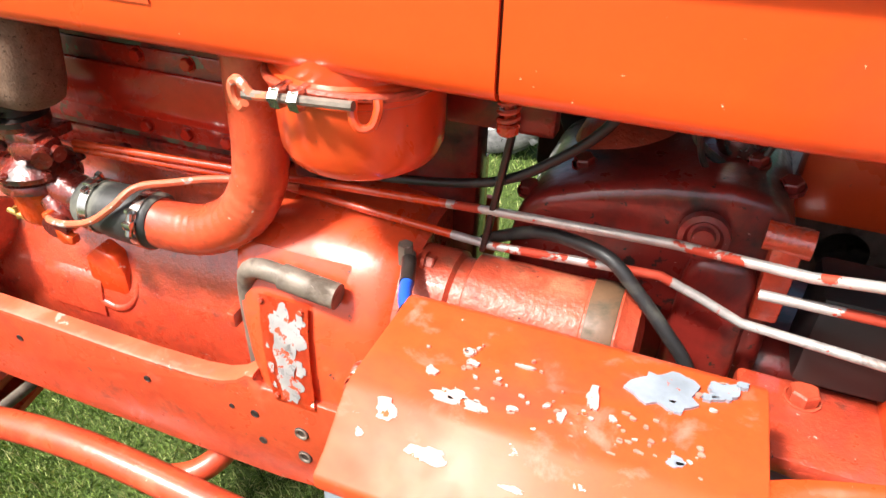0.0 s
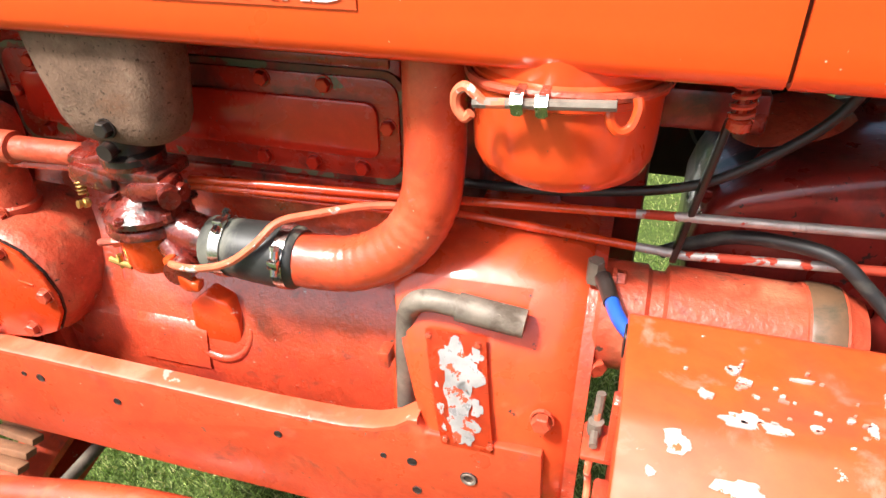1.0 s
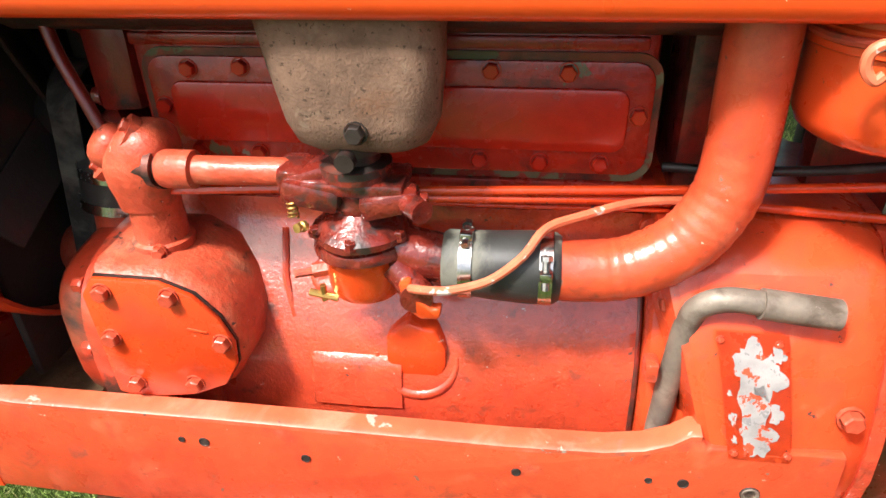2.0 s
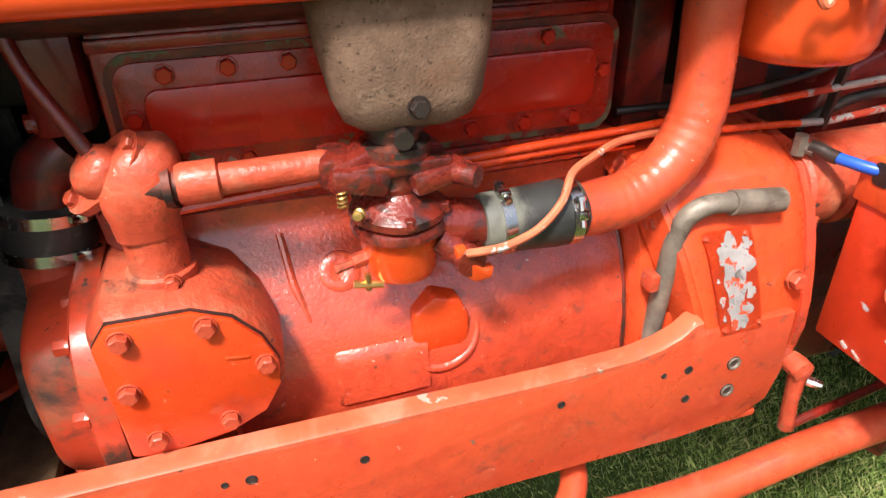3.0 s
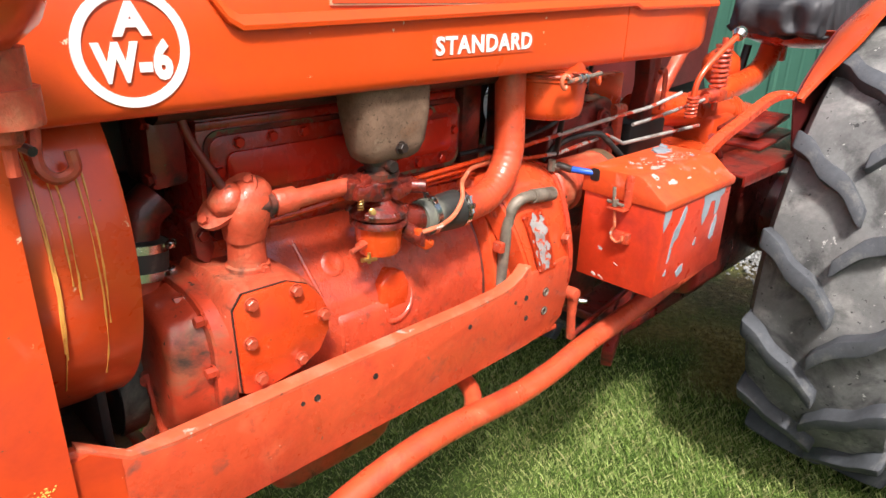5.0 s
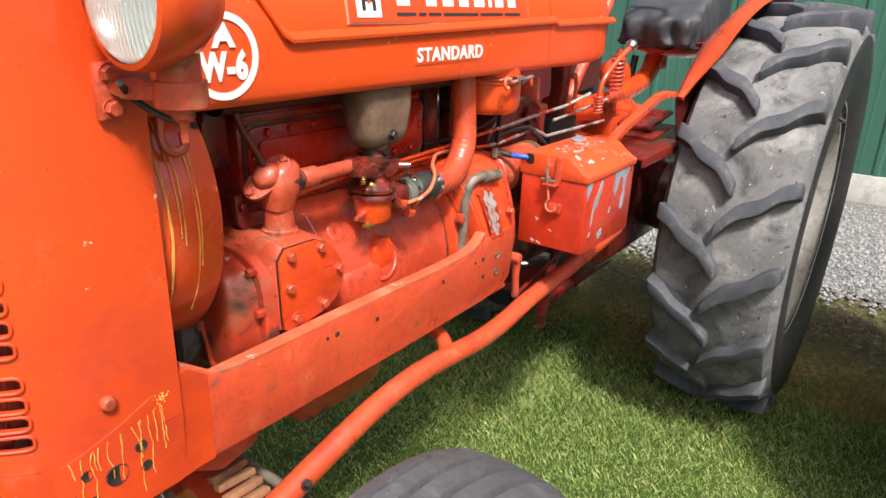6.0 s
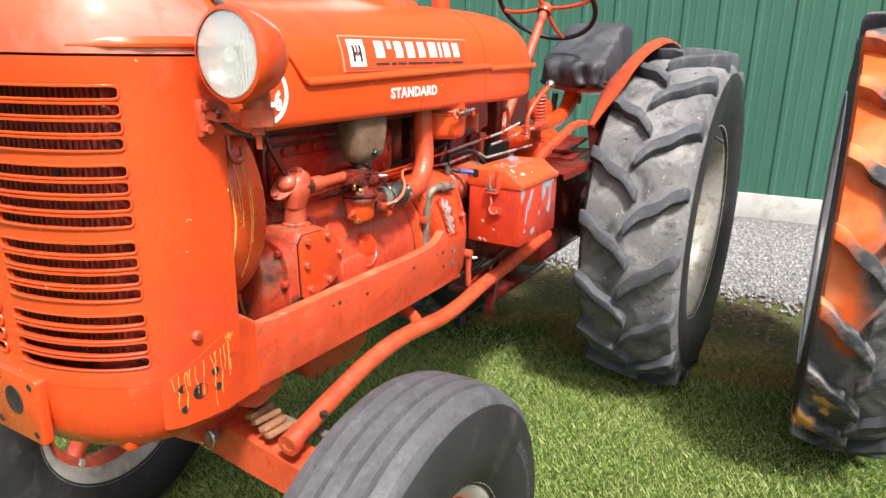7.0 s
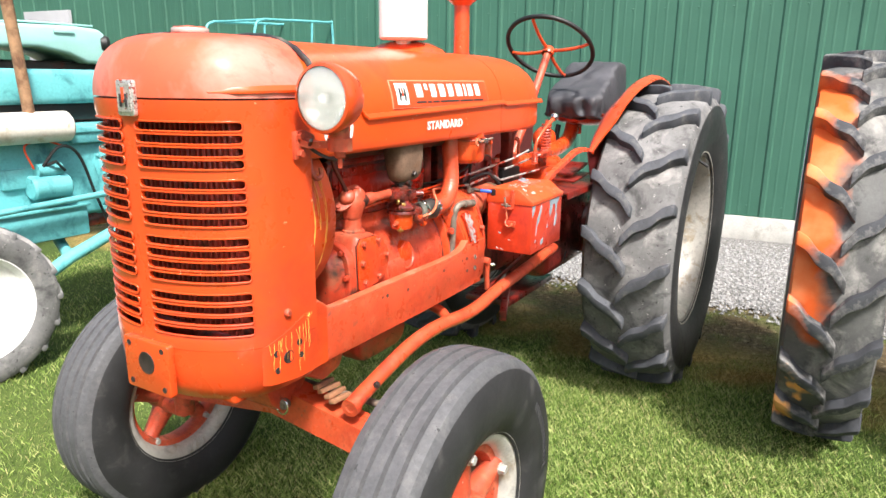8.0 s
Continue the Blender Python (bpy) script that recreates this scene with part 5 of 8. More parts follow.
def make_valve_cover():
    bm = bmesh.new()
    prism(bm, rounded(-1.822, 1.062, -1.356, 1.178, 0.022), "y", -0.0915, -0.084)
    gk = part("side_cover", bm, GASKET, tractor, "red engine side cover with a peeling grey gasket edge")
    bm = bmesh.new()
    prism(bm, rounded(-1.816, 1.069, -1.362, 1.171, 0.018), "y", -0.0940, -0.0900, 0.0015)
    part("cover_rim", bm, RIMRED, gk, "dull red rim with olive gasket showing through worn paint")
    # panel and bolts take the red that has hood shade painted in
    bm = bmesh.new()
    prism(bm, rounded(-1.795, 1.092, -1.382, 1.149, 0.012), "y", -0.0995, -0.0940, 0.003)
    part("cover_panel", bm, SIDECOVER, gk, "glossy red pressed panel, darkened in colour for the hood's shade")
    for x, z in [(-1.775, 1.160), (-1.725, 1.162), (-1.675, 1.162), (-1.50, 1.163), (-1.435, 1.162), (-1.805, 1.125), (-1.373, 1.125), (-1.78, 1.081), (-1.72, 1.080), (-1.51, 1.081), (-1.455, 1.080), (-1.402, 1.080)]:
        bolt(gk, (x, -0.0938, z), (0, -1, 0), 0.0072, 0.007, SIDECOVER)
    for x in (-1.815, -1.56, -1.36):
        bolt(tractor, (x, -0.0885, 1.040), (0, -1, 0), 0.007, 0.006, ENGINE_DARK)
    # upper front corner casting with a stud
    bm = bmesh.new()
    box(bm, (-1.862, -0.035, 1.16), (0.05, 0.09, 0.10), 0.010)
    wobble(bm, 0.003, 30.0)
    part("water_outlet", bm, ENGINE_DARK, tractor)
    for y, z in ((-0.082, 1.195), (-0.082, 1.125)):
        bolt(tractor, (-1.885, y + 0.01, z), (-1, -0.2, 0), 0.008, 0.007, ENGINE_DARK)
    bm = bmesh.new()
    prism(bm, [(-1.856, 1.07), (-1.836, 1.075), (-1.826, 1.03), (-1.836, 1.005), (-1.852, 1.02)], "y", -0.105, -0.085, 0.003)
    part("front_lug", bm, ENGINE_DARK, tractor)
    bolt(tractor, (-1.842, -0.106, 1.05), (0, -1, 0), 0.008, 0.006, ENGINE_DARK)


def make_manifold():
    # sheet-iron heat box with rounded corners over the carburetor
    def ring(z, x0, x1, y0, y1, r):
        return [(x, y, z) for x, y in rounded(x0, y0, x1, y1, r, 6)]
    bm = bmesh.new()
    loft(bm, [ring(1.124, -1.626, -1.562, -0.186, -0.150, 0.016), ring(1.126, -1.636, -1.552, -0.195, -0.148, 0.020), ring(1.133, -1.646, -1.541, -0.203, -0.146, 0.024), ring(1.150, -1.653, -1.533, -0.207, -0.144, 0.026),
              ring(1.19, -1.661, -1.528, -0.209, -0.142, 0.026), ring(1.26, -1.672, -1.525, -0.209, -0.140, 0.026)])
    wobble(bm, 0.002, 14.0)
    mf = part("manifold_box", bm, MANIFOLD, tractor, "burnt brown-grey iron manifold box")
    bolt(mf, (-1.592, -0.2065, 1.147), (0, -1, 0.05), 0.0075, 0.009, IRON)
    bm = bmesh.new()
    tube(bm, [(-1.90 + 0.6 * k / 10, -0.13, 1.235) for k in range(11)], 0.032, 12)
    part("exhaust_pipe_inner", bm, IRON, tractor)


def make_carburetor():
    c = Vector((-1.604, -0.172, 0))
    bm = bmesh.new()
    lathe(bm, [(0, 0.982), (0.022, 0.983), (0.030, 0.987), (0.0335, 0.995), (0.036, 1.034)], c, (0, 0, 1), 28)
    bowl = part("fuel_bowl", bm, BOWL, tractor, "bright orange carburetor bowl")
    bm = bmesh.new()
    lathe(bm, [(0.030, 1.030), (0.043, 1.032), (0.043, 1.036), (0.041, 1.041), (0.037, 1.043), (0.043, 1.045), (0.043, 1.051), (0.036, 1.058), (0.024, 1.064), (0.018, 1.070), (0.018, 1.098), (0.030, 1.099), (0.030, 1.110), (0, 1.110)], c, (0, 0, 1), 28)
    lathe(bm, [(0.020, 0), (0.022, 0.006), (0.020, 0.012), (0.022, 0.018), (0.019, 0.022)], c + Vector((0, 0, 1.068)), (0, 0, 1), 16)
    wobble(bm, 0.0015, 45.0)
    body = part("carburetor", bm, CARB, tractor, "oily black and red carburetor")
    bm = bmesh.new()
    # throttle body flange, linkage and float lugs
    box(bm, c + Vector((0.0, 0.0, 1.093)), (0.085, 0.05, 0.012), 0.003)
    box(bm, c + Vector((-0.035, -0.012, 1.086)), (0.05, 0.03, 0.022), 0.006, rot=(0, 12, 0))
    box(bm, c + Vector((0.030, -0.016, 1.082)), (0.05, 0.026, 0.020), 0.006, rot=(0, -10, 10))
    tube(bm, [c + Vector((-0.05, -0.01, 1.090)), c + Vector((0.06, -0.014, 1.080))], 0.009, 10)
    tube(bm, [c + Vector((0.045, -0.02, 1.083)), c + Vector((0.060, -0.036, 1.083))], 0.010, 10)
    part("throttle_body", bm, CARB, body)
    for dx, dy in ((-0.036, -0.018), (0.0, -0.040), (0.036, -0.018), (-0.03, 0.03), (0.03, 0.03)):
        bolt(body, c + Vector((dx, dy, 1.050)), (0, 0, 1), 0.005, 0.006, CARB)
    bm = bmesh.new()
    lathe(bm, [(0.030, 1.104), (0.030, 1.110), (0.021, 1.113), (0.020, 1.120), (0.026, 1.122), (0.026, 1.134), (0, 1.134)], c, (0, 0, 1), 20)
    tube(bm, [c + Vector((0, -0.022, 1.122)), c + Vector((0, -0.034, 1.121))], 0.008, 10)
    part("riser_neck", bm, IRON, body, "greasy black riser neck")
    # air horn to the hose
    bm = bmesh.new()
    tube(bm, smooth([c + Vector((0.02, -0.002, 1.036)), c + Vector((0.045, -0.004, 1.028)), c + Vector((0.075, -0.006, 1.023))], 4), 0.022, 16, radii=None)
    tube(bm, [c + Vector((0.030, -0.018, 1.022)), c + Vector((0.058, -0.030, 0.998))], 0.013, 10)
    lathe(bm, [(0, -0.004), (0.014, -0.004), (0.014, 0.006), (0, 0.006)], c + Vector((0.052, -0.038, 1.006)), (0.2, -1, 0), 16)
    part("air_horn", bm, CARB, body)
    bm = bmesh.new()
    prism(bm, [(-1.566, 1.020), (-1.556, 1.022), (-1.550, 1.006), (-1.538, 0.996), (-1.530, 0.998), (-1.532, 0.986), (-1.548, 0.984), (-1.562, 0.996)], "y", -0.216, -0.204, 0.003)
    part("choke_ear", bm, BOWL, body, "orange choke ear")
    bm = bmesh.new()
    lathe(bm, [(0.003, 0), (0.0048, 0.002), (0.0048, 0.006), (0.003, 0.007), (0.004, 0.009), (0.004, 0.012), (0, 0.0125)], c + Vector((-0.038, -0.030, 1.064)), (-0.4, -0.9, 0.2), 12)
    part("idle_screw", bm, BRASS, body)
    bm = bmesh.new()
    tube(bm, [c + Vector((-0.028, -0.005, 1.008)), c + Vector((-0.046, -0.010, 1.006))], 0.007, 6)
    tube(bm, [c + Vector((-0.044, -0.010, 1.006)), c + Vector((-0.062, -0.014, 1.004))], 0.004, 8)
    part("drain_fitting", bm, FADED, body)
    bm = bmesh.new()
    tube(bm, [c + Vector((-0.048, -0.02, 0.990)), c + Vector((-0.022, -0.02, 0.985))], 0.0035, 8)
    tube(bm, [c + Vector((-0.035, -0.02, 0.998)), c + Vector((-0.035, -0.02, 0.982))], 0.003, 8)
    part("drain_tap", bm, BRASS, body)
    bm = bmesh.new()
    lathe(bm, [(0, 0), (0.007, 0), (0.008, 0.014), (0, 0.014)], c + Vector((0.0, 0, 0.979)), (0, 0, 1), 8)
    part("drain_plug", bm, IRON, body)
    # coil spring at the throttle stop
    bm = bmesh.new()
    pts = [(-1.655 + 0.004 * math.cos(a) + 0.0, -0.195 + 0.004 * math.sin(a), 1.066 + 0.016 * a / 25) for a in [k * 0.5 for k in range(50)]]
    tube(bm, pts, 0.0010, 5)
    part("throttle_spring", bm, BRASS, body)


def clamp_band(parent, c, axis, r, width=0.011, screw=(0, 0, 1)):
    bm = bmesh.new()
    lathe(bm, [(r, -width / 2), (r + 0.0016, -width / 2), (r + 0.0016, width / 2), (r, width / 2), (r, -width / 2)], c, axis, 30)
    s = Vector(screw).normalized()
    q = Vector(c) + s * (r + 0.003)
    box(bm, q, (0.011, 0.011, 0.009), 0.002)
    a = s.cross(Vector(axis)).normalized()
    tube(bm, [q - a * 0.012, q + a * 0.014], 0.0032, 8)
    lathe(bm, [(0.005, 0), (0.005, 0.004), (0, 0.004)], q + a * 0.012, a, 6)
    return part("hose_clamp", bm, STEEL, parent, "bright steel worm-drive clamp")


def make_intake():
    y = -0.180
    bm = bmesh.new()
    tube(bm, [(-1.532, y, 1.022), (-1.528, y, 1.022), (-1.51, y, 1.022), (-1.49, y, 1.021), (-1.46, y, 1.021), (-1.438, y, 1.021), (-1.434, y, 1.021)], 0.03, 28, radii=[0.026, 0.0285, 0.0285, 0.030, 0.0305, 0.0300, 0.027])
    wobble(bm, 0.0015, 25)
    hose = part("intake_hose", bm, HOSE, tractor, "dusty black rubber intake hose between two clamps")
    clamp_band(hose, (-1.512, y, 1.022), (1, 0, 0), 0.0288, screw=(0.0, -0.25, 1))
    clamp_band(hose, (-1.446, y, 1.021), (1, 0, 0), 0.0302, screw=(0.0, -0.9, 0.35))
    # bent intake pipe up to the air cleaner; creases on the inside of the bend
    path = smooth([(-1.446, y, 1.021), (-1.415, y, 1.020), (-1.375, -0.178, 1.026), (-1.335, -0.174, 1.050), (-1.312, -0.169, 1.088), (-1.306, -0.164, 1.13), (-1.306, -0.160, 1.19), (-1.306, -0.156, 1.27)], 12)
    rad = []
    for k, q in enumerate(path):
        bend = 0.6 if -1.40 < q.x < -1.309 and q.z < 1.125 else 0.0
        rad.append(0.0262 + 0.0007 * bend * math.sin(k * 1.9))
    bm = bmesh.new()
    tube(bm, path, 0.026, 28, radii=rad)
    part("intake_pipe", bm, RAIL, tractor, "bent orange intake pipe with creased elbow")
    # thin painted copper line clipped across the hose
    bm = bmesh.new()
    tube(bm, smooth([(-1.556, -0.215, 1.016), (-1.542, -0.222, 1.020), (-1.52, -0.221, 1.021), (-1.490, -0.217, 1.030), (-1.465, -0.208, 1.048), (-1.448, -0.190, 1.064), (-1.42, -0.170, 1.066), (-1.37, -0.14, 1.066), (-1.30, -0.122, 1.062)], 6), 0.0038, 8)
    part("fuel_line", bm, LINE, tractor, "thin copper line with flaking pink-orange paint")
    # air cleaner bowl
    cx, cy = -1.203, -0.156
    bm = bmesh.new()
    lathe(bm, [(0, 1.139), (0.042, 1.139), (0.057, 1.141), (0.0645, 1.146), (0.0690, 1.156), (0.0700, 1.170), (0.0707, 1.206), (0.0740, 1.208), (0.0740, 1.213), (0.070, 1.215), (0.072, 1.219), (0.072, 1.222), (0.068, 1.224), (0.068, 1.32)], (cx, cy, 0), (0, 0, 1), 48)
    cup = part("air_cleaner", bm, PANEL, tractor, "round orange oil-bath air cleaner bowl with wire bails")
    bm = bmesh.new()
    ring = [(cx + 0.0745 * math.cos(radians(a)), cy + 0.0745 * math.sin(radians(a)), 1.218 + 0.002 * math.sin(radians(a * 3))) for a in range(0, 360, 8)]
    tube(bm, ring, 0.0035, 8, closed=True)
    part("band", bm, FADED, cup)
    # wire bails: hooked loops and a tie rod with nuts
    bm = bmesh.new()
    w1 = smooth([(cx - 0.030, cy - 0.085, 1.216), (cx - 0.050, cy - 0.084, 1.214), (cx - 0.062, cy - 0.082, 1.222), (cx - 0.072, cy - 0.080, 1.228), (cx - 0.082, cy - 0.078, 1.220), (cx - 0.082, cy - 0.078, 1.205), (cx - 0.073, cy - 0.080, 1.195), (cx - 0.066, cy - 0.081, 1.201)], 5)
    w1 = [Vector((cx - 0.030, cy - 0.085, 1.216)) + (q - Vector((cx - 0.030, cy - 0.085, 1.216))) * 0.66 for q in w1]
    tube(bm, w1, 0.0036, 8)
    part("bail", bm, LINE, cup)
    bm = bmesh.new()
    w2 = smooth([(cx + 0.036, cy - 0.078, 1.222), (cx + 0.037, cy - 0.084, 1.205), (cx + 0.045, cy - 0.084, 1.193), (cx + 0.057, cy - 0.078, 1.196), (cx + 0.062, cy - 0.072, 1.212), (cx + 0.06, cy - 0.068, 1.222)], 5)
    w2 = [Vector((cx + 0.036, cy - 0.078, 1.222)) + (q - Vector((cx + 0.036, cy - 0.078, 1.222))) * 0.66 for q in w2]
    tube(bm, w2, 0.0036, 8)
    part("bail", bm, PANEL, cup)
    bm = bmesh.new()
    tube(bm, [(cx - 0.052, cy - 0.084, 1.214), (cx + 0.040, cy - 0.086, 1.221)], 0.0038, 8)
    part("tie_rod", bm, BAREPIPE, cup)
    for dx in (-0.022, -0.006):
        bm = bmesh.new()
        lathe(bm, [(0, -0.004), (0.008, -0.004), (0.008, 0.004), (0, 0.004)], (cx + dx, cy - 0.0845, 1.2165), (1, 0, 0.1), 6)
        box(bm, (cx + dx, cy - 0.078, 1.2165), (0.006, 0.02, 0.016), 0.001)
        part("tie_nut", bm, STEEL, cup)
    bm = bmesh.new()
    box(bm, (-1.10, -0.09, 1.17), (0.10, 0.02, 0.035), 0.004)
    part("cleaner_bracket", bm, ENGINE_DARK, tractor)


LINE = mat("flaking_line_paint", (0.62, 0.15, 0.07), 0.45, var=0.2, scale=50, bump=0.2, chips=((0.55, 0.48, 0.42), 0.40, 60))


def make_governor():
    # front timing case with a domed face
    bm = bmesh.new()
    def ring(x, k, dz=0.0):
        return [(x, -0.055 + 0.150 * k * math.copysign(abs(math.cos(radians(a))) ** 0.55, math.cos(radians(a))) * (1.0 if math.cos(radians(a)) < 0 else 0.6), 0.890 + dz + 0.112 * k * math.copysign(abs(math.sin(radians(a))) ** 0.55, math.sin(radians(a)))) for a in range(0, 360, 12)]
    loft(bm, [ring(-1.934, 0.30), ring(-1.932, 0.72), ring(-1.929, 0.775), ring(-1.922, 0.805), ring(-1.908, 0.82), ring(-1.892, 0.84), ring(-1.884, 0.87), ring(-1.83, 0.87)])
    wobble(bm, 0.002, 18)
    tc = part("timing_case", bm, GREASE_RED, tractor, "domed orange timing gear case with bolts")
    bm = bmesh.new()
    loft(bm, [ring(-1.8855, 0.955), ring(-1.883, 0.975), ring(-1.870, 0.985), ring(-1.862, 0.985)])
    part("case_flange", bm, GREASE_RED, tc)
    for y, z in ((-0.070, 0.980), (-0.122, 0.977), (-0.176, 0.970), (-0.192, 0.905), (-0.178, 0.822), (-0.125, 0.803), (-0.06, 0.800)):
        bolt(tc, (-1.886, y, z), (-1, 0, 0), 0.0075, 0.011, GREASE_RED)
    # governor drum and side plate
    bm = bmesh.new()
    prof = [(-1.858, 0.868), (-1.836, 0.862), (-1.776, 0.872), (-1.742, 0.888), (-1.726, 0.915), (-1.724, 0.940), (-1.735, 0.967), (-1.755, 0.990), (-1.785, 1.003), (-1.848, 1.004), (-1.862, 0.985)]
    ringset = []
    for y, g in ((-0.203, 0.0), (-0.197, 0.006), (-0.185, 0.009), (-0.13, 0.010), (-0.06, 0.006)):
        cxm, czm = -1.793, 0.935
        ringset.append([(cxm + (x - cxm) * (1 + g * 9), y, czm + (z - czm) * (1 + g * 11)) for x, z in prof])
    loft(bm, ringset)
    gov = part("governor_housing", bm, FADED, tractor, "rounded faded-red governor housing")
    bm = bmesh.new()
    prism(bm, [(-1.793 + (x + 1.793) * 1.009, 0.935 + (z - 0.935) * 1.009) for x, z in prof], "y", -0.2055, -0.2030)
    part("cover_gasket", bm, IRON, gov)
    bm = bmesh.new()
    prism(bm, prof, "y", -0.212, -0.2053, 0.0025)
    box(bm, (-1.757, -0.2125, 0.953), (0.020, 0.002, 0.003), 0.001, rot=(0, 8, 0))
    plate = part("side_plate", bm, COVER, gov, "smooth orange side plate")
    for x, z in ((-1.840, 0.990), (-1.776, 0.989), (-1.735, 0.941), (-1.773, 0.888), (-1.834, 0.883), (-1.845, 0.938)):
        bolt(plate, (x, -0.212, z), (0, -1, 0), 0.0078, 0.008, FADED)
    # column, clamped collar and tilted head
    bm = bmesh.new()
    prof = [(0.040, 0.990), (0.033, 1.000), (0.028, 1.006), (0.0285, 1.010), (0.0285, 1.016), (0.025, 1.018), (0.024, 1.05), (0.027, 1.075), (0.033, 1.09)]
    lathe(bm, prof, (-1.806, -0.150, 0), (0, 0, 1), 22)
    part("column", bm, FADED, tractor, "faded red governor column")
    bolt(tractor, (-1.797, -0.176, 1.013), (0, -1, 0), 0.006, 0.007, FADED)
    bm = bmesh.new()
    secs = []
    for z, sx, sy, dx in ((1.052, 0.024, 0.024, 0.0), (1.066, 0.027, 0.027, 0.001), (1.078, 0.031, 0.030, 0.003), (1.092, 0.033, 0.031, 0.004), (1.106, 0.031, 0.030, 0.006), (1.118, 0.025, 0.027, 0.010), (1.127, 0.017, 0.020, 0.012), (1.131, 0.008, 0.010, 0.013)):
        secs.append([(-1.808 + dx + sx * math.copysign(abs(math.cos(a)) ** 0.75, math.cos(a)), -0.152 + sy * math.copysign(abs(math.sin(a)) ** 0.75, math.sin(a)), z) for a in [2 * math.pi * k / 24 for k in range(24)]])
    loft(bm, secs)
    wobble(bm, 0.0012, 40)
    head = part("governor_head", bm, FADED, tractor, "faded red cast governor head")
    # domed cap on a slanting two-eared flange
    top, bot = Vector((-1.797, -0.164, 1.130)), Vector((-1.856, -0.142, 1.079))
    e = (top - bot).normalized()
    n = Vector((-0.62, -0.42, 0.66))
    n = (n - e * n.dot(e)).normalized()
    w = n.cross(e)
    mid = (top + bot) / 2
    rim = []
    for k in range(36):
        a = 2 * math.pi * k / 36
        r = 0.0240 + 0.0210 * abs(math.cos(a)) ** 4
        rim.append(mid + e * r * math.cos(a) + w * r * math.sin(a))
    bm = bmesh.new()
    loft(bm, [[q + n * h for q in rim] for h in (-0.004, 0.004)])
    part("head_flange", bm, FADED, head)
    bm = bmesh.new()
    loft(bm, [[mid + (q - mid).normalized() * r * (1.0 if (q - mid).length < 0.032 else 1.08) + n * h for q in rim] for r, h in ((0.0212, 0.003), (0.0208, 0.009), (0.0190, 0.015), (0.0150, 0.019), (0.008, 0.0215), (0.003, 0.022))])
    part("head_cap", bm, FADED, head)
    for q in (top - e * 0.004, bot + e * 0.004):
        bolt(head, q + n * 0.004, n, 0.0062, 0.006, FADED)
    bm = bmesh.new()
    tube(bm, smooth([(-1.828, -0.158, 1.112), (-1.846, -0.150, 1.150), (-1.864, -0.142, 1.19), (-1.872, -0.136, 1.235)], 5), 0.0058, 10)
    part("breather_tube", bm, ENGINE_DARK, tractor)
    # link tube to the carburetor
    bm = bmesh.new()
    tube(bm, [(-1.776, -0.172, 1.096), (-1.772, -0.172, 1.096), (-1.746, -0.172, 1.096), (-1.744, -0.172, 1.096), (-1.660, -0.172, 1.097)], 0.016, 20, radii=[0.0150, 0.0168, 0.0168, 0.0125, 0.0122])
    part("link_tube", bm, FADED, tractor, "pinkish-red throttle link tube with a collar")
    bm = bmesh.new()
    tube(bm, [(-1.800, -0.170, 1.096), (-1.774, -0.172, 1.096)], 0.0125, 16)
    lathe(bm, [(0.010, -0.004), (0.0165, -0.003), (0.0165, 0.003), (0.010, 0.004)], (-1.783, -0.1715, 1.096), (1, 0, 0), 20)
    tube(bm, [(-1.795, -0.165, 1.082), (-1.778, -0.170, 1.086)], 0.010, 10)
    part("link_joint", bm, IRON, tractor)
    bm = bmesh.new()
    tube(bm, [(-1.79, -0.158, 1.068), (-1.64, -0.158, 1.077)], 0.0045, 8)
    part("governor_rod", bm, COVER, tractor)
    bm = bmesh.new()
    box(bm, (-1.655, -0.172, 1.094), (0.030, 0.036, 0.030), 0.008, rot=(10, 0, 0))
    box(bm, (-1.640, -0.175, 1.10), (0.045, 0.03, 0.016), 0.006, rot=(0, -16, 12))
    part("link_clevis", bm, CARB, tractor)
    # foot under the governor housing
    bm = bmesh.new()
    box(bm, (-1.79, -0.17, 0.845), (0.035, 0.03, 0.06), 0.006, rot=(0, -8, 0))
    part("mounting_foot", bm, ENGINE, tractor)


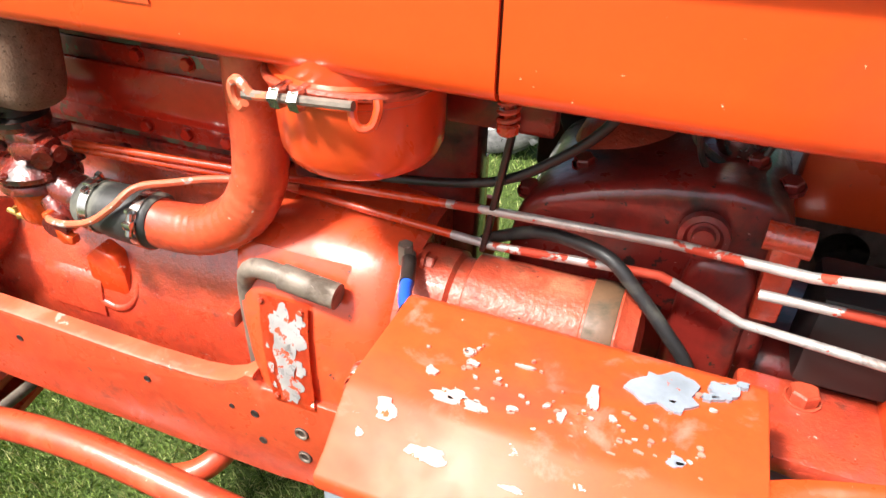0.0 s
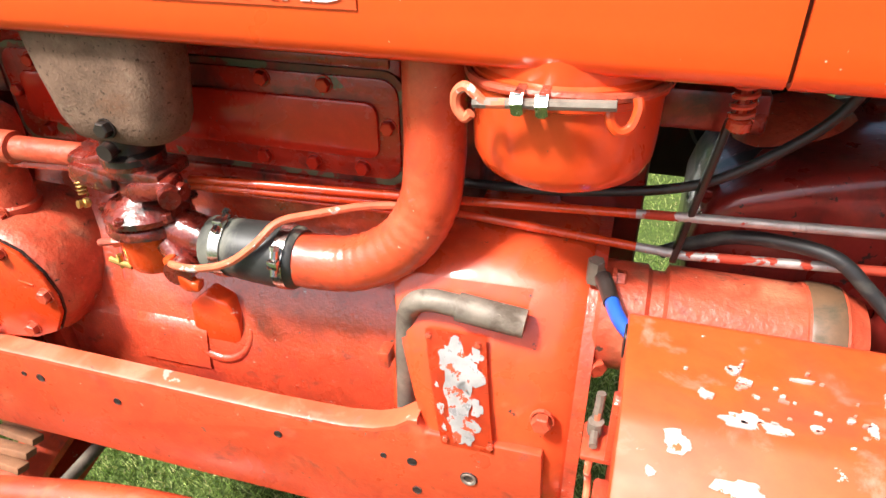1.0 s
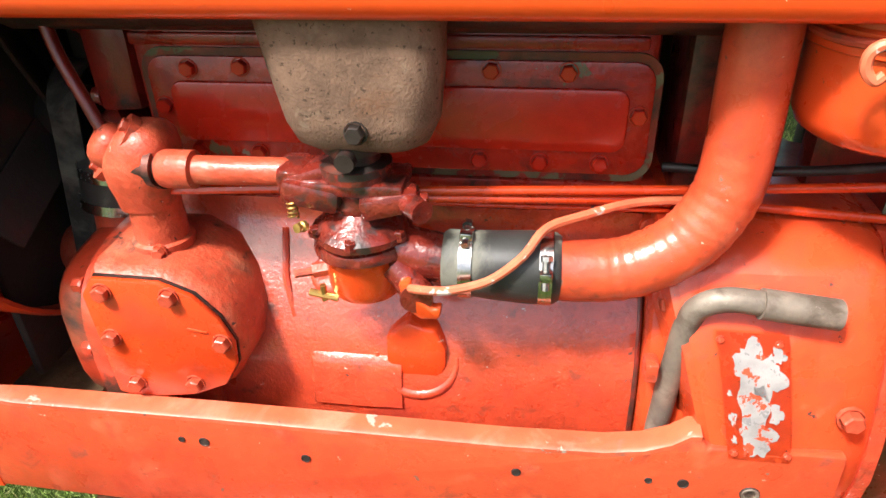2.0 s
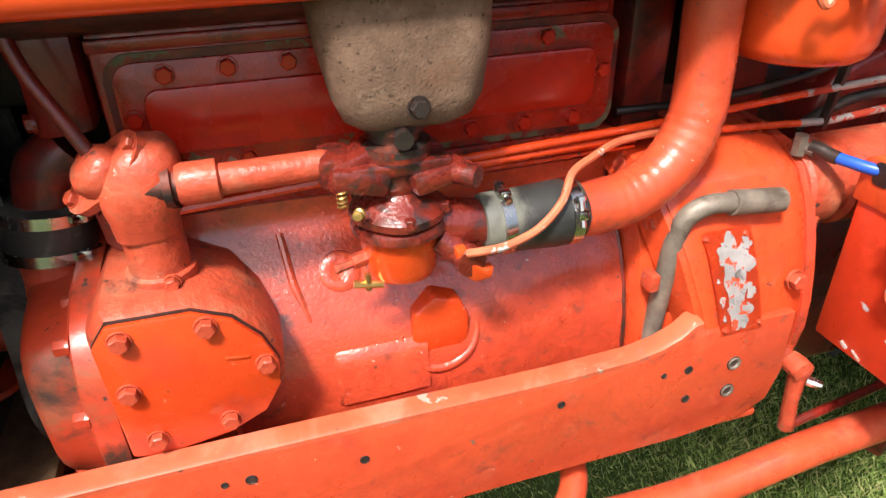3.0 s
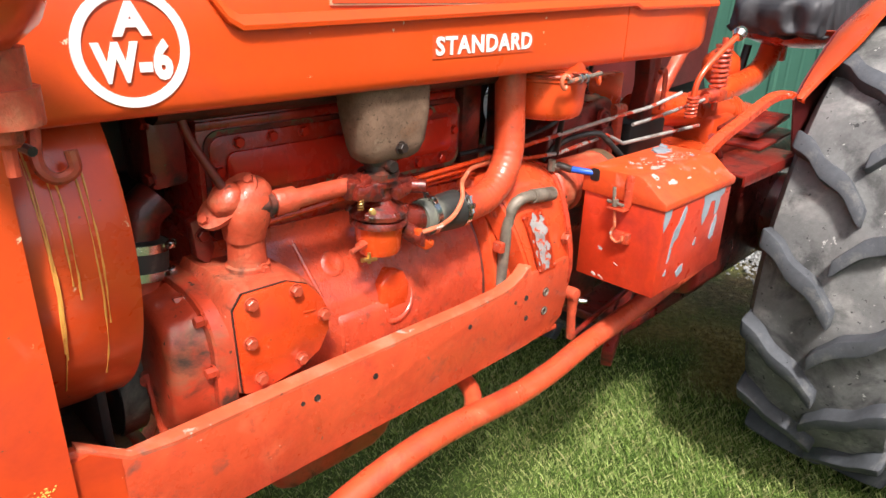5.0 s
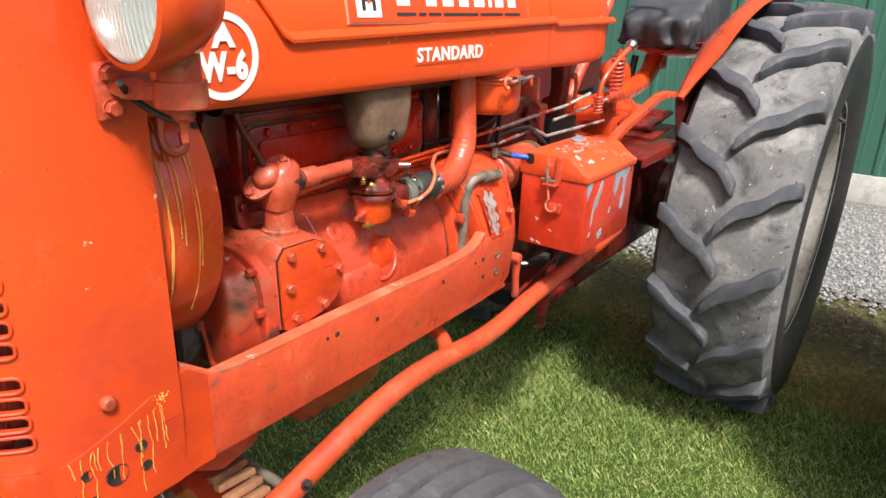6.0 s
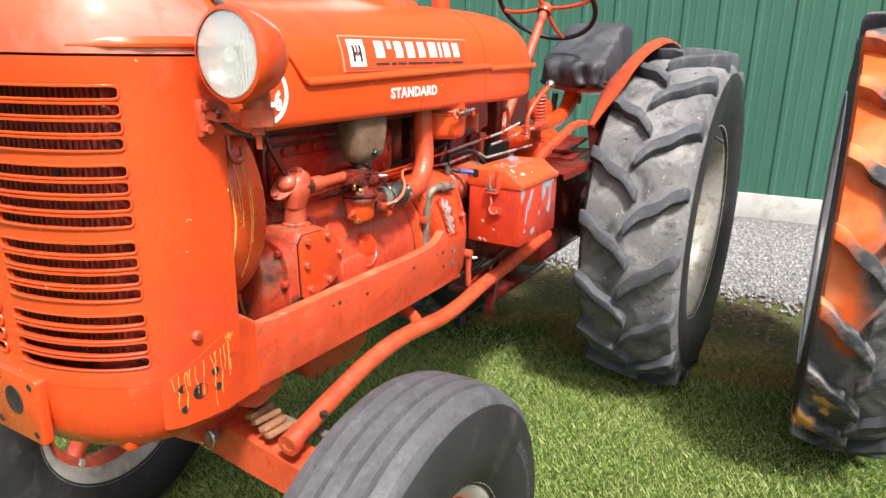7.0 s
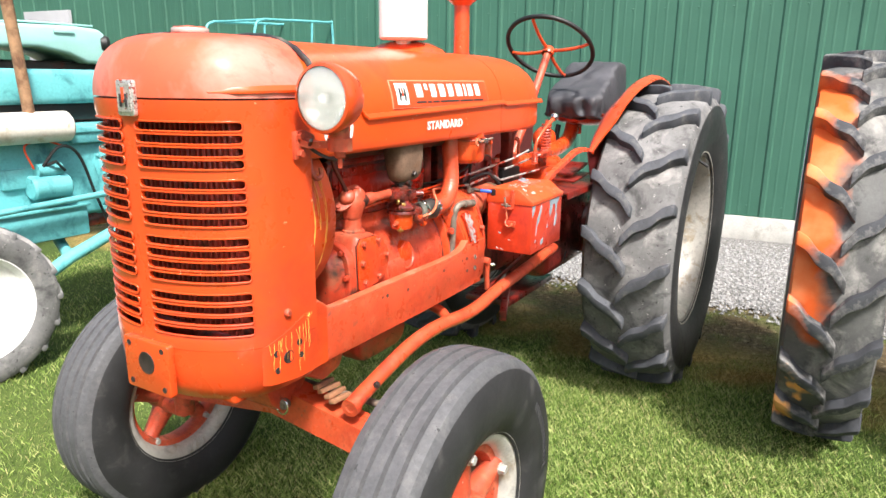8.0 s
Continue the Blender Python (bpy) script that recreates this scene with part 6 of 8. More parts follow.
def make_front_drive():
    # water hose with clamps between outlet and pump elbow
    a, b = Vector((-1.905, -0.045, 1.044)), Vector((-1.912, -0.050, 0.992))
    bm = bmesh.new()
    tube(bm, [a, a.lerp(b, 0.08), a.lerp(b, 0.5), a.lerp(b, 0.92), b], 0.040, 28, radii=[0.034, 0.040, 0.041, 0.040, 0.034])
    h = part("water_hose", bm, HOSE, tractor, "black rubber water hose with two steel clamps")
    for f in (0.16, 0.84):
        clamp_band(h, a.lerp(b, f), b - a, 0.0408, 0.011, screw=(0.75, -0.6, 0))
    # elbow in the darkened paint, which stands in for the shadow on it
    bm = bmesh.new()
    tube(bm, smooth([(-1.87, -0.04, 1.09), (-1.895, -0.043, 1.07), (-1.904, -0.045, 1.035)], 5), 0.028, 18)
    part("outlet_elbow", bm, ENGINE_DARK, tractor)
    bm = bmesh.new()
    tube(bm, smooth([(-1.912, -0.050, 1.0), (-1.915, -0.052, 0.965), (-1.93, -0.050, 0.935), (-1.96, -0.045, 0.925), (-2.02, -0.03, 0.92)], 6), 0.031, 20)
    part("water_elbow", bm, FADED, tractor, "worn orange water elbow")
    # fan belt round two pulleys
    bm = bmesh.new()
    pts = []
    for k in range(14):
        a2 = radians(0 + 180 * k / 13)
        pts.append(Vector((-1.953, 0.0 + 0.050 * math.cos(a2), 1.090 + 0.050 * math.sin(a2))))
    for k in range(18):
        a2 = radians(180 + 180 * k / 17)
        pts.append(Vector((-1.953, -0.008 + 0.088 * math.cos(a2), 0.845 + 0.088 * math.sin(a2))))
    rings = []
    for k, q in enumerate(pts):
        d = (pts[(k + 1) % len(pts)] - pts[k - 1]).normalized()
        n = Vector((0, d.z, -d.y)).normalized()
        rings.append([q + Vector((-0.014, 0, 0)), q + Vector((0.019, 0, 0)), q + Vector((0.016, 0, 0)) - n * 0.006, q + Vector((-0.011, 0, 0)) - n * 0.006])
    loft(bm, rings + rings[:1], caps=False)
    part("fan_belt", bm, HOSE, tractor, "dusty grey-black fan belt")
    bm = bmesh.new()
    lathe(bm, [(0.03, -0.03), (0.084, -0.016), (0.080, -0.006), (0.066, 0), (0.080, 0.006), (0.084, 0.016), (0.03, 0.03)], (-1.953, -0.008, 0.845), (1, 0, 0), 36)
    part("crank_pulley", bm, IRON, tractor)
    bm = bmesh.new()
    tube(bm, [(-2.03, -0.020, 0.835), (-1.95, -0.008, 0.845)], 0.022, 16)
    part("crank_nut", bm, IRON, tractor)
    bm = bmesh.new()
    box(bm, (-2.02, 0.0, 0.765), (0.12, 0.42, 0.02), 0.004)
    part("crossmember", bm, DIRTY, tractor, "oil-soaked brown crossmember")
    bm = bmesh.new()
    tube(bm, smooth([(-1.934, -0.098, 0.872), (-1.932, -0.108, 0.84), (-1.930, -0.125, 0.79), (-1.928, -0.14, 0.745)], 5), 0.0052, 10)
    tube(bm, [(-1.936, -0.104, 0.868), (-1.934, -0.122, 0.80), (-1.932, -0.132, 0.745)], 0.0035, 8)
    lathe(bm, [(0, -0.008), (0.010, -0.006), (0.010, 0.006), (0, 0.008)], (-1.934, -0.100, 0.872), (-0.4, -1, 0), 14)
    part("control_rod", bm, ENGINE, tractor)


DIRTY = mat("oil_soaked_dirt", (0.13, 0.075, 0.035), 0.75, var=0.4, scale=14, bump=0.6, dirt=((0.04, 0.025, 0.015), 0.5, 10))


def make_clutch():
    half = [(-0.05, 1.049), (-0.10, 1.048), (-0.140, 1.041), (-0.172, 1.022), (-0.193, 0.990), (-0.208, 0.953), (-0.219, 0.915), (-0.226, 0.880), (-0.229, 0.845), (-0.221, 0.79), (-0.18, 0.74), (-0.12, 0.70)]
    sect = half + [(-y, z) for y, z in half[::-1]]
    bm = bmesh.new()
    def ring(x, k):
        return [(x - (0.30 * max(-0.05, min(0.15, z - 0.88)) if -1.316 < x < -1.25 else 0), min(y * k, 0.06 if x > -1.2 else 1), 0.88 + (z - 0.88) * k) for y, z in sect]
    loft(bm, [ring(-1.350, 0.80), ring(-1.347, 0.82), ring(-1.318, 0.825), ring(-1.314, 0.84), ring(-1.304, 0.995), ring(-1.300, 1.0), ring(-1.215, 1.0), ring(-1.19, 0.995), ring(-1.172, 0.975), ring(-1.163, 0.94), ring(-1.160, 0.88)])
    wobble(bm, 0.0012, 15)
    ch = part("clutch_housing", bm, ENGINE_CLEAN, tractor, "smooth orange clutch housing")
    bm = bmesh.new()
    def flange(x0, x1, k):
        loft(bm, [ring(x0, k), ring(x1, k)])
    flange(-1.168, -1.156, 0.975)
    part("flange", bm, ENGINE, ch)
    # thin inspection cover, slightly sprung away
    bm = bmesh.new()
    sec = [(y * 1.012 - 0.001, z) for y, z in half if 0.86 < z < 1.03]
    rows = [[(x - 0.30 * (z - 0.88) * g, y * k, z) for y, z in sec] for x, g, k in ((-1.297, 1, 0.994), (-1.293, 1, 1.0), (-1.285, 1, 1.0), (-1.250, 0.4, 0.998), (-1.215, 0, 0.984))]
    loft(bm, rows, closed=False, caps=False)
    bmesh.ops.recalc_face_normals(bm, faces=bm.faces)
    bmesh.ops.solidify(bm, geom=bm.faces[:], thickness=0.003)
    part("inspection_cover", bm, ENGINE_CLEAN, ch)
    bm = bmesh.new()
    rows = [[(x - 0.30 * (z - 0.88), y + 0.0035, z) for y, z in sec] for x in (-1.2965, -1.285)]
    loft(bm, rows, closed=False, caps=False)
    bmesh.ops.solidify(bm, geom=bm.faces[:], thickness=0.002)
    part("cover_gap", bm, IRON, ch)
    # data plate with flaking paint, riveted
    bm = bmesh.new()
    def on(z):
        for (ya, za), (yb, zb) in zip(half, half[1:]):
            if zb <= z <= za:
                return ya + (yb - ya) * (za - z) / (za - zb)
        return -0.21
    zz = [0.873, 0.89, 0.91, 0.93, 0.955, 0.984]
    rows = []
    for k in range(7):
        f = k / 6
        rows.append([(-1.282 + 0.050 * f - (0.022 - 0.006 * f) * (z - 0.87) / 0.105, on(z) * 1.012 - 0.0065, z) for z in zz])
    loft(bm, rows, closed=False, caps=False)
    bmesh.ops.solidify(bm, geom=bm.faces[:], thickness=0.0015)
    dp = part("data_plate", bm, ENGINE_CLEAN, ch, "riveted data plate with its red paint flaked off the middle")
    rng = random.Random(8)
    for u, v, w, h in ((0.42, 0.44, 0.54, 0.78), (0.46, 0.80, 0.62, 0.36), (0.66, 0.70, 0.60, 0.42), (0.50, 0.20, 0.62, 0.36), (0.84, 0.86, 0.24, 0.14), (0.12, 0.36, 0.14, 0.14), (0.78, 0.42, 0.24, 0.20), (0.12, 0.18, 0.10, 0.08), (0.10, 0.56, 0.08, 0.06)):
        ph = [rng.uniform(0, 6.28) for k in range(3)]
        bm = bmesh.new()
        ring, mid = [], None
        for k in range(30):
            a = 2 * math.pi * k / 30
            rr = 0.80 + 0.16 * math.sin(3 * a + ph[0]) + 0.12 * math.sin(5 * a + ph[1]) + 0.08 * math.sin(9 * a + ph[2]) + rng.uniform(-0.07, 0.07)
            f, z = u + w / 2 * rr * math.cos(a), 0.873 + 0.111 * min(0.99, max(0.01, v + h / 2 * rr * math.sin(a)))
            f = min(0.97, max(0.03, f))
            ring.append(bm.verts.new((-1.282 + 0.050 * f - (0.022 - 0.006 * f) * (z - 0.87) / 0.105, on(z) * 1.012 - 0.0074, z)))
        z = 0.873 + 0.111 * v
        mid = bm.verts.new((-1.282 + 0.050 * u - (0.022 - 0.006 * u) * (z - 0.87) / 0.105, on(z) * 1.012 - 0.0074, z))
        for k in range(30):
            bm.faces.new((ring[k], ring[(k + 1) % 30], mid))
        part("bare_metal", bm, PLATE, dp, "bare silver metal")
    for x, z in ((-1.302, 0.978), (-1.256, 0.977), (-1.279, 0.880), (-1.236, 0.881)):
        bolt(dp, (x, on(z) * 1.012 - 0.0072, z), (0, -1, 0.3), 0.0028, 0.002, ENGINE)
    # bent grey steel handle pipe
    bm = bmesh.new()
    tube(bm, smooth([(-1.336, -0.186, 0.80), (-1.334, -0.188, 0.85), (-1.330, -0.191, 0.94), (-1.326, -0.193, 0.985), (-1.318, -0.196, 1.003), (-1.302, -0.199, 1.012), (-1.282, -0.200, 1.012), (-1.270, -0.200, 1.0105)], 6), 0.0105, 14)
    tube(bm, [(-1.276, -0.200, 1.011), (-1.216, -0.201, 1.005)], 0.0130, 16)
    part("handle_pipe", bm, BAREPIPE, tractor, "weathered bare steel handle pipe")
    bm = bmesh.new()
    box(bm, (-1.350, -0.194, 0.932), (0.012, 0.02, 0.020), 0.003)
    part("pipe_clip", bm, ENGINE, tractor)
    for x, y, z, n in ((-1.155, -0.185, 0.960, (0.6, -1, 0)), (-1.192, -0.224, 0.918, (0, -1, 0.1)), (-1.337, -0.168, 0.985, (-0.2, -1, 0.3)), (-1.148, -0.150, 1.03, (1, 0, 0)), (-1.35, -0.12, 1.03, (-1, -0.5, 0.2))):
        bolt(ch, (x, y, z), n, 0.009, 0.010, FADED)


ENGINE_CLEAN = mat("smooth_casting_paint", (0.66, 0.072, 0.020), 0.28, var=0.09, scale=6, bump=0.08, bscale=150, dirt=[((0.54, 0.056, 0.018), 0.40, 12), ((0.66, 0.14, 0.065), 0.16, 24), ((0.16, 0.05, 0.03), 0.12, 40)], chips=[((0.08, 0.03, 0.02), 0.14, 90)], coat=0.45)


def make_starter():
    bm = bmesh.new()
    lathe(bm, [(0, 0), (0.046, 0), (0.050, 0.004), (0.050, 0.040), (0.045, 0.044), (0.045, 0.055), (0.052, 0.058), (0.052, 0.165), (0.0535, 0.166), (0.0535, 0.196), (0.050, 0.200), (0.046, 0.212), (0.02, 0.218), (0, 0.218)], (-1.160, -0.140, 0.985), (1, 0, 0.0), 32)
    st = part("starter_motor", bm, FADED, tractor, "faded red starter motor with a bare end band")
    bm = bmesh.new()
    lathe(bm, [(0.0538, 0.168), (0.0546, 0.170), (0.0546, 0.192), (0.0538, 0.194)], (-1.160, -0.140, 0.985), (1, 0, 0), 32)
    part("end_band", bm, BAND, st, "greenish bare end band with a yellow mark")
    bm = bmesh.new()
    box(bm, (-0.948, -0.178, 0.965), (0.03, 0.03, 0.05), 0.004)
    part("end_lug", bm, ENGINE, st)
    bm = bmesh.new()
    tube(bm, [(-1.162, -0.155, 1.040), (-1.157, -0.172, 1.037)], 0.006, 8)
    tube(bm, [(-1.165, -0.158, 1.030), (-1.165, -0.158, 1.052)], 0.0075, 6)
    part("cable_lug", bm, BAREPIPE, st)
    bm = bmesh.new()
    tube(bm, smooth([(-1.148, -0.192, 1.037), (-1.144, -0.206, 1.037), (-1.136, -0.222, 1.036), (-1.118, -0.242, 1.034)], 5), 0.0062, 12)
    part("battery_cable", bm, BLUE, tractor, "blue battery cable")
    bm = bmesh.new()
    tube(bm, smooth([(-1.158, -0.166, 1.041), (-1.154, -0.176, 1.040), (-1.151, -0.185, 1.038), (-1.148, -0.194, 1.037)], 4), 0.0072, 12)
    part("cable_sleeve", bm, IRON, tractor)


BAND = mat("bare_band", (0.115, 0.062, 0.032), 0.5, var=0.3, scale=30, bump=0.2, dirt=((0.06, 0.05, 0.028), 0.5, 25), chips=((0.55, 0.46, 0.05), 0.16, 34))


def make_battery_box():
    x0, x1, y0, y1, z0, z1 = -1.130, -0.853, -0.382, -0.214, 0.828, 1.010
    bm = bmesh.new()
    box(bm, ((x0 + x1) / 2, (y0 + y1) / 2, (z0 + z1) / 2), (x1 - x0, y1 - y0, z1 - z0), 0.004)
    bx = part("battery_box", bm, BOXPAINT, tractor, "chipped orange steel battery box with grey primer showing")
    # lid: flat top with sloping outer edge and turned-down lips
    bm = bmesh.new()
    prof = [(y1 + 0.004, 0.998), (y1 + 0.004, 1.042), (y1 - 0.006, 1.048), (y0 + 0.058, 1.051), (y0 + 0.047, 1.048), (y0 + 0.012, 1.020), (y0 - 0.004, 1.012), (y0 - 0.004, 0.998)]
    prism(bm, prof, "x", x0 - 0.004, x1 + 0.004, 0.003)
    lid = part("lid", bm, LIDPAINT, bx, "orange lid with flaked patches of bare metal")
    # flakes on the top of the lid, ragged, some of them in clusters
    rng = random.Random(21)

    def ragged(cx, cy, w, h, n=26, low=0.60):
        ph = [rng.uniform(0, 6.28) for k in range(4)]
        out = []
        for k in range(n):
            a = 2 * math.pi * k / n
            rr = 0.86 + 0.16 * math.sin(2 * a + ph[0]) + 0.13 * math.sin(3 * a + ph[1]) + 0.10 * math.sin(7 * a + ph[2]) + rng.uniform(-0.10, 0.10)
            out.append((cx + w / 2 * max(low, rr) * math.cos(a), cy + h / 2 * max(low, rr) * math.sin(a)))
        return out

    def flake(poly, material):
        poly = [(min(px, x1), min(max(py, y0 + 0.060), y1 - 0.008)) for px, py in poly]
        bm = bmesh.new()
        prism(bm, poly, "z", 1.0475, 1.0517)
        part("flake", bm, material, lid)
    for cx, cy, w, h, bare in ((-0.919, -0.251, 0.046, 0.050, 1), (-0.880, -0.236, 0.022, 0.022, 1), (-0.890, -0.246, 0.012, 0.008, 1), (-0.868, -0.224, 0.010, 0.010, 1), (-1.060, -0.316, 0.030, 0.016, 0), (-1.040, -0.318, 0.024, 0.010, 0), (-0.966, -0.278, 0.010, 0.026, 0),
                               (-1.081, -0.297, 0.010, 0.010, 0), (-1.062, -0.268, 0.012, 0.008, 0), (-1.056, -0.278, 0.010, 0.008, 0), (-0.983, -0.303, 0.008, 0.012, 0), (-1.016, -0.310, 0.010, 0.006, 0), (-1.018, -0.267, 0.014, 0.003, 0), (-0.906, -0.312, 0.014, 0.010, 1), (-0.950, -0.292, 0.006, 0.006, 0)):
        flake(ragged(cx, cy, w, h), PRIMERM if bare else SCUFF)
    for cx, cy, sx, sy, k in ((-1.045, -0.298, 0.020, 0.010, 14), (-0.965, -0.306, 0.032, 0.010, 24), (-0.925, -0.296, 0.018, 0.012, 12), (-0.905, -0.310, 0.012, 0.006, 8), (-1.030, -0.270, 0.020, 0.006, 8), (-0.895, -0.246, 0.014, 0.010, 6)):
        for j in range(k):
            s = rng.uniform(0.0012, 0.0042)
            flake(ragged(rng.gauss(cx, sx), rng.gauss(cy, sy), s * rng.uniform(1, 2), s, 9, 0.5), SCUFF_PINK if rng.random() < 0.65 else SCUFF)
    # worn spots along the sloping edge
    for cx, f, w, h in ((-1.098, 0.10, 0.020, 0.016), (-1.060, 0.55, 0.030, 0.014), (-1.112, 0.55, 0.008, 0.006), (-1.000, 0.62, 0.016, 0.005), (-0.960, 0.30, 0.010, 0.004)):
        yy, zz = y0 + 0.047 - 0.035 * f, 1.048 - 0.028 * f
        t = bmesh.new()
        loft(t, [[(px, py, -0.002) for px, py in ragged(0, 0, w, h)], [(px, py, 0.0006) for px, py in ragged(0, 0, w, h)]])
        bmesh.ops.transform(t, matrix=Matrix.Translation((cx, yy, zz)) @ Matrix.Rotation(math.atan2(0.028, 0.035), 4, "X"), verts=t.verts)
        part("flake", t, SCUFF, lid)
    # bare patches on the outer face
    rng = random.Random(11)
    def patch(cx, cz, pts):
        bm = bmesh.new()
        poly = [(cx + px, cz + pz) for px, pz in pts]
        prism(bm, poly, "y", y0 - 0.0009, y0 + 0.001)
        part("bare_patch", bm, PRIMERM, bx)
    patch(-1.115, 0.985, [(-0.012, 0.012), (0.012, 0.016), (0.010, -0.004), (0.002, -0.014), (-0.010, -0.028), (-0.013, -0.012)])
    patch(-1.070, 0.955, [(0.022, 0.038), (0.028, 0.030), (0.022, 0.008), (0.012, -0.004), (0.006, -0.022), (-0.008, -0.028), (-0.016, -0.060), (-0.023, -0.066), (-0.019, -0.030), (-0.012, -0.006), (0.004, 0.010), (0.014, 0.030)])
    patch(-0.945, 0.975, [(-0.035, 0.030), (0.062, 0.034), (0.060, 0.012), (0.046, 0.004), (0.040, -0.024), (0.028, -0.030), (0.022, 0.002), (0.004, 0.004), (-0.004, -0.020), (-0.022, -0.040), (-0.030, -0.018), (-0.026, 0.006)])
    patch(-0.915, 0.915, [(0.010, 0.030), (0.016, 0.016), (0.010, -0.014), (-0.002, -0.022), (-0.010, -0.016), (-0.004, 0.010)])
    patch(-1.035, 0.860, [(0.012, 0.010), (0.014, -0.006), (-0.006, -0.014), (-0.014, -0.002), (-0.004, 0.006)])
    patch(-1.095, 0.870, [(0.005, 0.006), (0.004, -0.006), (-0.006, -0.004)])
    patch(-0.990, 0.905, [(0.006, 0.010), (0.006, -0.006), (-0.004, -0.004)])
    # spots of white scuffing low on the front end
    for y, z, w, h in ((-0.255, 0.838, 0.010, 0.008), (-0.272, 0.836, 0.014, 0.005), (-0.300, 0.872, 0.010, 0.003)):
        bm = bmesh.new()
        box(bm, (x0 - 0.0002, y, z), (0.0014, w, h * 0.6), 0.0004, rot=(25, 0, 0), seg=1)
        part("scuff", bm, SCUFF, bx)
    # latch: strap, eye bolt with wing and hook
    bm = bmesh.new()
    prism(bm, [(-0.304, 1.000), (-0.304, 1.046), (-0.311, 1.049), (-0.318, 1.046), (-0.318, 0.992), (-0.314, 0.985), (-0.306, 0.983), (-0.304, 0.988)], "x", x0 - 0.0085, x0 - 0.002, 0.0015)
    box(bm, (x0 - 0.013, -0.298, 0.9855), (0.024, 0.034, 0.005), 0.0015)
    part("latch_strap", bm, ENGINE, bx)
    bm = bmesh.new()
    tube(bm, [(x0 - 0.016, -0.287, 1.022), (x0 - 0.018, -0.298, 0.952)], 0.0028, 8)
    tube(bm, smooth([(x0 - 0.018, -0.298, 0.952), (x0 - 0.017, -0.292, 0.940), (x0 - 0.016, -0.293, 0.928), (x0 - 0.016, -0.304, 0.922), (x0 - 0.016, -0.314, 0.928), (x0 - 0.015, -0.314, 0.936)], 4), 0.0028, 8)
    part("latch_bolt", bm, LINE, bx)
    bm = bmesh.new()
    tube(bm, [(x0 - 0.017, -0.310, 0.994), (x0 - 0.017, -0.276, 0.996)], 0.0032, 8)
    lathe(bm, [(0, -0.006), (0.006, -0.006), (0.006, 0.006), (0, 0.006)], (x0 - 0.017, -0.2925, 0.996), (0, 0, 1), 8)
    tube(bm, [(x0 - 0.017, -0.291, 0.99), (x0 - 0.016, -0.2865, 1.024)], 0.0034, 8)
    part("wing_nut", bm, BAREPIPE, bx)
    bm = bmesh.new()
    box(bm, (x0 - 0.006, -0.308, 0.930), (0.012, 0.034, 0.022), 0.003)
    part("latch_catch", bm, ENGINE, bx)
    bm = bmesh.new()
    prism(bm, rounded(-0.246, 1.022, -0.226, 1.046, 0.006), "x", x0 - 0.0055, x0 - 0.003, 0.001)
    part("cable_hole", bm, BLACK, bx)


SCUFF = mat("pale_scuff", (0.46, 0.37, 0.33), 0.6, var=0.2, scale=50, bump=0.1, chips=((0.58, 0.10, 0.03), 0.40, 110))
SCUFF_PINK = mat("pink_scuff", (0.62, 0.22, 0.16), 0.6, var=0.3, scale=60, bump=0.1)


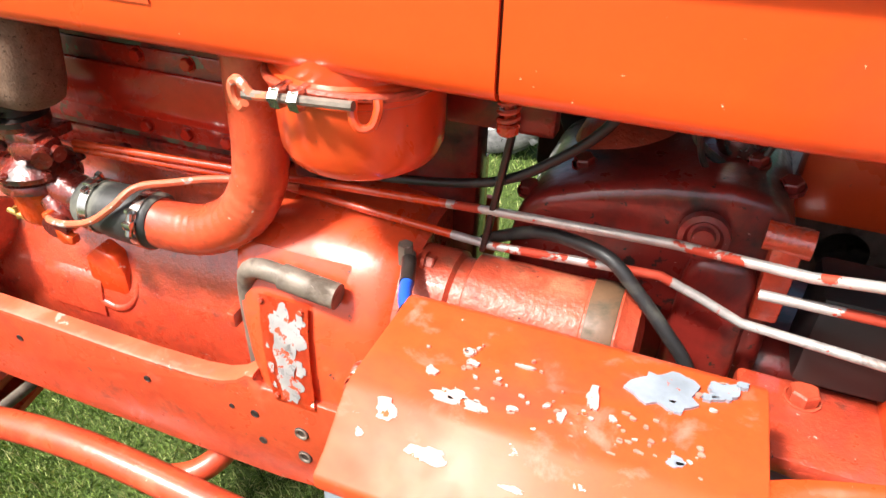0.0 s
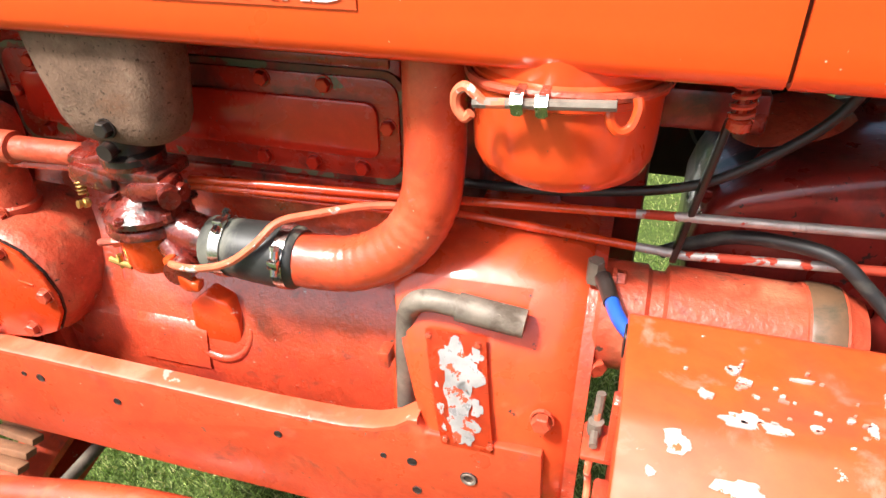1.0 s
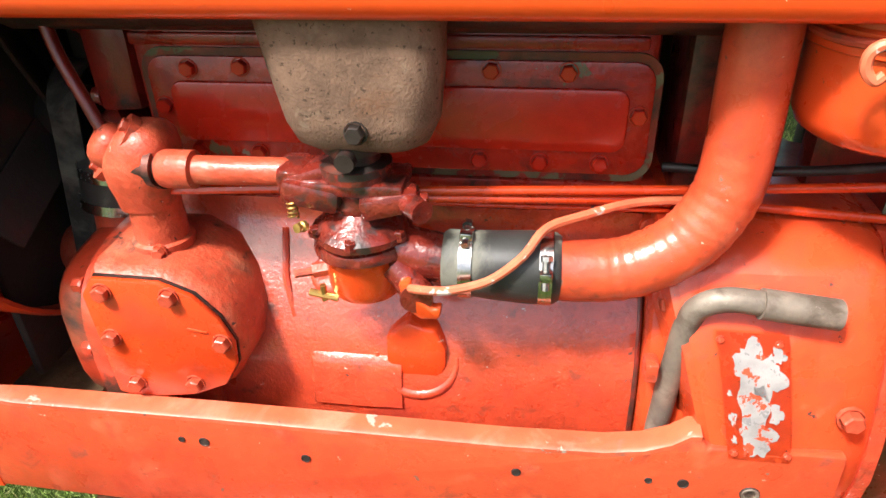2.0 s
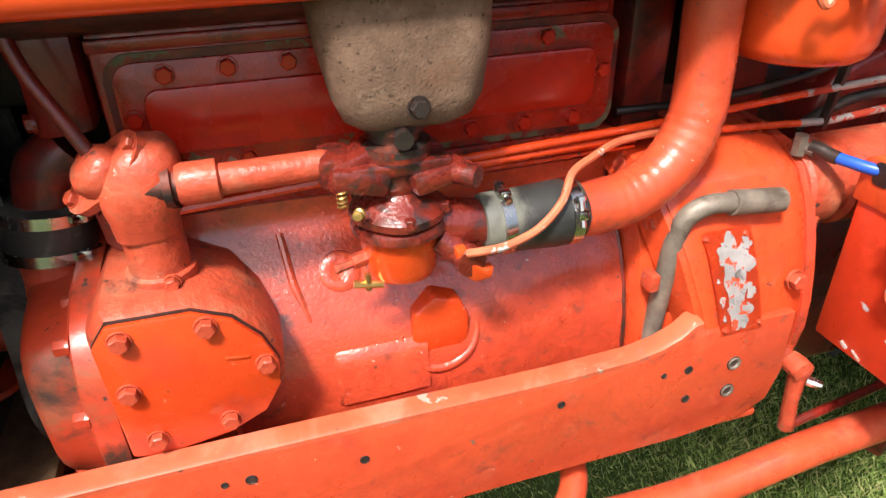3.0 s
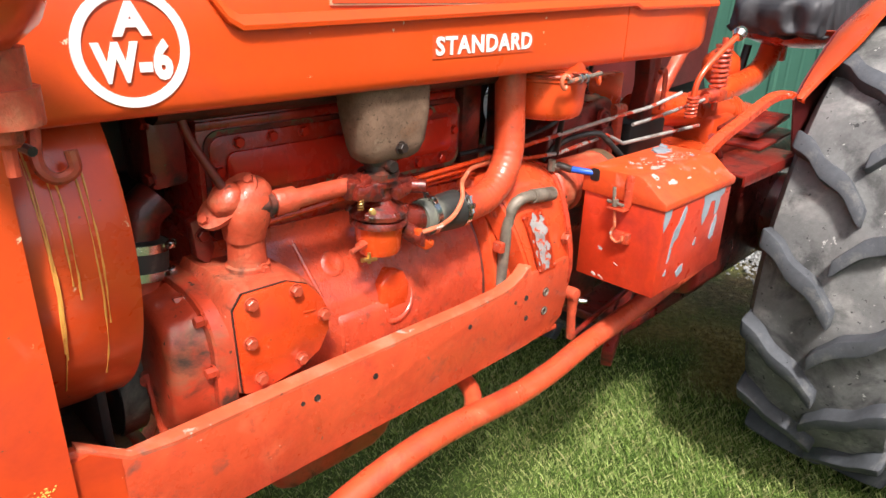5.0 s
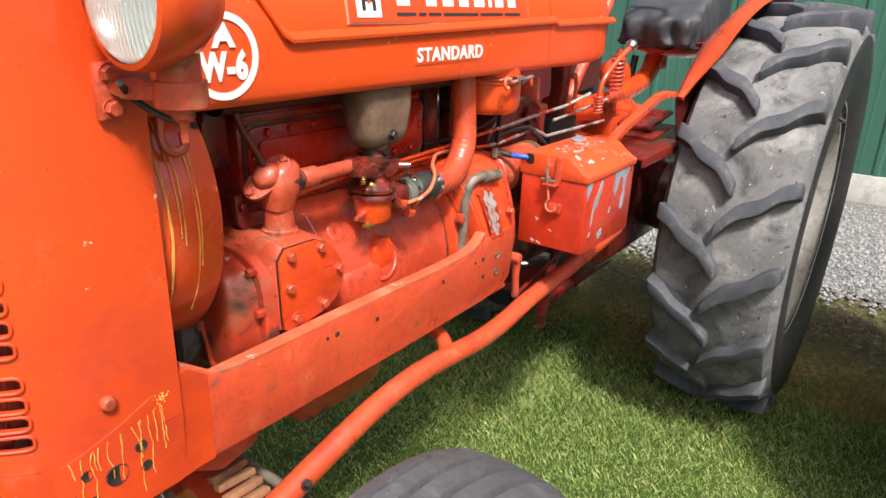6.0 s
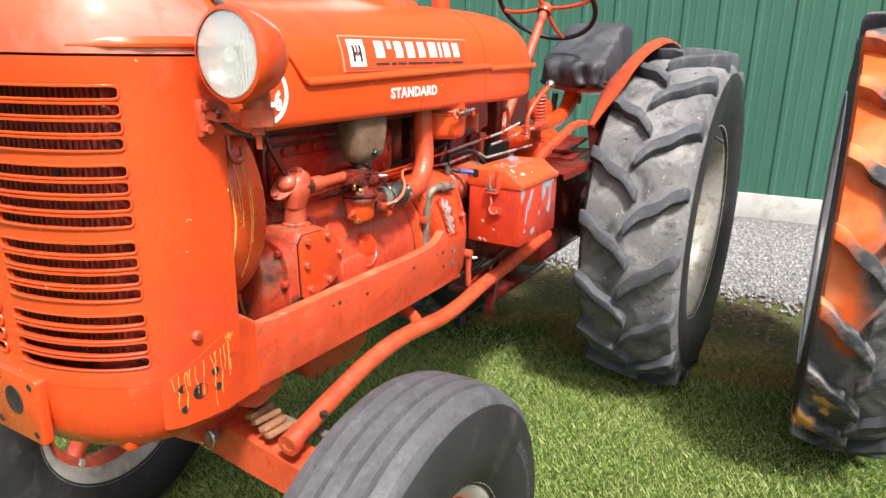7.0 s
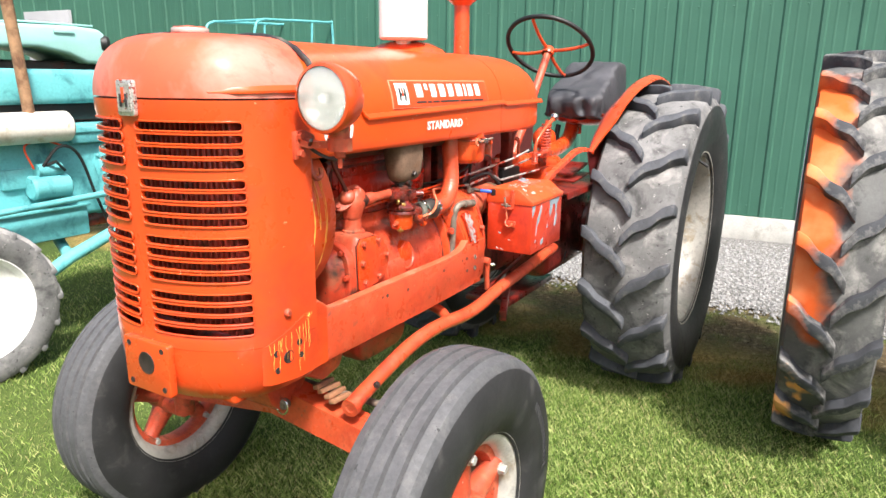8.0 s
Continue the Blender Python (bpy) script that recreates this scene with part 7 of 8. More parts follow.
def make_gearbox():
    bm = bmesh.new()
    prism(bm, [(-1.082, 0.64), (-1.086, 1.04), (-1.078, 1.076), (-1.058, 1.096), (-1.010, 1.112), (-0.955, 1.126), (-0.90, 1.134), (-0.864, 1.130), (-0.843, 1.108), (-0.836, 1.07), (-0.834, 0.64)], "y", -0.092, 0.10, 0.030, 4)
    box(bm, (-0.69, 0.0, 0.80), (0.42, 0.17, 0.34), 0.04, seg=3)
    prism(bm, [(-0.925, 0.85), (-0.922, 1.055), (-0.912, 1.072), (-0.872, 1.072), (-0.860, 1.055), (-0.856, 0.85)], "y", -0.108, -0.08, 0.012, 3)
    wobble(bm, 0.003, 9)
    gb = part("gearbox", bm, GREASY, tractor, "greasy dark maroon gearbox casting")
    bm = bmesh.new()
    lathe(bm, [(0.064, -0.05), (0.063, 0.0), (0.056, 0.022), (0.040, 0.038), (0.02, 0.045), (0, 0.047)], (-0.992, 0.035, 1.092), (0.05, -0.35, 0.93), 30)
    part("shift_dome", bm, FADED, gb, "pale red dome with oil spatter")
    bm = bmesh.new()
    lathe(bm, [(0.060, -0.03), (0.098, -0.03), (0.104, -0.015), (0.104, 0.015), (0.098, 0.03), (0.060, 0.03), (0.060, -0.03)], (-0.995, 0.150, 1.105), (0, 1, 0), 36)
    part("belt_pulley", bm, BLACK, tractor, "black pulley drum beyond the gearbox")
    bm = bmesh.new()
    lathe(bm, [(0.03, -0.10), (0.125, -0.10), (0.135, -0.085), (0.138, 0.0), (0.135, 0.085), (0.125, 0.10), (0.03, 0.10)], (-0.735, 0.29, 0.93), (0, 1, 0), 40)
    part("drive_pulley", bm, BAREPIPE, tractor, "mud-stained bare steel belt pulley")
    # far footplate, blackened in colour to read as shade
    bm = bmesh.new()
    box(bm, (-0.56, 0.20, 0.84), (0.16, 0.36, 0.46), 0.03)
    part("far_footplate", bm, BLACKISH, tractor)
    for x, y, z in ((-1.030, -0.040, 1.106), (-0.884, -0.030, 1.133), (-0.930, 0.05, 1.131), (-1.076, -0.060, 1.078), (-0.852, -0.040, 1.120)):
        bolt(gb, (x, y, z), (-0.15, -0.2, 1), 0.010, 0.009, GREASY)
    for x, z in ((-0.914, 1.094),):
        bm = bmesh.new()
        yy = -0.106 if -0.93 < x < -0.86 else -0.092
        lathe(bm, [(0.022, -0.004), (0.021, 0.004), (0.016, 0.005), (0.013, 0.001), (0.010, 0.001), (0.009, 0.008), (0, 0.009)], (x, yy, z), (0, -1, 0.1), 18)
        part("plug", bm, GREASY, gb)
    bm = bmesh.new()
    box(bm, (-0.850, -0.102, 1.062), (0.024, 0.018, 0.075), 0.004)
    tube(bm, [(-0.868, -0.098, 1.104), (-0.832, -0.102, 1.104)], 0.013, 14)
    part("pivot_lug", bm, ENGINE, gb)
    # step-like flange beside the box
    bm = bmesh.new()
    box(bm, (-0.755, -0.150, 0.952), (0.20, 0.10, 0.022), 0.006)
    fl = part("side_flange", bm, ENGINE, tractor, "orange gearbox flange with two bolts")
    for x, y in ((-0.800, -0.125), (-0.725, -0.165)):
        bolt(fl, (x, y, 0.963), (0, 0, 1), 0.013, 0.013, FADED)
    # drive housing behind
    bm = bmesh.new()
    box(bm, (-0.20, 0, 0.755), (0.70, 0.42, 0.39), 0.05, seg=3)
    tube(bm, [(0, -0.60, 0.70), (0, -0.30, 0.70), (0, 0.30, 0.70), (0, 0.60, 0.70)], 0.10, 20, radii=[0.08, 0.13, 0.13, 0.08])
    part("rear_housing", bm, GREASY, tractor, "dark red rear axle housing")
    # cables and hoses
    bm = bmesh.new()
    tube(bm, smooth([(-1.110, -0.095, 1.030), (-1.087, -0.10, 1.046), (-1.055, -0.11, 1.064), (-1.020, -0.122, 1.072), (-0.983, -0.14, 1.074), (-0.954, -0.15, 1.053), (-0.925, -0.16, 1.027), (-0.900, -0.17, 1.00), (-0.87, -0.19, 0.94)], 6), 0.0062, 12)
    part("starter_cable", bm, RUBBER, tractor, "thick black rubber cable")
    bm = bmesh.new()
    tube(bm, smooth([(-0.84, -0.22, 0.955), (-0.79, -0.215, 0.945), (-0.73, -0.205, 0.945), (-0.66, -0.19, 0.955)], 6), 0.011, 12)
    part("heavy_cable", bm, RUBBER, tractor)
    bm = bmesh.new()
    tube(bm, smooth([(-1.345, -0.085, 1.075), (-1.29, -0.100, 1.080), (-1.20, -0.112, 1.090), (-1.10, -0.112, 1.108), (-1.04, -0.112, 1.145), (-1.00, -0.112, 1.188), (-0.985, -0.11, 1.24)], 6), 0.0046, 10)
    part("wiring_loom", bm, RUBBER, tractor, "black wiring loom")
    # sediment bulb hanging under the tank
    bm = bmesh.new()
    lathe(bm, [(0, 1.135), (0.018, 1.137), (0.024, 1.15), (0.024, 1.18), (0.028, 1.185), (0.028, 1.20), (0.012, 1.21), (0.012, 1.26)], (-0.90, -0.02, 0), (0, 0, 1), 20)
    part("fuel_filter", bm, STEEL, tractor, "glass and metal fuel filter bowl")
    bm = bmesh.new()
    tube(bm, smooth([(-0.925, -0.05, 1.20), (-0.935, -0.055, 1.16), (-0.92, -0.05, 1.125), (-0.895, -0.04, 1.12), (-0.875, -0.03, 1.15), (-0.87, -0.03, 1.20)], 5), 0.003, 8)
    part("filter_bail", bm, IRON, tractor)


GREASY = mat("greasy_maroon_casting", (0.20, 0.018, 0.013), 0.30, var=0.25, scale=6, bump=0.25, bscale=120, dirt=[((0.022, 0.013, 0.011), 0.58, 8), ((0.30, 0.11, 0.085), 0.26, 5)], chips=[((0.02, 0.012, 0.01), 0.26, 50), ((0.6, 0.5, 0.46), 0.04, 120)], rvar=0.15, coat=0.5, cast=2.0)


def make_rods():
    def rod(name, pts, r=0.0055, material=None, label="", n=0):
        bm = bmesh.new()
        fine = []
        for a, b in zip(pts, pts[1:]):
            fine += [Vector(a).lerp(Vector(b), k / 6) for k in range(6)]
        tube(bm, fine + [pts[-1]], r * 0.78, 10)
        for f in bm.faces:
            f.material_index = 1 if f.calc_center_median().x < -1.12 else 0
        return part(name, bm, [material or ROD, COVER], tractor, label)
    rod("throttle_rod", [(-1.565, -0.150, 1.073), (-1.33, -0.125, 1.072), (-1.10, -0.122, 1.084), (-0.935, -0.135, 1.099), (-0.84, -0.17, 1.118), (-0.760, -0.20, 1.146)], label="bare steel throttle rod with remains of red paint")
    rod("choke_rod", [(-1.565, -0.150, 1.066), (-1.335, -0.120, 1.060), (-1.094, -0.120, 1.045), (-0.995, -0.126, 1.056), (-0.940, -0.133, 1.064), (-0.905, -0.133, 1.051), (-0.869, -0.134, 1.036), (-0.607, -0.182, 1.052)], label="bent rod with flaking red and white paint")
    rod("brake_rod", [(-0.866, -0.150, 1.080), (-0.78, -0.166, 1.092), (-0.600, -0.182, 1.113)], label="straight rod with flaking paint")
    bm = bmesh.new()
    box(bm, (-1.091, -0.120, 1.105), (0.006, 0.012, 0.135), 0.002, rot=(0, 9, 0))
    part("rod_hanger", bm, IRON, tractor)
    # coil spring under the hood edge
    bm = bmesh.new()
    pts = [(-1.078 + 0.0078 * math.cos(a), -0.150 + 0.0078 * math.sin(a), 1.184 + 0.051 * a / 44) for a in [k * 0.4 for k in range(110)]]
    tube(bm, pts, 0.0022, 6)
    tube(bm, [(-1.078, -0.150, 1.178), (-1.078, -0.150, 1.24)], 0.004, 8)
    lathe(bm, [(0, 0), (0.007, 0), (0.009, 0.002), (0.009, 0.008), (0.007, 0.010), (0, 0.010)], (-1.078, -0.150, 1.176), (0, 0, 1), 14)
    part("tension_spring", bm, ENGINE, tractor)
    for z in (1.052, 1.046):
        rod("linkage_rod", [(-1.56, -0.135, z + 0.008), (-1.34, -0.118, z + 0.002)], 0.003, COVER)


def make_underside():
    bm = bmesh.new()
    prism(bm, [(-1.80, 0.735), (-1.80, 0.655), (-1.788, 0.628), (-1.758, 0.614), (-1.60, 0.612), (-1.566, 0.628), (-1.550, 0.660), (-1.548, 0.735)], "y", -0.155, 0.155, 0.018, 3)
    part("oil_pan", bm, GREASE_RED, tractor, "dull red oil pan with scraped paint")
    # long radius rod with the branch that joins it
    bm = bmesh.new()
    tube(bm, smooth([(-1.990, -0.276, 0.606), (-1.90, -0.270, 0.626), (-1.72, -0.262, 0.662), (-1.60, -0.260, 0.675), (-1.50, -0.260, 0.673), (-1.36, -0.260, 0.661), (-1.25, -0.260, 0.665), (-1.12, -0.260, 0.684), (-0.90, -0.258, 0.700), (-0.55, -0.24, 0.715)], 6), 0.0215, 20)
    rr = part("radius_rod", bm, RAIL, tractor, "long bent orange radius rod")
    bm = bmesh.new()
    tube(bm, smooth([(-1.585, -0.262, 0.674), (-1.53, -0.259, 0.667), (-1.475, -0.250, 0.662), (-1.440, -0.232, 0.664), (-1.418, -0.205, 0.674), (-1.408, -0.16, 0.684), (-1.402, -0.08, 0.690), (-1.40, 0.05, 0.690)], 6), 0.0165, 16)
    part("cross_brace", bm, RAIL, rr)
    bm = bmesh.new()
    lathe(bm, [(0, 0.001), (0.010, 0.001), (0.012, 0.003), (0.024, 0.003), (0.024, -0.02)], (-1.992, -0.2765, 0.605), (-0.95, -0.05, -0.12), 18)
    part("rod_end", bm, RAIL, rr)
    bolt(rr, (-1.90, -0.292, 0.635), (0, -0.6, 0.8), 0.008, 0.008, IRON)
    # pedal linkage behind the rail
    bm = bmesh.new()
    tube(bm, [(-1.150, -0.228, 0.790), (-1.142, -0.224, 0.735), (-1.133, -0.222, 0.683)], 0.009, 10, radii=[0.012, 0.009, 0.010])
    lathe(bm, [(0, -0.014), (0.013, -0.012), (0.014, 0), (0.013, 0.012), (0, 0.014)], (-1.152, -0.226, 0.790), (0, -1, 0), 14)
    part("clutch_lever", bm, FADED, tractor)
    bm = bmesh.new()
    lathe(bm, [(0.006, 0), (0.006, 0.010), (0.004, 0.016), (0, 0.017)], (-1.146, -0.240, 0.778), (0.6, -0.8, 0), 8)
    part("grease_nipple", bm, STEEL, tractor)
    bm = bmesh.new()
    tube(bm, [(-1.133, -0.222, 0.683), (-1.00, -0.215, 0.700), (-0.70, -0.20, 0.74)], 0.006, 8)
    part("clutch_rod", bm, ENGINE_DARK, tractor)
    # lower black drag link
    bm = bmesh.new()
    tube(bm, [(-1.93, 0.25, 0.56), (-1.75, 0.02, 0.585), (-1.25, 0.05, 0.61)], 0.014, 12)
    part("drag_link", bm, BAREPIPE, tractor)
    bm = bmesh.new()
    box(bm, (-0.62, -0.06, 0.50), (0.45, 0.03, 0.05), 0.006, rot=(0, -8, 22))
    box(bm, (-0.40, 0.02, 0.46), (0.50, 0.22, 0.03), 0.006)
    part("drawbar_frame", bm, GREASY, tractor)


def make_front_axle():
    # bracket casting under the bolster, with pin and pull ring
    bm = bmesh.new()
    prism(bm, [(-2.10, 0.722), (-1.93, 0.722), (-1.90, 0.68), (-1.93, 0.60), (-1.985, 0.560), (-2.03, 0.555), (-2.06, 0.585), (-2.09, 0.66)], "y", -0.075, 0.075, 0.012)
    prism(bm, [(-2.06, 0.735), (-1.90, 0.735), (-1.88, 0.70), (-1.90, 0.66), (-1.97, 0.645), (-2.05, 0.69)], "y", -0.175, -0.07, 0.010)
    ax = part("axle_bracket", bm, RAIL, tractor, "orange axle pivot bracket")
    bm = bmesh.new()
    ring = [(-2.032 + 0.002 * math.sin(a), -0.082 + 0.021 * math.cos(a), 0.575 + 0.021 * math.sin(a)) for a in [2 * math.pi * k / 28 for k in range(28)]]
    tube(bm, ring, 0.0028, 8, closed=True)
    part("pull_ring", bm, STEEL, ax, "bright steel pull ring")
    bm = bmesh.new()
    lathe(bm, [(0.014, -0.01), (0.014, 0.006), (0.010, 0.010), (0, 0.010)], (-2.022, -0.080, 0.575), (-1, -0.1, 0), 14)
    part("pivot_pin", bm, BAREPIPE, ax)
    # axle beam of channel section, drooping outwards
    for s in (-1, 1):
        bm = bmesh.new()
        e = Vector((-1.935, s * 0.475, 0.470))
        a = Vector((-1.955, 0, 0.560))
        d = e - a
        n = Vector((0, -d.z * s, d.y * s)).normalized()
        rings = []
        for f in (0, 0.5, 1):
            q = a.lerp(e, f)
            h = 0.045 - 0.008 * f
            rings.append([q + Vector((x, 0, 0)) + n * z for x, z in ((-0.038, -h), (0.038, -h), (0.038, -h + 0.012), (-0.020, -h + 0.014), (-0.020, h - 0.014), (0.038, h - 0.012), (0.038, h), (-0.038, h))])
        loft(bm, rings)
        part("axle_beam", bm, RAIL, tractor, "orange channel-section front axle beam with wear")
        bm = bmesh.new()
        tube(bm, [(-1.925, s * 0.455, 0.56), (-1.920, s * 0.462, 0.36)], 0.030, 16, radii=[0.026, 0.032])
        tube(bm, [(-1.920, s * 0.46, 0.372), (-1.918, s * 0.54, 0.365)], 0.030, 14)
        part("steering_knuckle", bm, FADED, tractor)
        bm = bmesh.new()
        tube(bm, [(-1.915, s * 0.45, 0.555), (-1.87, s * 0.36, 0.563)], 0.012, 10)
        part("steering_arm", bm, FADED, tractor)
    # steering tie rod, dark
    bm = bmesh.new()
    tube(bm, [(-1.87, -0.37, 0.563), (-1.87, 0.37, 0.563)], 0.010, 10)
    part("tie_rod", bm, BAREPIPE, tractor)
    # wooden packing blocks on the beam
    for k, (y, z, a) in enumerate(((-0.150, 0.640, 4), (-0.168, 0.632, -3), (-0.188, 0.622, 2), (-0.205, 0.612, -2))):
        bm = bmesh.new()
        box(bm, (-1.950, y - 0.006, z - 0.014), (0.070, 0.020, 0.012), 0.002, rot=(-18, 3, a))
        part("timber_wedge", bm, WOOD, tractor, "split timber wedge" if k == 0 else "")


for build in (make_block, make_valve_cover, make_manifold, make_carburetor, make_intake, make_governor, make_front_drive, make_clutch, make_starter, make_battery_box, make_gearbox, make_rods, make_underside, make_front_axle):
    build()

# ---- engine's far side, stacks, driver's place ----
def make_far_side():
    # backs and far-side parts are coloured near-black in place of real shade
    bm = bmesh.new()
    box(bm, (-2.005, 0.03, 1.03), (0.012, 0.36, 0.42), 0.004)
    part("radiator_back", bm, BLACKISH, tractor, "back of the radiator, its deep shade put into the black colour")
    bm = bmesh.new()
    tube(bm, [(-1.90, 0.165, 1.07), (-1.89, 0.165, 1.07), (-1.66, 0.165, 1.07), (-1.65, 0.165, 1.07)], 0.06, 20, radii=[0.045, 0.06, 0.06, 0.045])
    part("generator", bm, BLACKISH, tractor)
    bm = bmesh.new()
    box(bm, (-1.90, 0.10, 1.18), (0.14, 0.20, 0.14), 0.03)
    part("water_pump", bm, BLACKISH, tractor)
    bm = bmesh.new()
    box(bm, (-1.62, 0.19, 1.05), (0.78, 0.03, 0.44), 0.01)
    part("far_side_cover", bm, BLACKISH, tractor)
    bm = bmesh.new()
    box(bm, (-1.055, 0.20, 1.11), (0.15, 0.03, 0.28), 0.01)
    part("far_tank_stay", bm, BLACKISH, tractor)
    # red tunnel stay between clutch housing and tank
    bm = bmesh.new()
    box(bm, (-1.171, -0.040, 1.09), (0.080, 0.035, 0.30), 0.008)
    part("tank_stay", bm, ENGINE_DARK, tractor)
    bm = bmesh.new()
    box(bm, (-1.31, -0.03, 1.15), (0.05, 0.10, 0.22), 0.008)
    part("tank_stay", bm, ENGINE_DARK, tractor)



def make_stacks():
    bm = bmesh.new()
    prof = [(0, 1.485), (0.024, 1.485), (0.024, 1.528), (0.070, 1.532), (0.0775, 1.537), (0.0775, 2.05), (0.070, 2.06), (0.026, 2.065), (0.026, 2.20), (0.022, 2.20), (0, 2.20)]
    lathe(bm, prof, (-1.335, 0, 0), (0, 0, 1), 40)
    part("muffler", bm, WHITE_MUF, tractor, "tall white-painted exhaust muffler with small rust marks")
    bm = bmesh.new()
    lathe(bm, [(0.135, 1.488), (0.12, 1.505), (0.085, 1.522), (0.05, 1.530), (0, 1.532)], (-1.27, 0.03, 0), (0, 0, 1), 32)
    part("heat_shield", bm, PANEL, tractor, "low orange domed heat shield on the hood")
    bm = bmesh.new()
    lathe(bm, [(0, 1.48), (0.0285, 1.48), (0.0285, 1.668), (0.032, 1.672), (0.055, 1.690), (0.062, 1.694), (0.062, 1.708), (0.055, 1.712), (0.055, 1.80), (0.03, 1.83), (0, 1.835)], (-0.955, 0, 0), (0, 0, 1), 28)
    part("air_pipe", bm, PANEL, tractor, "orange air intake stack with a flared collar")
    bm = bmesh.new()
    lathe(bm, [(0, 1.480), (0.030, 1.480), (0.030, 1.500), (0.037, 1.502), (0.038, 1.512), (0.034, 1.516), (0.012, 1.518), (0, 1.518)], (-2.165, 0, 0), (0, 0, 1), 24)
    cap = part("radiator_cap", bm, FADED, tractor, "radiator cap with a dull metal top")
    bm = bmesh.new()
    lathe(bm, [(0.0385, 1.503), (0.0395, 1.505), (0.0395, 1.511), (0.0385, 1.513)], (-2.165, 0, 0), (0, 0, 1), 24)
    part("cap_rim", bm, RIM, cap)


WHITE_MUF = mat("white_muffler_paint", (0.80, 0.80, 0.78), 0.5, var=0.04, scale=8, bump=0.1, chips=((0.30, 0.22, 0.16), 0.10, 26))


def make_steering():
    hub = Vector((-0.115, 0.0, 1.545))
    up = Vector((0.62, 0, 0.78)).normalized()
    m = basis(up)
    bm = bmesh.new()
    ring = [hub + up * 0.02 + m @ Vector((0.205 * math.cos(a), 0.205 * math.sin(a), 0)) for a in [2 * math.pi * k / 56 for k in range(56)]]
    tube(bm, ring, 0.0105, 10, closed=True)
    sw = part("steering_wheel", bm, BLACK, tractor, "black-rimmed steering wheel with four orange spokes")
    for k in range(4):
        a = math.pi / 4 + k * math.pi / 2
        d = m @ Vector((math.cos(a), math.sin(a), 0))
        bm = bmesh.new()
        tube(bm, smooth([hub + d * 0.02, hub + d * 0.09 - up * 0.004, hub + d * 0.16 + up * 0.004, hub + d * 0.202 + up * 0.018], 4), 0.0075, 8)
        part("spoke", bm, PANEL, sw)
    bm = bmesh.new()
    lathe(bm, [(0.028, -0.02), (0.030, 0.0), (0.024, 0.014), (0, 0.016)], hub, up, 20)
    part("boss", bm, PANEL, sw)
    bm = bmesh.new()
    tube(bm, [hub, (-0.38, 0, 1.20), (-0.62, 0, 0.92)], 0.018, 14)
    part("steering_column", bm, FADED, tractor, "orange steering column")
    bm = bmesh.new()
    lathe(bm, [(0.0, 0.0), (0.045, 0.0), (0.048, 0.006), (0.040, 0.012), (0, 0.014)], (-0.695, -0.06, 1.435), (0.85, -0.2, 0.5), 24)
    part("fuel_cap", bm, CHROME, tractor, "bright filler cap on the hood end")


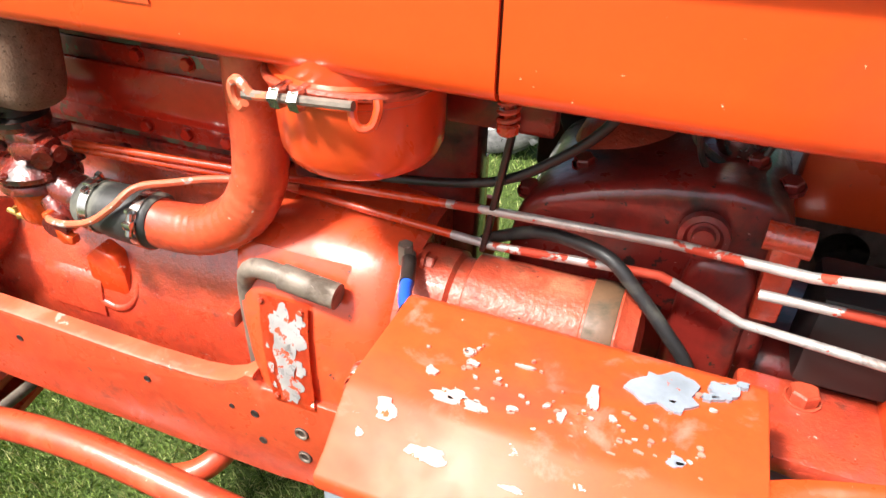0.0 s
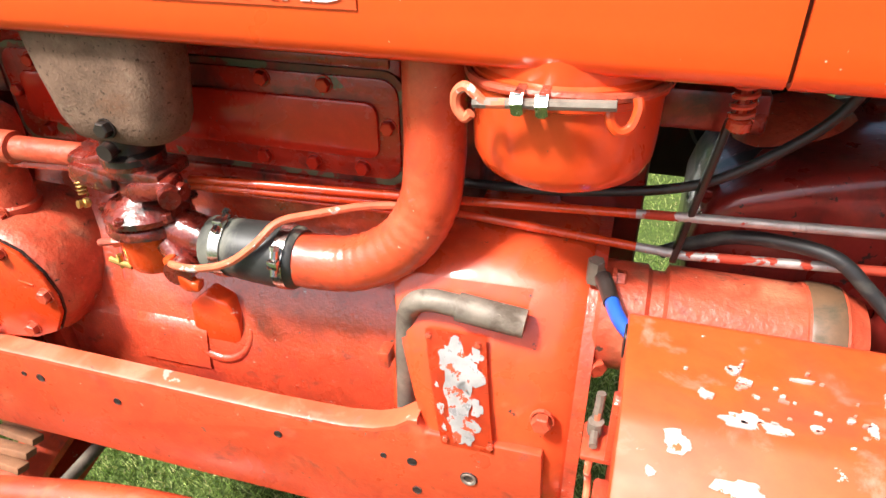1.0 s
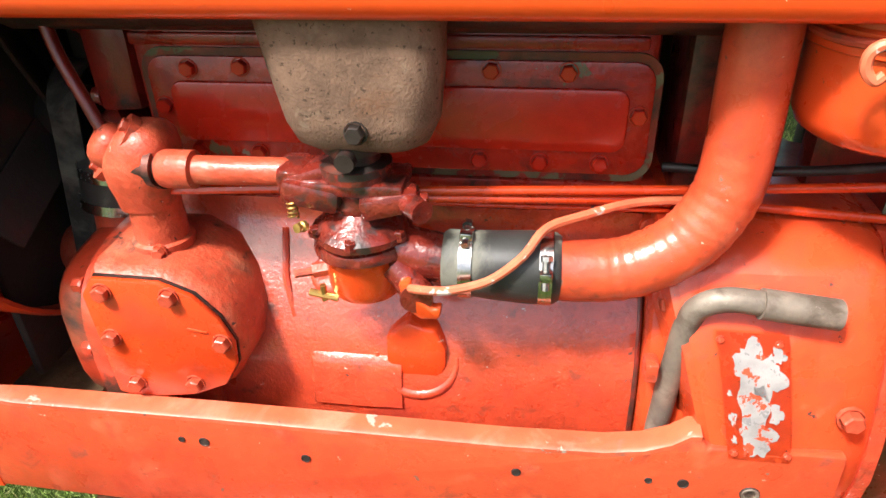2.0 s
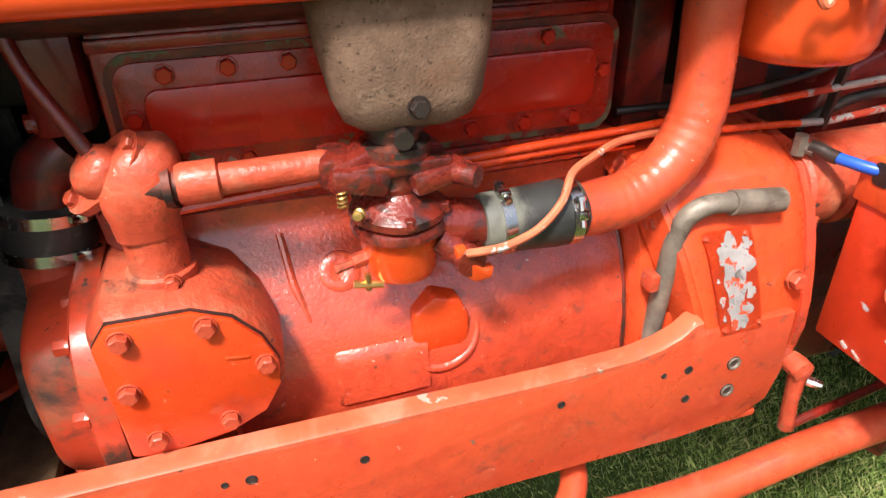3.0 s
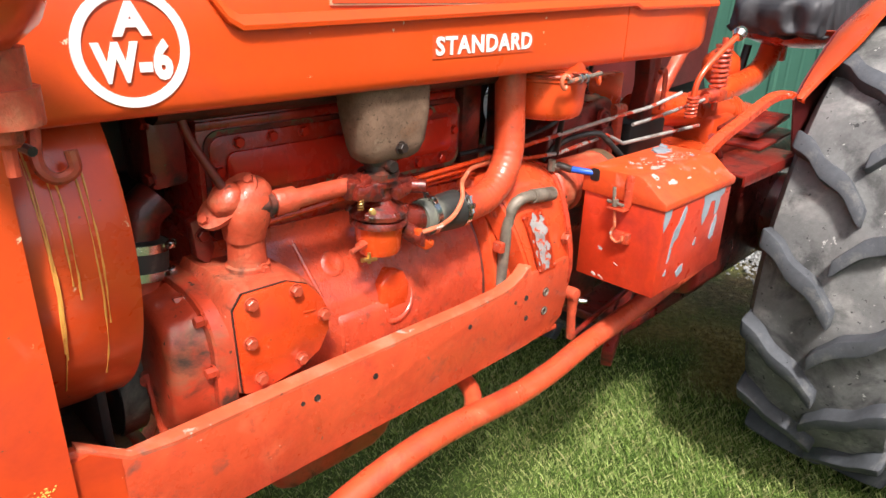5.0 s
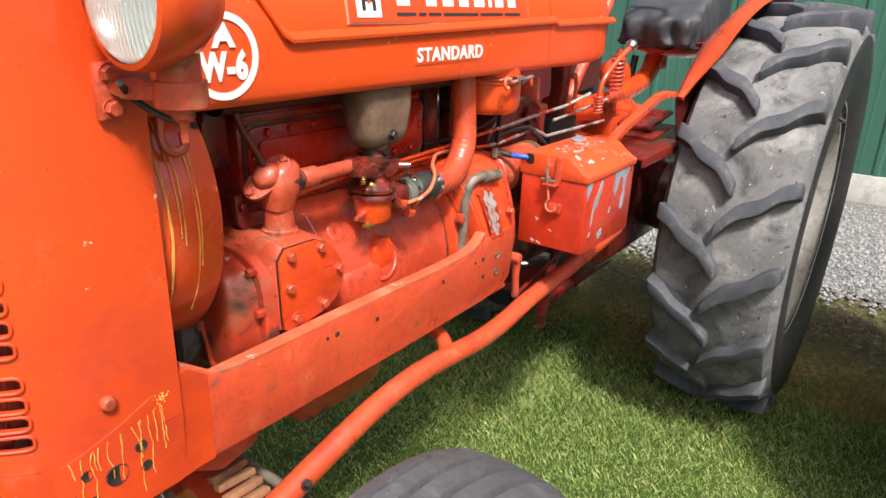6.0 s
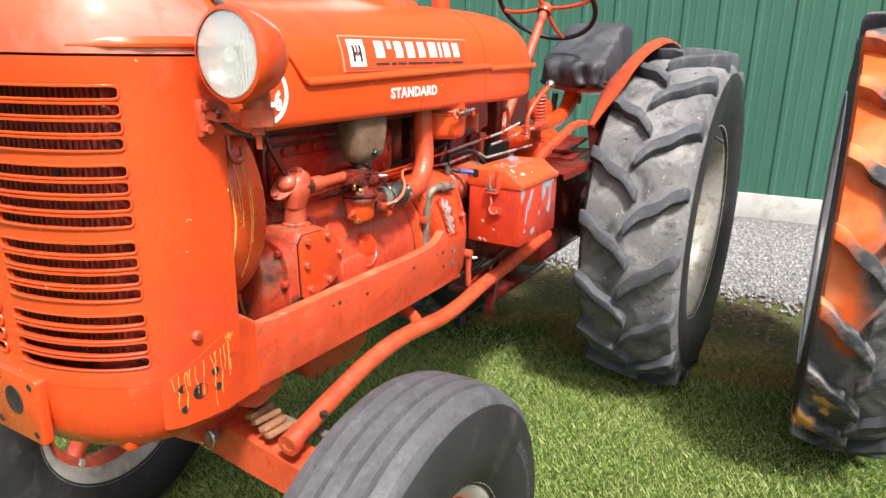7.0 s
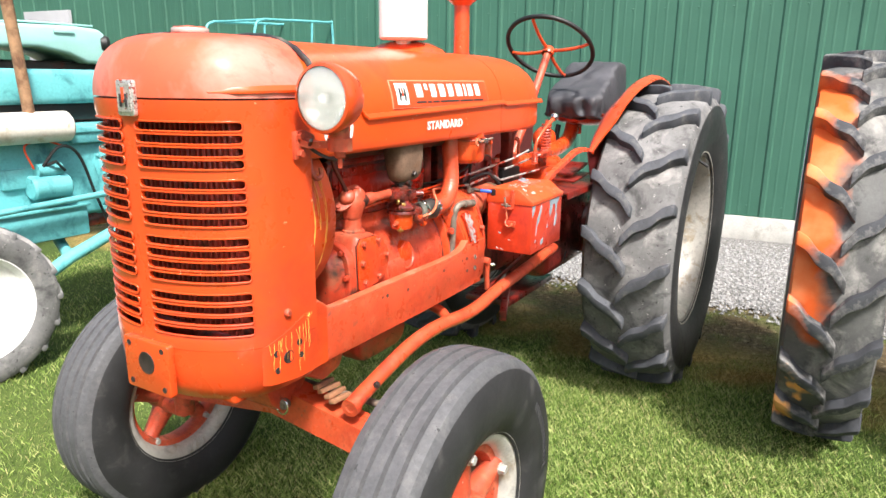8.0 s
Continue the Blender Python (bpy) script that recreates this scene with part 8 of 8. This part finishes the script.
def make_seat():
    # loose black cover over the seat, tall at the back and hanging in folds
    side = [(0.035, 1.236), (0.015, 1.262), (0.012, 1.320), (0.040, 1.348), (0.130, 1.385), (0.230, 1.440), (0.310, 1.492), (0.365, 1.508), (0.440, 1.506), (0.480, 1.485), (0.495, 1.420), (0.490, 1.300), (0.475, 1.215), (0.44, 1.180), (0.25, 1.208), (0.12, 1.222)]
    prof = smooth([(x, 0, z) for x, z in side], 4, closed=True)
    rings = []
    for y, k in ((-0.215, 0.82), (-0.209, 0.93), (-0.195, 0.985), (-0.17, 1.0), (-0.14, 1.0), (-0.10, 1.01), (-0.06, 1.01), (-0.02, 1.0), (0.02, 1.0), (0.050, 0.985), (0.066, 0.93), (0.072, 0.82)):
        rings.append([(0.26 + (q.x - 0.26) * k, y, 1.33 + (q.z - 1.33) * k) for q in prof])
    bm = bmesh.new()
    loft(bm, rings)
    bmesh.ops.subdivide_edges(bm, edges=bm.edges[:], cuts=2, use_grid_fill=True)
    for v in bm.verts:
        low = max(0.0, min(1.0, (1.37 - v.co.z) / 0.10))
        f = abs(noise.noise(Vector((v.co.x * 11, v.co.y * 11, v.co.z * 7))))
        g = noise.noise(Vector((v.co.x * 24, v.co.y * 24, v.co.z * 10)))
        n = Vector((v.co.x - 0.26, (v.co.y + 0.07) * 1.6, (v.co.z - 1.33) * 0.5)).normalized()
        ridge = 1.0 - abs(noise.noise(Vector((v.co.x * 17, v.co.y * 17, v.co.z * 5 + 3)))) * 2.2
        v.co += n * 0.016 * ridge * low
        v.co += n * (-0.034 * f + 0.018 * g) * (0.5 + 1.2 * low)
    part("seat_cover", bm, VINYL, tractor, "wrinkled black cover over the driver's seat", angle=120)
    bm = bmesh.new()
    lathe(bm, [(0, 1.185), (0.10, 1.19), (0.17, 1.215), (0.195, 1.250), (0.19, 1.252), (0.165, 1.22), (0.10, 1.198), (0, 1.192)], (0.27, -0.07, 0), (0, 0, 1), 36)
    part("seat_pan", bm, ENGINE, tractor, "red pressed seat pan")
    bm = bmesh.new()
    tube(bm, smooth([(-0.20, -0.02, 1.03), (-0.10, -0.02, 1.07), (0.06, -0.02, 1.09), (0.17, -0.02, 1.13), (0.22, -0.02, 1.20)], 6), 0.036, 18)
    box(bm, (0.23, -0.02, 1.19), (0.03, 0.085, 0.10), 0.008)
    part("seat_arm", bm, PANEL, tractor, "thick bent orange seat arm")
    bm = bmesh.new()
    pts = [(-0.415 + 0.0185 * math.cos(a), -0.13 + 0.0185 * math.sin(a), 1.118 + 0.100 * a / 50) for a in [k * 0.4 for k in range(126)]]
    tube(bm, pts, 0.0048, 8)
    tube(bm, [(-0.415, -0.13, 1.06), (-0.415, -0.13, 1.245)], 0.008, 10)
    lathe(bm, [(0, 0), (0.022, 0), (0.022, 0.008), (0.008, 0.010), (0.008, 0.020), (0, 0.021)], (-0.415, -0.13, 1.220), (0, 0, 1), 16)
    part("seat_spring", bm, ENGINE, tractor, "red coil spring")
    bm = bmesh.new()
    lathe(bm, [(0, -0.06), (0.035, -0.05), (0.058, -0.02), (0.062, 0.0), (0.058, 0.02), (0.035, 0.05), (0, 0.06)], (0.03, 0.06, 1.125), (0, 1, 0), 22)
    part("toolbox_end", bm, PANEL, tractor)
    bm = bmesh.new()
    tube(bm, [(0.14, 0.03, 1.19), (0.12, 0.04, 1.05), (0.08, 0.05, 0.95)], 0.014, 8)
    part("seat_strap", bm, BLACK, tractor)


def make_levers():
    bm = bmesh.new()
    # main casting top running back to the seat arm
    tube(bm, [(-0.70, -0.05, 1.085), (-0.64, -0.05, 1.078), (-0.42, -0.05, 1.050), (-0.15, -0.05, 1.014)], 0.046, 20, radii=[0.034, 0.043, 0.046, 0.046])
    tube(bm, [(-0.15, -0.05, 1.014), (-0.12, -0.05, 1.010)], 0.053, 20)
    tube(bm, [(-0.12, -0.05, 1.010), (0.02, -0.05, 0.985), (0.12, -0.05, 0.965)], 0.040, 18)
    box(bm, (-0.30, -0.06, 0.97), (0.14, 0.12, 0.12), 0.012)
    box(bm, (-0.40, -0.11, 1.095), (0.13, 0.075, 0.022), 0.006)
    box(bm, (-0.62, -0.12, 0.975), (0.24, 0.12, 0.030), 0.006)
    part("transmission_cover", bm, PANEL, tractor, "orange transmission top casting")
    bm = bmesh.new()
    box(bm, (-0.46, -0.15, 1.105), (0.06, 0.035, 0.028), 0.006)
    tube(bm, [(-0.56, -0.165, 1.113), (-0.52, -0.170, 1.116)], 0.016, 14)
    tube(bm, [(-0.60, -0.182, 1.113), (-0.555, -0.170, 1.113)], 0.010, 12)
    part("lever_pivot", bm, ENGINE, tractor)
    # bent gear lever with a worn knob, spring at its foot
    bm = bmesh.new()
    tube(bm, smooth([(-0.71, -0.205, 1.10), (-0.71, -0.206, 1.15), (-0.695, -0.210, 1.185), (-0.65, -0.220, 1.225), (-0.592, -0.232, 1.264)], 6), 0.0068, 12)
    lv = part("gear_lever", bm, PANEL, tractor, "bent orange lever with a bare metal knob")
    bm = bmesh.new()
    lathe(bm, [(0, -0.016), (0.012, -0.012), (0.017, 0), (0.012, 0.012), (0, 0.016)], (-0.588, -0.233, 1.268), (0.6, 0, 0.5), 16)
    part("knob", bm, STEEL, lv)
    bm = bmesh.new()
    pts = [(-0.71 + 0.011 * math.cos(a), -0.205 + 0.011 * math.sin(a), 1.085 + 0.05 * a / 38) for a in [k * 0.4 for k in range(96)]]
    tube(bm, pts, 0.0035, 6)
    part("lever_spring", bm, ENGINE, lv)
    bm = bmesh.new()
    tube(bm, smooth([(-0.745, -0.150, 1.10), (-0.748, -0.150, 1.17), (-0.760, -0.150, 1.19), (-0.775, -0.150, 1.185)], 5), 0.006, 8)
    part("hand_lever", bm, ENGINE, tractor)
    # upright stays carrying the rear of the tank
    for y in (-0.09, 0.11):
        bm = bmesh.new()
        prism(bm, [(-0.76, 1.25), (-0.69, 1.25), (-0.70, 1.15), (-0.71, 1.06), (-0.76, 1.06), (-0.745, 1.15)], "y", y - 0.02, y + 0.02, 0.005)
        part("tank_bracket", bm, ENGINE_DARK, tractor)
    bm = bmesh.new()
    tube(bm, smooth([(-0.93, -0.05, 1.235), (-0.945, -0.05, 1.18), (-0.935, -0.045, 1.15), (-0.91, -0.04, 1.13)], 5), 0.004, 8)
    part("fuel_hose", bm, RUBBER, tractor)
    bm = bmesh.new()
    box(bm, (-0.735, -0.085, 1.022), (0.16, 0.07, 0.095), 0.008)
    part("coil_box", bm, BLACK, tractor)
    bm = bmesh.new()
    box(bm, (-0.74, 0.03, 1.11), (0.20, 0.03, 0.10), 0.008)
    part("dash_plate", bm, PANEL, tractor, "orange plate under the tank")


def make_fender(s):
    # flared band: inner edge beside the tyre, outer lip curling out over the tread
    inner = smooth([(-0.455, 0, 1.125), (-0.40, 0, 1.176), (-0.33, 0, 1.226), (-0.25, 0, 1.275), (-0.12, 0, 1.322), (0.05, 0, 1.370), (0.19, 0, 1.403), (0.33, 0, 1.425), (0.46, 0, 1.412), (0.56, 0, 1.362)], 4)
    lip = smooth([(-0.453, 0.352, 1.124), (-0.425, 0.375, 1.172), (-0.400, 0.400, 1.215), (-0.370, 0.428, 1.268), (-0.310, 0.442, 1.320), (-0.180, 0.450, 1.372), (0.0, 0.450, 1.408), (0.20, 0.450, 1.429), (0.38, 0.450, 1.414), (0.50, 0.450, 1.362)], 4)
    rows, under = [], []
    for a, b in zip(inner, lip):
        p, q = Vector((a.x, s * 0.341, a.z)), Vector((b.x, s * b.y, b.z))
        d = (q - p).length
        up = Vector((p.x - 0.085, 0, p.z - 0.690)).normalized()
        row = [p - up * 0.012] + [p.lerp(q, k / 6) + up * (0.10 * d * math.sin(math.pi * k / 6)) for k in range(7)] + [q - up * 0.008 + Vector((0, s * 0.003, 0))]
        rows.append(row)
        under.append([v - up * 0.007 for v in row[1:8]])
    bm = bmesh.new()
    loft(bm, rows, closed=False, caps=False)
    bmesh.ops.recalc_face_normals(bm, faces=bm.faces)
    bmesh.ops.solidify(bm, geom=bm.faces[:], thickness=0.004)
    f = part("fender", bm, PANEL, tractor, "flared orange rear fender with a rolled lip")
    # underside and inner sheet: a much darker red than the outside
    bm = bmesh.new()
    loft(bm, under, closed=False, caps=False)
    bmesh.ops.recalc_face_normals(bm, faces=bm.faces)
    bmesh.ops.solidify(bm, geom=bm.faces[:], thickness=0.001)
    part("fender_underside", bm, MAROON, f, "dull maroon underside")
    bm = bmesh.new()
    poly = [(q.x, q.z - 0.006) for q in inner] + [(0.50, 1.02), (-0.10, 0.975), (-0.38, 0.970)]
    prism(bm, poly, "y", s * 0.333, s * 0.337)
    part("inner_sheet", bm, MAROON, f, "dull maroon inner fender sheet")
    if s > 0:
        return
    bm = bmesh.new()
    box(bm, (-0.57, s * 0.300, 0.985), (0.34, 0.12, 0.007), 0.002)
    box(bm, (-0.57, s * 0.362, 0.976), (0.34, 0.007, 0.026), 0.002)
    part("step_plate", bm, ENGINE_DARK, tractor, "worn red footplate")
    bm = bmesh.new()
    path = smooth([(-0.875, s * 0.305, 1.015), (-0.842, s * 0.31, 1.052), (-0.775, s * 0.31, 1.078), (-0.700, s * 0.31, 1.096), (-0.60, s * 0.312, 1.124), (-0.535, s * 0.315, 1.138), (-0.46, s * 0.322, 1.138), (-0.41, s * 0.334, 1.122)], 5)
    rings = []
    for q in path:
        rings.append([q + Vector((0, s * -0.008, 0.002)), q + Vector((0, s * 0.006, 0.002)), q + Vector((0, s * 0.012, -0.002)), q + Vector((0.008, s * 0.012, -0.016)), q + Vector((0.008, s * -0.008, -0.012))])
    loft(bm, rings)
    part("grab_strap", bm, COVER, tractor, "curved dull red grab strap")
    bm = bmesh.new()
    tube(bm, [(-0.70, s * 0.26, 1.05), (-0.62, s * 0.25, 0.99)], 0.010, 8)
    part("pedal_stem", bm, ENGINE_DARK, tractor)
    for c, size, tilt in (((-0.36, s * 0.22, 1.035), (0.20, 0.11, 0.012), -8), ((-0.40, s * 0.25, 1.005), (0.20, 0.10, 0.010), -4)):
        bm = bmesh.new()
        box(bm, c, size, 0.003, rot=(0, tilt, 0))
        part("pedal", bm, ENGINE_DARK, tractor)


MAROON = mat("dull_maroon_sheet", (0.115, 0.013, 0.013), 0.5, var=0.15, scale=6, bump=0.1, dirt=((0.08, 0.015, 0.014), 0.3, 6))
make_far_side()
make_stacks()
make_steering()
make_seat()
make_levers()
make_fender(-1)
make_fender(1)

# ---- neighbouring machines ----
def make_neighbour_wheel():
    """Rear wheel end of the next tractor in the row; only its inner wheel comes into view."""
    t = thing("parked_tractor", "parked tractor whose rear tyre carries orange overspray and a white rim", "tractor", (-0.07, -1.283, 0))
    w = drive_wheel(t, (0.0, 0.0, 0.761), 0.776, 0.145, 21, (OVERSPRAY, SPRAYED), WHITE, 0.490, -1, 0.112, "big narrow tyre with orange overspray on a white rim", turn=10.6, spread=11.0, flush=1.03, bulge=1.01, cone=0.008, hub=False)
    w.rotation_euler.z = radians(1.8)
    bm = bmesh.new()
    lathe(bm, [(0.024, -0.012), (0.030, 0.012), (0.031, 0.014), (0.028, 0.014), (0.021, -0.006), (0, -0.006)], (0.109, 0.115, -0.203), (0, 1, 0), 24)
    lathe(bm, [(0.006, -0.006), (0.006, 0.010), (0, 0.011)], (0.109, 0.115, -0.203), (0, 1, 0), 10)
    part("valve_cup", bm, RIM, w, "dull tin valve cup")
    bm = bmesh.new()
    tube(bm, [(0, -0.02, 0.761), (0, -0.60, 0.761)], 0.09, 18)
    box(bm, (-0.1, -0.75, 0.85), (0.9, 0.32, 0.5), 0.06, seg=3)
    part("axle_housing", bm, ENGINE_DARK, t)
    w2 = drive_wheel(t, (0.0, -1.40, 0.761), 0.776, 0.130, 21, (TYRE, LUG), WHITE, 0.490, -1, -0.02, "big worn tyre on a white rim", turn=2)


def make_teal_tractor():
    t = thing("turquoise_tractor", "turquoise tractor with a white front wheel, parked beyond the red one", "tractor", (-1.2, 2.3, 0))
    o = Vector((1.2, -2.3, 0))

    def put_part(name, bm, material, label="", parent=t):
        bmesh.ops.transform(bm, matrix=Matrix.Translation(o), verts=bm.verts)
        return part(name, bm, material, parent, label)
    # hood: long box with soft edges
    bm = bmesh.new()
    box(bm, (-0.80, 2.45, 1.355), (1.7, 0.55, 0.17), 0.03, seg=3)
    put_part("hood", bm, TEAL, "turquoise hood")
    # added black box that stands in for the shadow below the hood
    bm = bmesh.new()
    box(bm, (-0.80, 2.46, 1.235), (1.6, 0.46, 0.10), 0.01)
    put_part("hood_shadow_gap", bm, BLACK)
    bm = bmesh.new()
    box(bm, (-0.98, 2.28, 1.12), (0.44, 0.30, 0.10), 0.012)
    box(bm, (-0.98, 2.13, 1.14), (0.44, 0.02, 0.03), 0.005)
    put_part("side_tray", bm, TEAL)
    bm = bmesh.new()
    box(bm, (-1.20, 2.36, 0.90), (1.0, 0.38, 0.42), 0.03, seg=3)
    wobble(bm, 0.006, 6)
    put_part("engine", bm, TEAL, "turquoise engine block")
    for name, c, s, b in (("mounting_pad", (-1.40, 2.17, 0.92), (0.30, 0.05, 0.10), 0.015), ("side_casting", (-1.45, 2.16, 0.68), (0.58, 0.08, 0.16), 0.012), ("casting_rib", (-1.45, 2.12, 0.757), (0.60, 0.03, 0.015), 0.004)):
        bm = bmesh.new()
        box(bm, c, s, b)
        put_part(name, bm, TEAL)
    bm = bmesh.new()
    lathe(bm, [(0.16, -0.04), (0.20, -0.03), (0.205, 0.0), (0.20, 0.05), (0.17, 0.08)], (-1.03, 2.30, 0.86), (1, 0, 0), 28)
    put_part("bell_housing", bm, TEAL)
    for z in (1.0, 0.93, 0.86, 0.79, 0.72):
        bolt(t, Vector((-1.055, 2.105 + abs(z - 0.86) * 0.3, z)) + o, (0, -1, 0), 0.012, 0.012, TEAL)
    bm = bmesh.new()
    tube(bm, [(-1.44, 2.12, 0.875), (-1.43, 2.12, 0.875), (-1.26, 2.12, 0.870), (-1.25, 2.12, 0.870)], 0.06, 20, radii=[0.05, 0.06, 0.06, 0.05])
    put_part("starter_motor", bm, TEAL)
    bm = bmesh.new()
    tube(bm, [(-1.40, 2.12, 0.955), (-1.28, 2.12, 0.955)], 0.035, 16)
    put_part("solenoid", bm, TEAL)
    bm = bmesh.new()
    tube(bm, [(-1.36, 2.10, 0.98), (-1.33, 2.06, 1.00), (-1.28, 2.08, 0.95)], 0.008, 8)
    tube(bm, smooth([(-1.38, 2.10, 0.97), (-1.30, 2.07, 1.07), (-1.20, 2.08, 1.02), (-1.12, 2.10, 0.80), (-1.06, 2.10, 0.62)], 6), 0.008, 8)
    put_part("wiring", bm, BLACK)
    bm = bmesh.new()
    tube(bm, smooth([(-1.42, 2.10, 0.97), (-1.46, 2.08, 1.08), (-1.36, 2.09, 1.10), (-1.24, 2.10, 1.06)], 6), 0.005, 8)
    put_part("red_wire", bm, DECAL_R)
    bm = bmesh.new()
    tube(bm, [(-1.85, 2.05, 0.78), (-1.02, 2.05, 0.815), (-0.40, 2.05, 0.84)], 0.016, 10)
    put_part("steering_rod", bm, TEAL, "turquoise steering rod")
    bm = bmesh.new()
    tube(bm, [(-1.45, 2.08, 0.44), (-1.30, 2.10, 0.50), (-0.95, 2.10, 0.62), (-0.45, 2.12, 0.76)], 0.034, 12)
    tube(bm, [(-1.30, 2.10, 0.50), (-1.26, 2.25, 0.56), (-1.24, 2.35, 0.66)], 0.028, 12)
    put_part("radius_arm", bm, TEAL)
    bm = bmesh.new()
    box(bm, (-1.18, 2.34, 0.66), (0.9, 0.26, 0.10), 0.02)
    put_part("sump", bm, GREASY)
    bm = bmesh.new()
    tube(bm, [(-1.75, 2.10, 1.165), (-1.74, 2.10, 1.165), (-1.235, 2.10, 1.165), (-1.22, 2.10, 1.165)], 0.075, 26, radii=[0.06, 0.075, 0.075, 0.06])
    mf = put_part("muffler", bm, PALEPIPE, "horizontal off-white muffler with rust stains")
    bm = bmesh.new()
    tube(bm, [(-1.405, 2.10, 1.21), (-1.425, 2.10, 1.55), (-1.46, 2.10, 2.05)], 0.026, 14)
    put_part("tailpipe", bm, RUST, "rusty brown upright tailpipe", mf)
    # front wheel: white disc, barred tyre
    bm = bmesh.new()
    lathe(bm, [(0.255, 0.06), (0.262, 0.075), (0.245, 0.072), (0.225, 0.03), (0.12, 0.005), (0.10, -0.02), (0, -0.02), ], (0, 0, 0), (0, -1, 0), 48)
    w = part("front_wheel", bm, WHITE, t, "white disc wheel with a small barred tyre")
    w.location = Vector((-1.80, 2.06, 0.375)) + o
    bm = bmesh.new()
    pr = [(0.245, 0.07), (0.27, 0.085), (0.33, 0.092), (0.362, 0.075), (0.372, 0.0)]
    lathe(bm, pr + [(r, -h) for r, h in pr[-2::-1]], (0, 0, 0), (0, 1, 0), 48)
    part("tyre", bm, TYRE, w)
    for s in (1, -1):
        me = lug_mesh("lug", s, 0.085, 0.390, 15, 0.018, TYRE, 0.014)
        for k in range(17):
            ob = new("lug", me)
            ob.parent = w
            ob.matrix_basis = Matrix.Rotation(radians(360 / 17 * (k + (0.5 if s > 0 else 0))), 4, "Y")
    bm = bmesh.new()
    lathe(bm, [(0.07, 0.0), (0.07, 0.05), (0.05, 0.07), (0, 0.075)], (0, 0, 0), (0, -1, 0), 20)
    part("hub", bm, WHITE, w)
    for k in range(6):
        a = math.pi / 3 * k
        bolt(w, (0.11 * math.cos(a), -0.003, 0.11 * math.sin(a)), (0, -1, 0), 0.010, 0.010, WHITE)
    # rear wheel and gearbox, mostly hidden
    drive_wheel(t, Vector((0.45, 2.25, 0.66)) + o, 0.68, 0.17, 20, (TYRE, LUG), WHITE, 0.40, -1, 0.0, "rear wheel on a white rim", turn=5)
    bm = bmesh.new()
    box(bm, (-0.15, 2.62, 0.85), (1.4, 0.42, 0.55), 0.05, seg=3)
    put_part("gearbox", bm, TEAL)


def make_mint_tractor():
    t = thing("pale_mint_tractor", "pale mint-green tractor parked by the shed wall", "tractor", (0.2, 4.2, 0))
    o = Vector((-0.2, -4.2, 0))

    def put_part(name, bm, material, label=""):
        bmesh.ops.transform(bm, matrix=Matrix.Translation(o), verts=bm.verts)
        return part(name, bm, material, t, label)
    # hood with an arched wheel cut-out line and lamp at its end
    bm = bmesh.new()
    prof = [(-1.4, 1.50), (-1.4, 1.72), (-0.9, 1.765), (0.05, 1.785), (0.25, 1.77), (0.33, 1.70), (0.28, 1.50), (0.12, 1.505), (-0.02, 1.57), (-0.25, 1.61), (-0.60, 1.60), (-0.9, 1.55), (-1.05, 1.50)]
    prism(bm, prof, "y", 4.0, 4.65, 0.03, 3)
    put_part("hood", bm, MINT, "pale mint hood with a black underside")
    bm = bmesh.new()
    box(bm, (-0.1, 4.32, 1.792), (0.62, 0.60, 0.016), 0.006)
    put_part("hood_lip", bm, MINT)
    bm = bmesh.new()
    box(bm, (-0.05, 3.992, 1.735), (0.16, 0.012, 0.022), 0.004)
    put_part("hood_handle", bm, MINT)
    bm = bmesh.new()
    lathe(bm, [(0, 0.03), (0.055, 0.025), (0.07, 0), (0.055, -0.04), (0, -0.05)], (0.30, 4.02, 1.66), (1, -0.4, 0), 20)
    put_part("lamp", bm, BLACK)
    # the shade below the hood is painted as a near-black engine box
    bm = bmesh.new()
    box(bm, (-0.5, 4.35, 1.20), (1.7, 0.5, 0.64), 0.05)
    put_part("engine", bm, BLACKISH, "engine with the shade under the hood put into its black colour")
    for x in (-1.2, 0.7):
        drive_wheel(t, Vector((x, 4.25, 0.50)) + o, 0.52, 0.13, 18, (TYRE, LUG), WHITE, 0.30, -1, 0.0, "wheel on a white rim", turn=3)
    # driver's wheel and rail frame further along
    bm = bmesh.new()
    ring = [Vector((0.80 + 0.20 * math.cos(a), 4.0 + 0.20 * math.sin(a), 1.765 + 0.03 * math.cos(a))) for a in [2 * math.pi * k / 40 for k in range(40)]]
    tube(bm, ring, 0.010, 8, closed=True)
    tube(bm, [(0.60, 4.0, 1.755), (1.0, 4.0, 1.77)], 0.007, 8)
    tube(bm, [(0.80, 4.0, 1.76), (0.95, 4.0, 1.20)], 0.018, 10)
    put_part("steering_wheel", bm, BLACK)
    bm = bmesh.new()
    for y in (3.85, 4.55):
        tube(bm, smooth([(1.70, y, 1.45), (1.78, y, 1.85), (1.86, y, 1.955), (2.10, y, 1.975), (2.85, y, 2.005), (2.95, y, 1.97), (2.96, y, 1.45)], 4), 0.014, 10)
        tube(bm, [(2.62, y, 2.0), (2.58, y, 1.45)], 0.012, 8)
    tube(bm, [(1.90, 3.85, 1.965), (1.90, 4.55, 1.965)], 0.012, 8)
    box(bm, (2.3, 4.2, 1.30), (1.5, 0.7, 0.36), 0.05)
    box(bm, (1.78, 4.1, 1.66), (0.34, 0.3, 0.16), 0.06, seg=3)
    box(bm, (1.4, 4.2, 0.9), (1.6, 0.45, 0.5), 0.05)
    put_part("guard_frame", bm, TEAL, "thin turquoise tube guard frame")


make_neighbour_wheel()
make_teal_tractor()
make_mint_tractor()
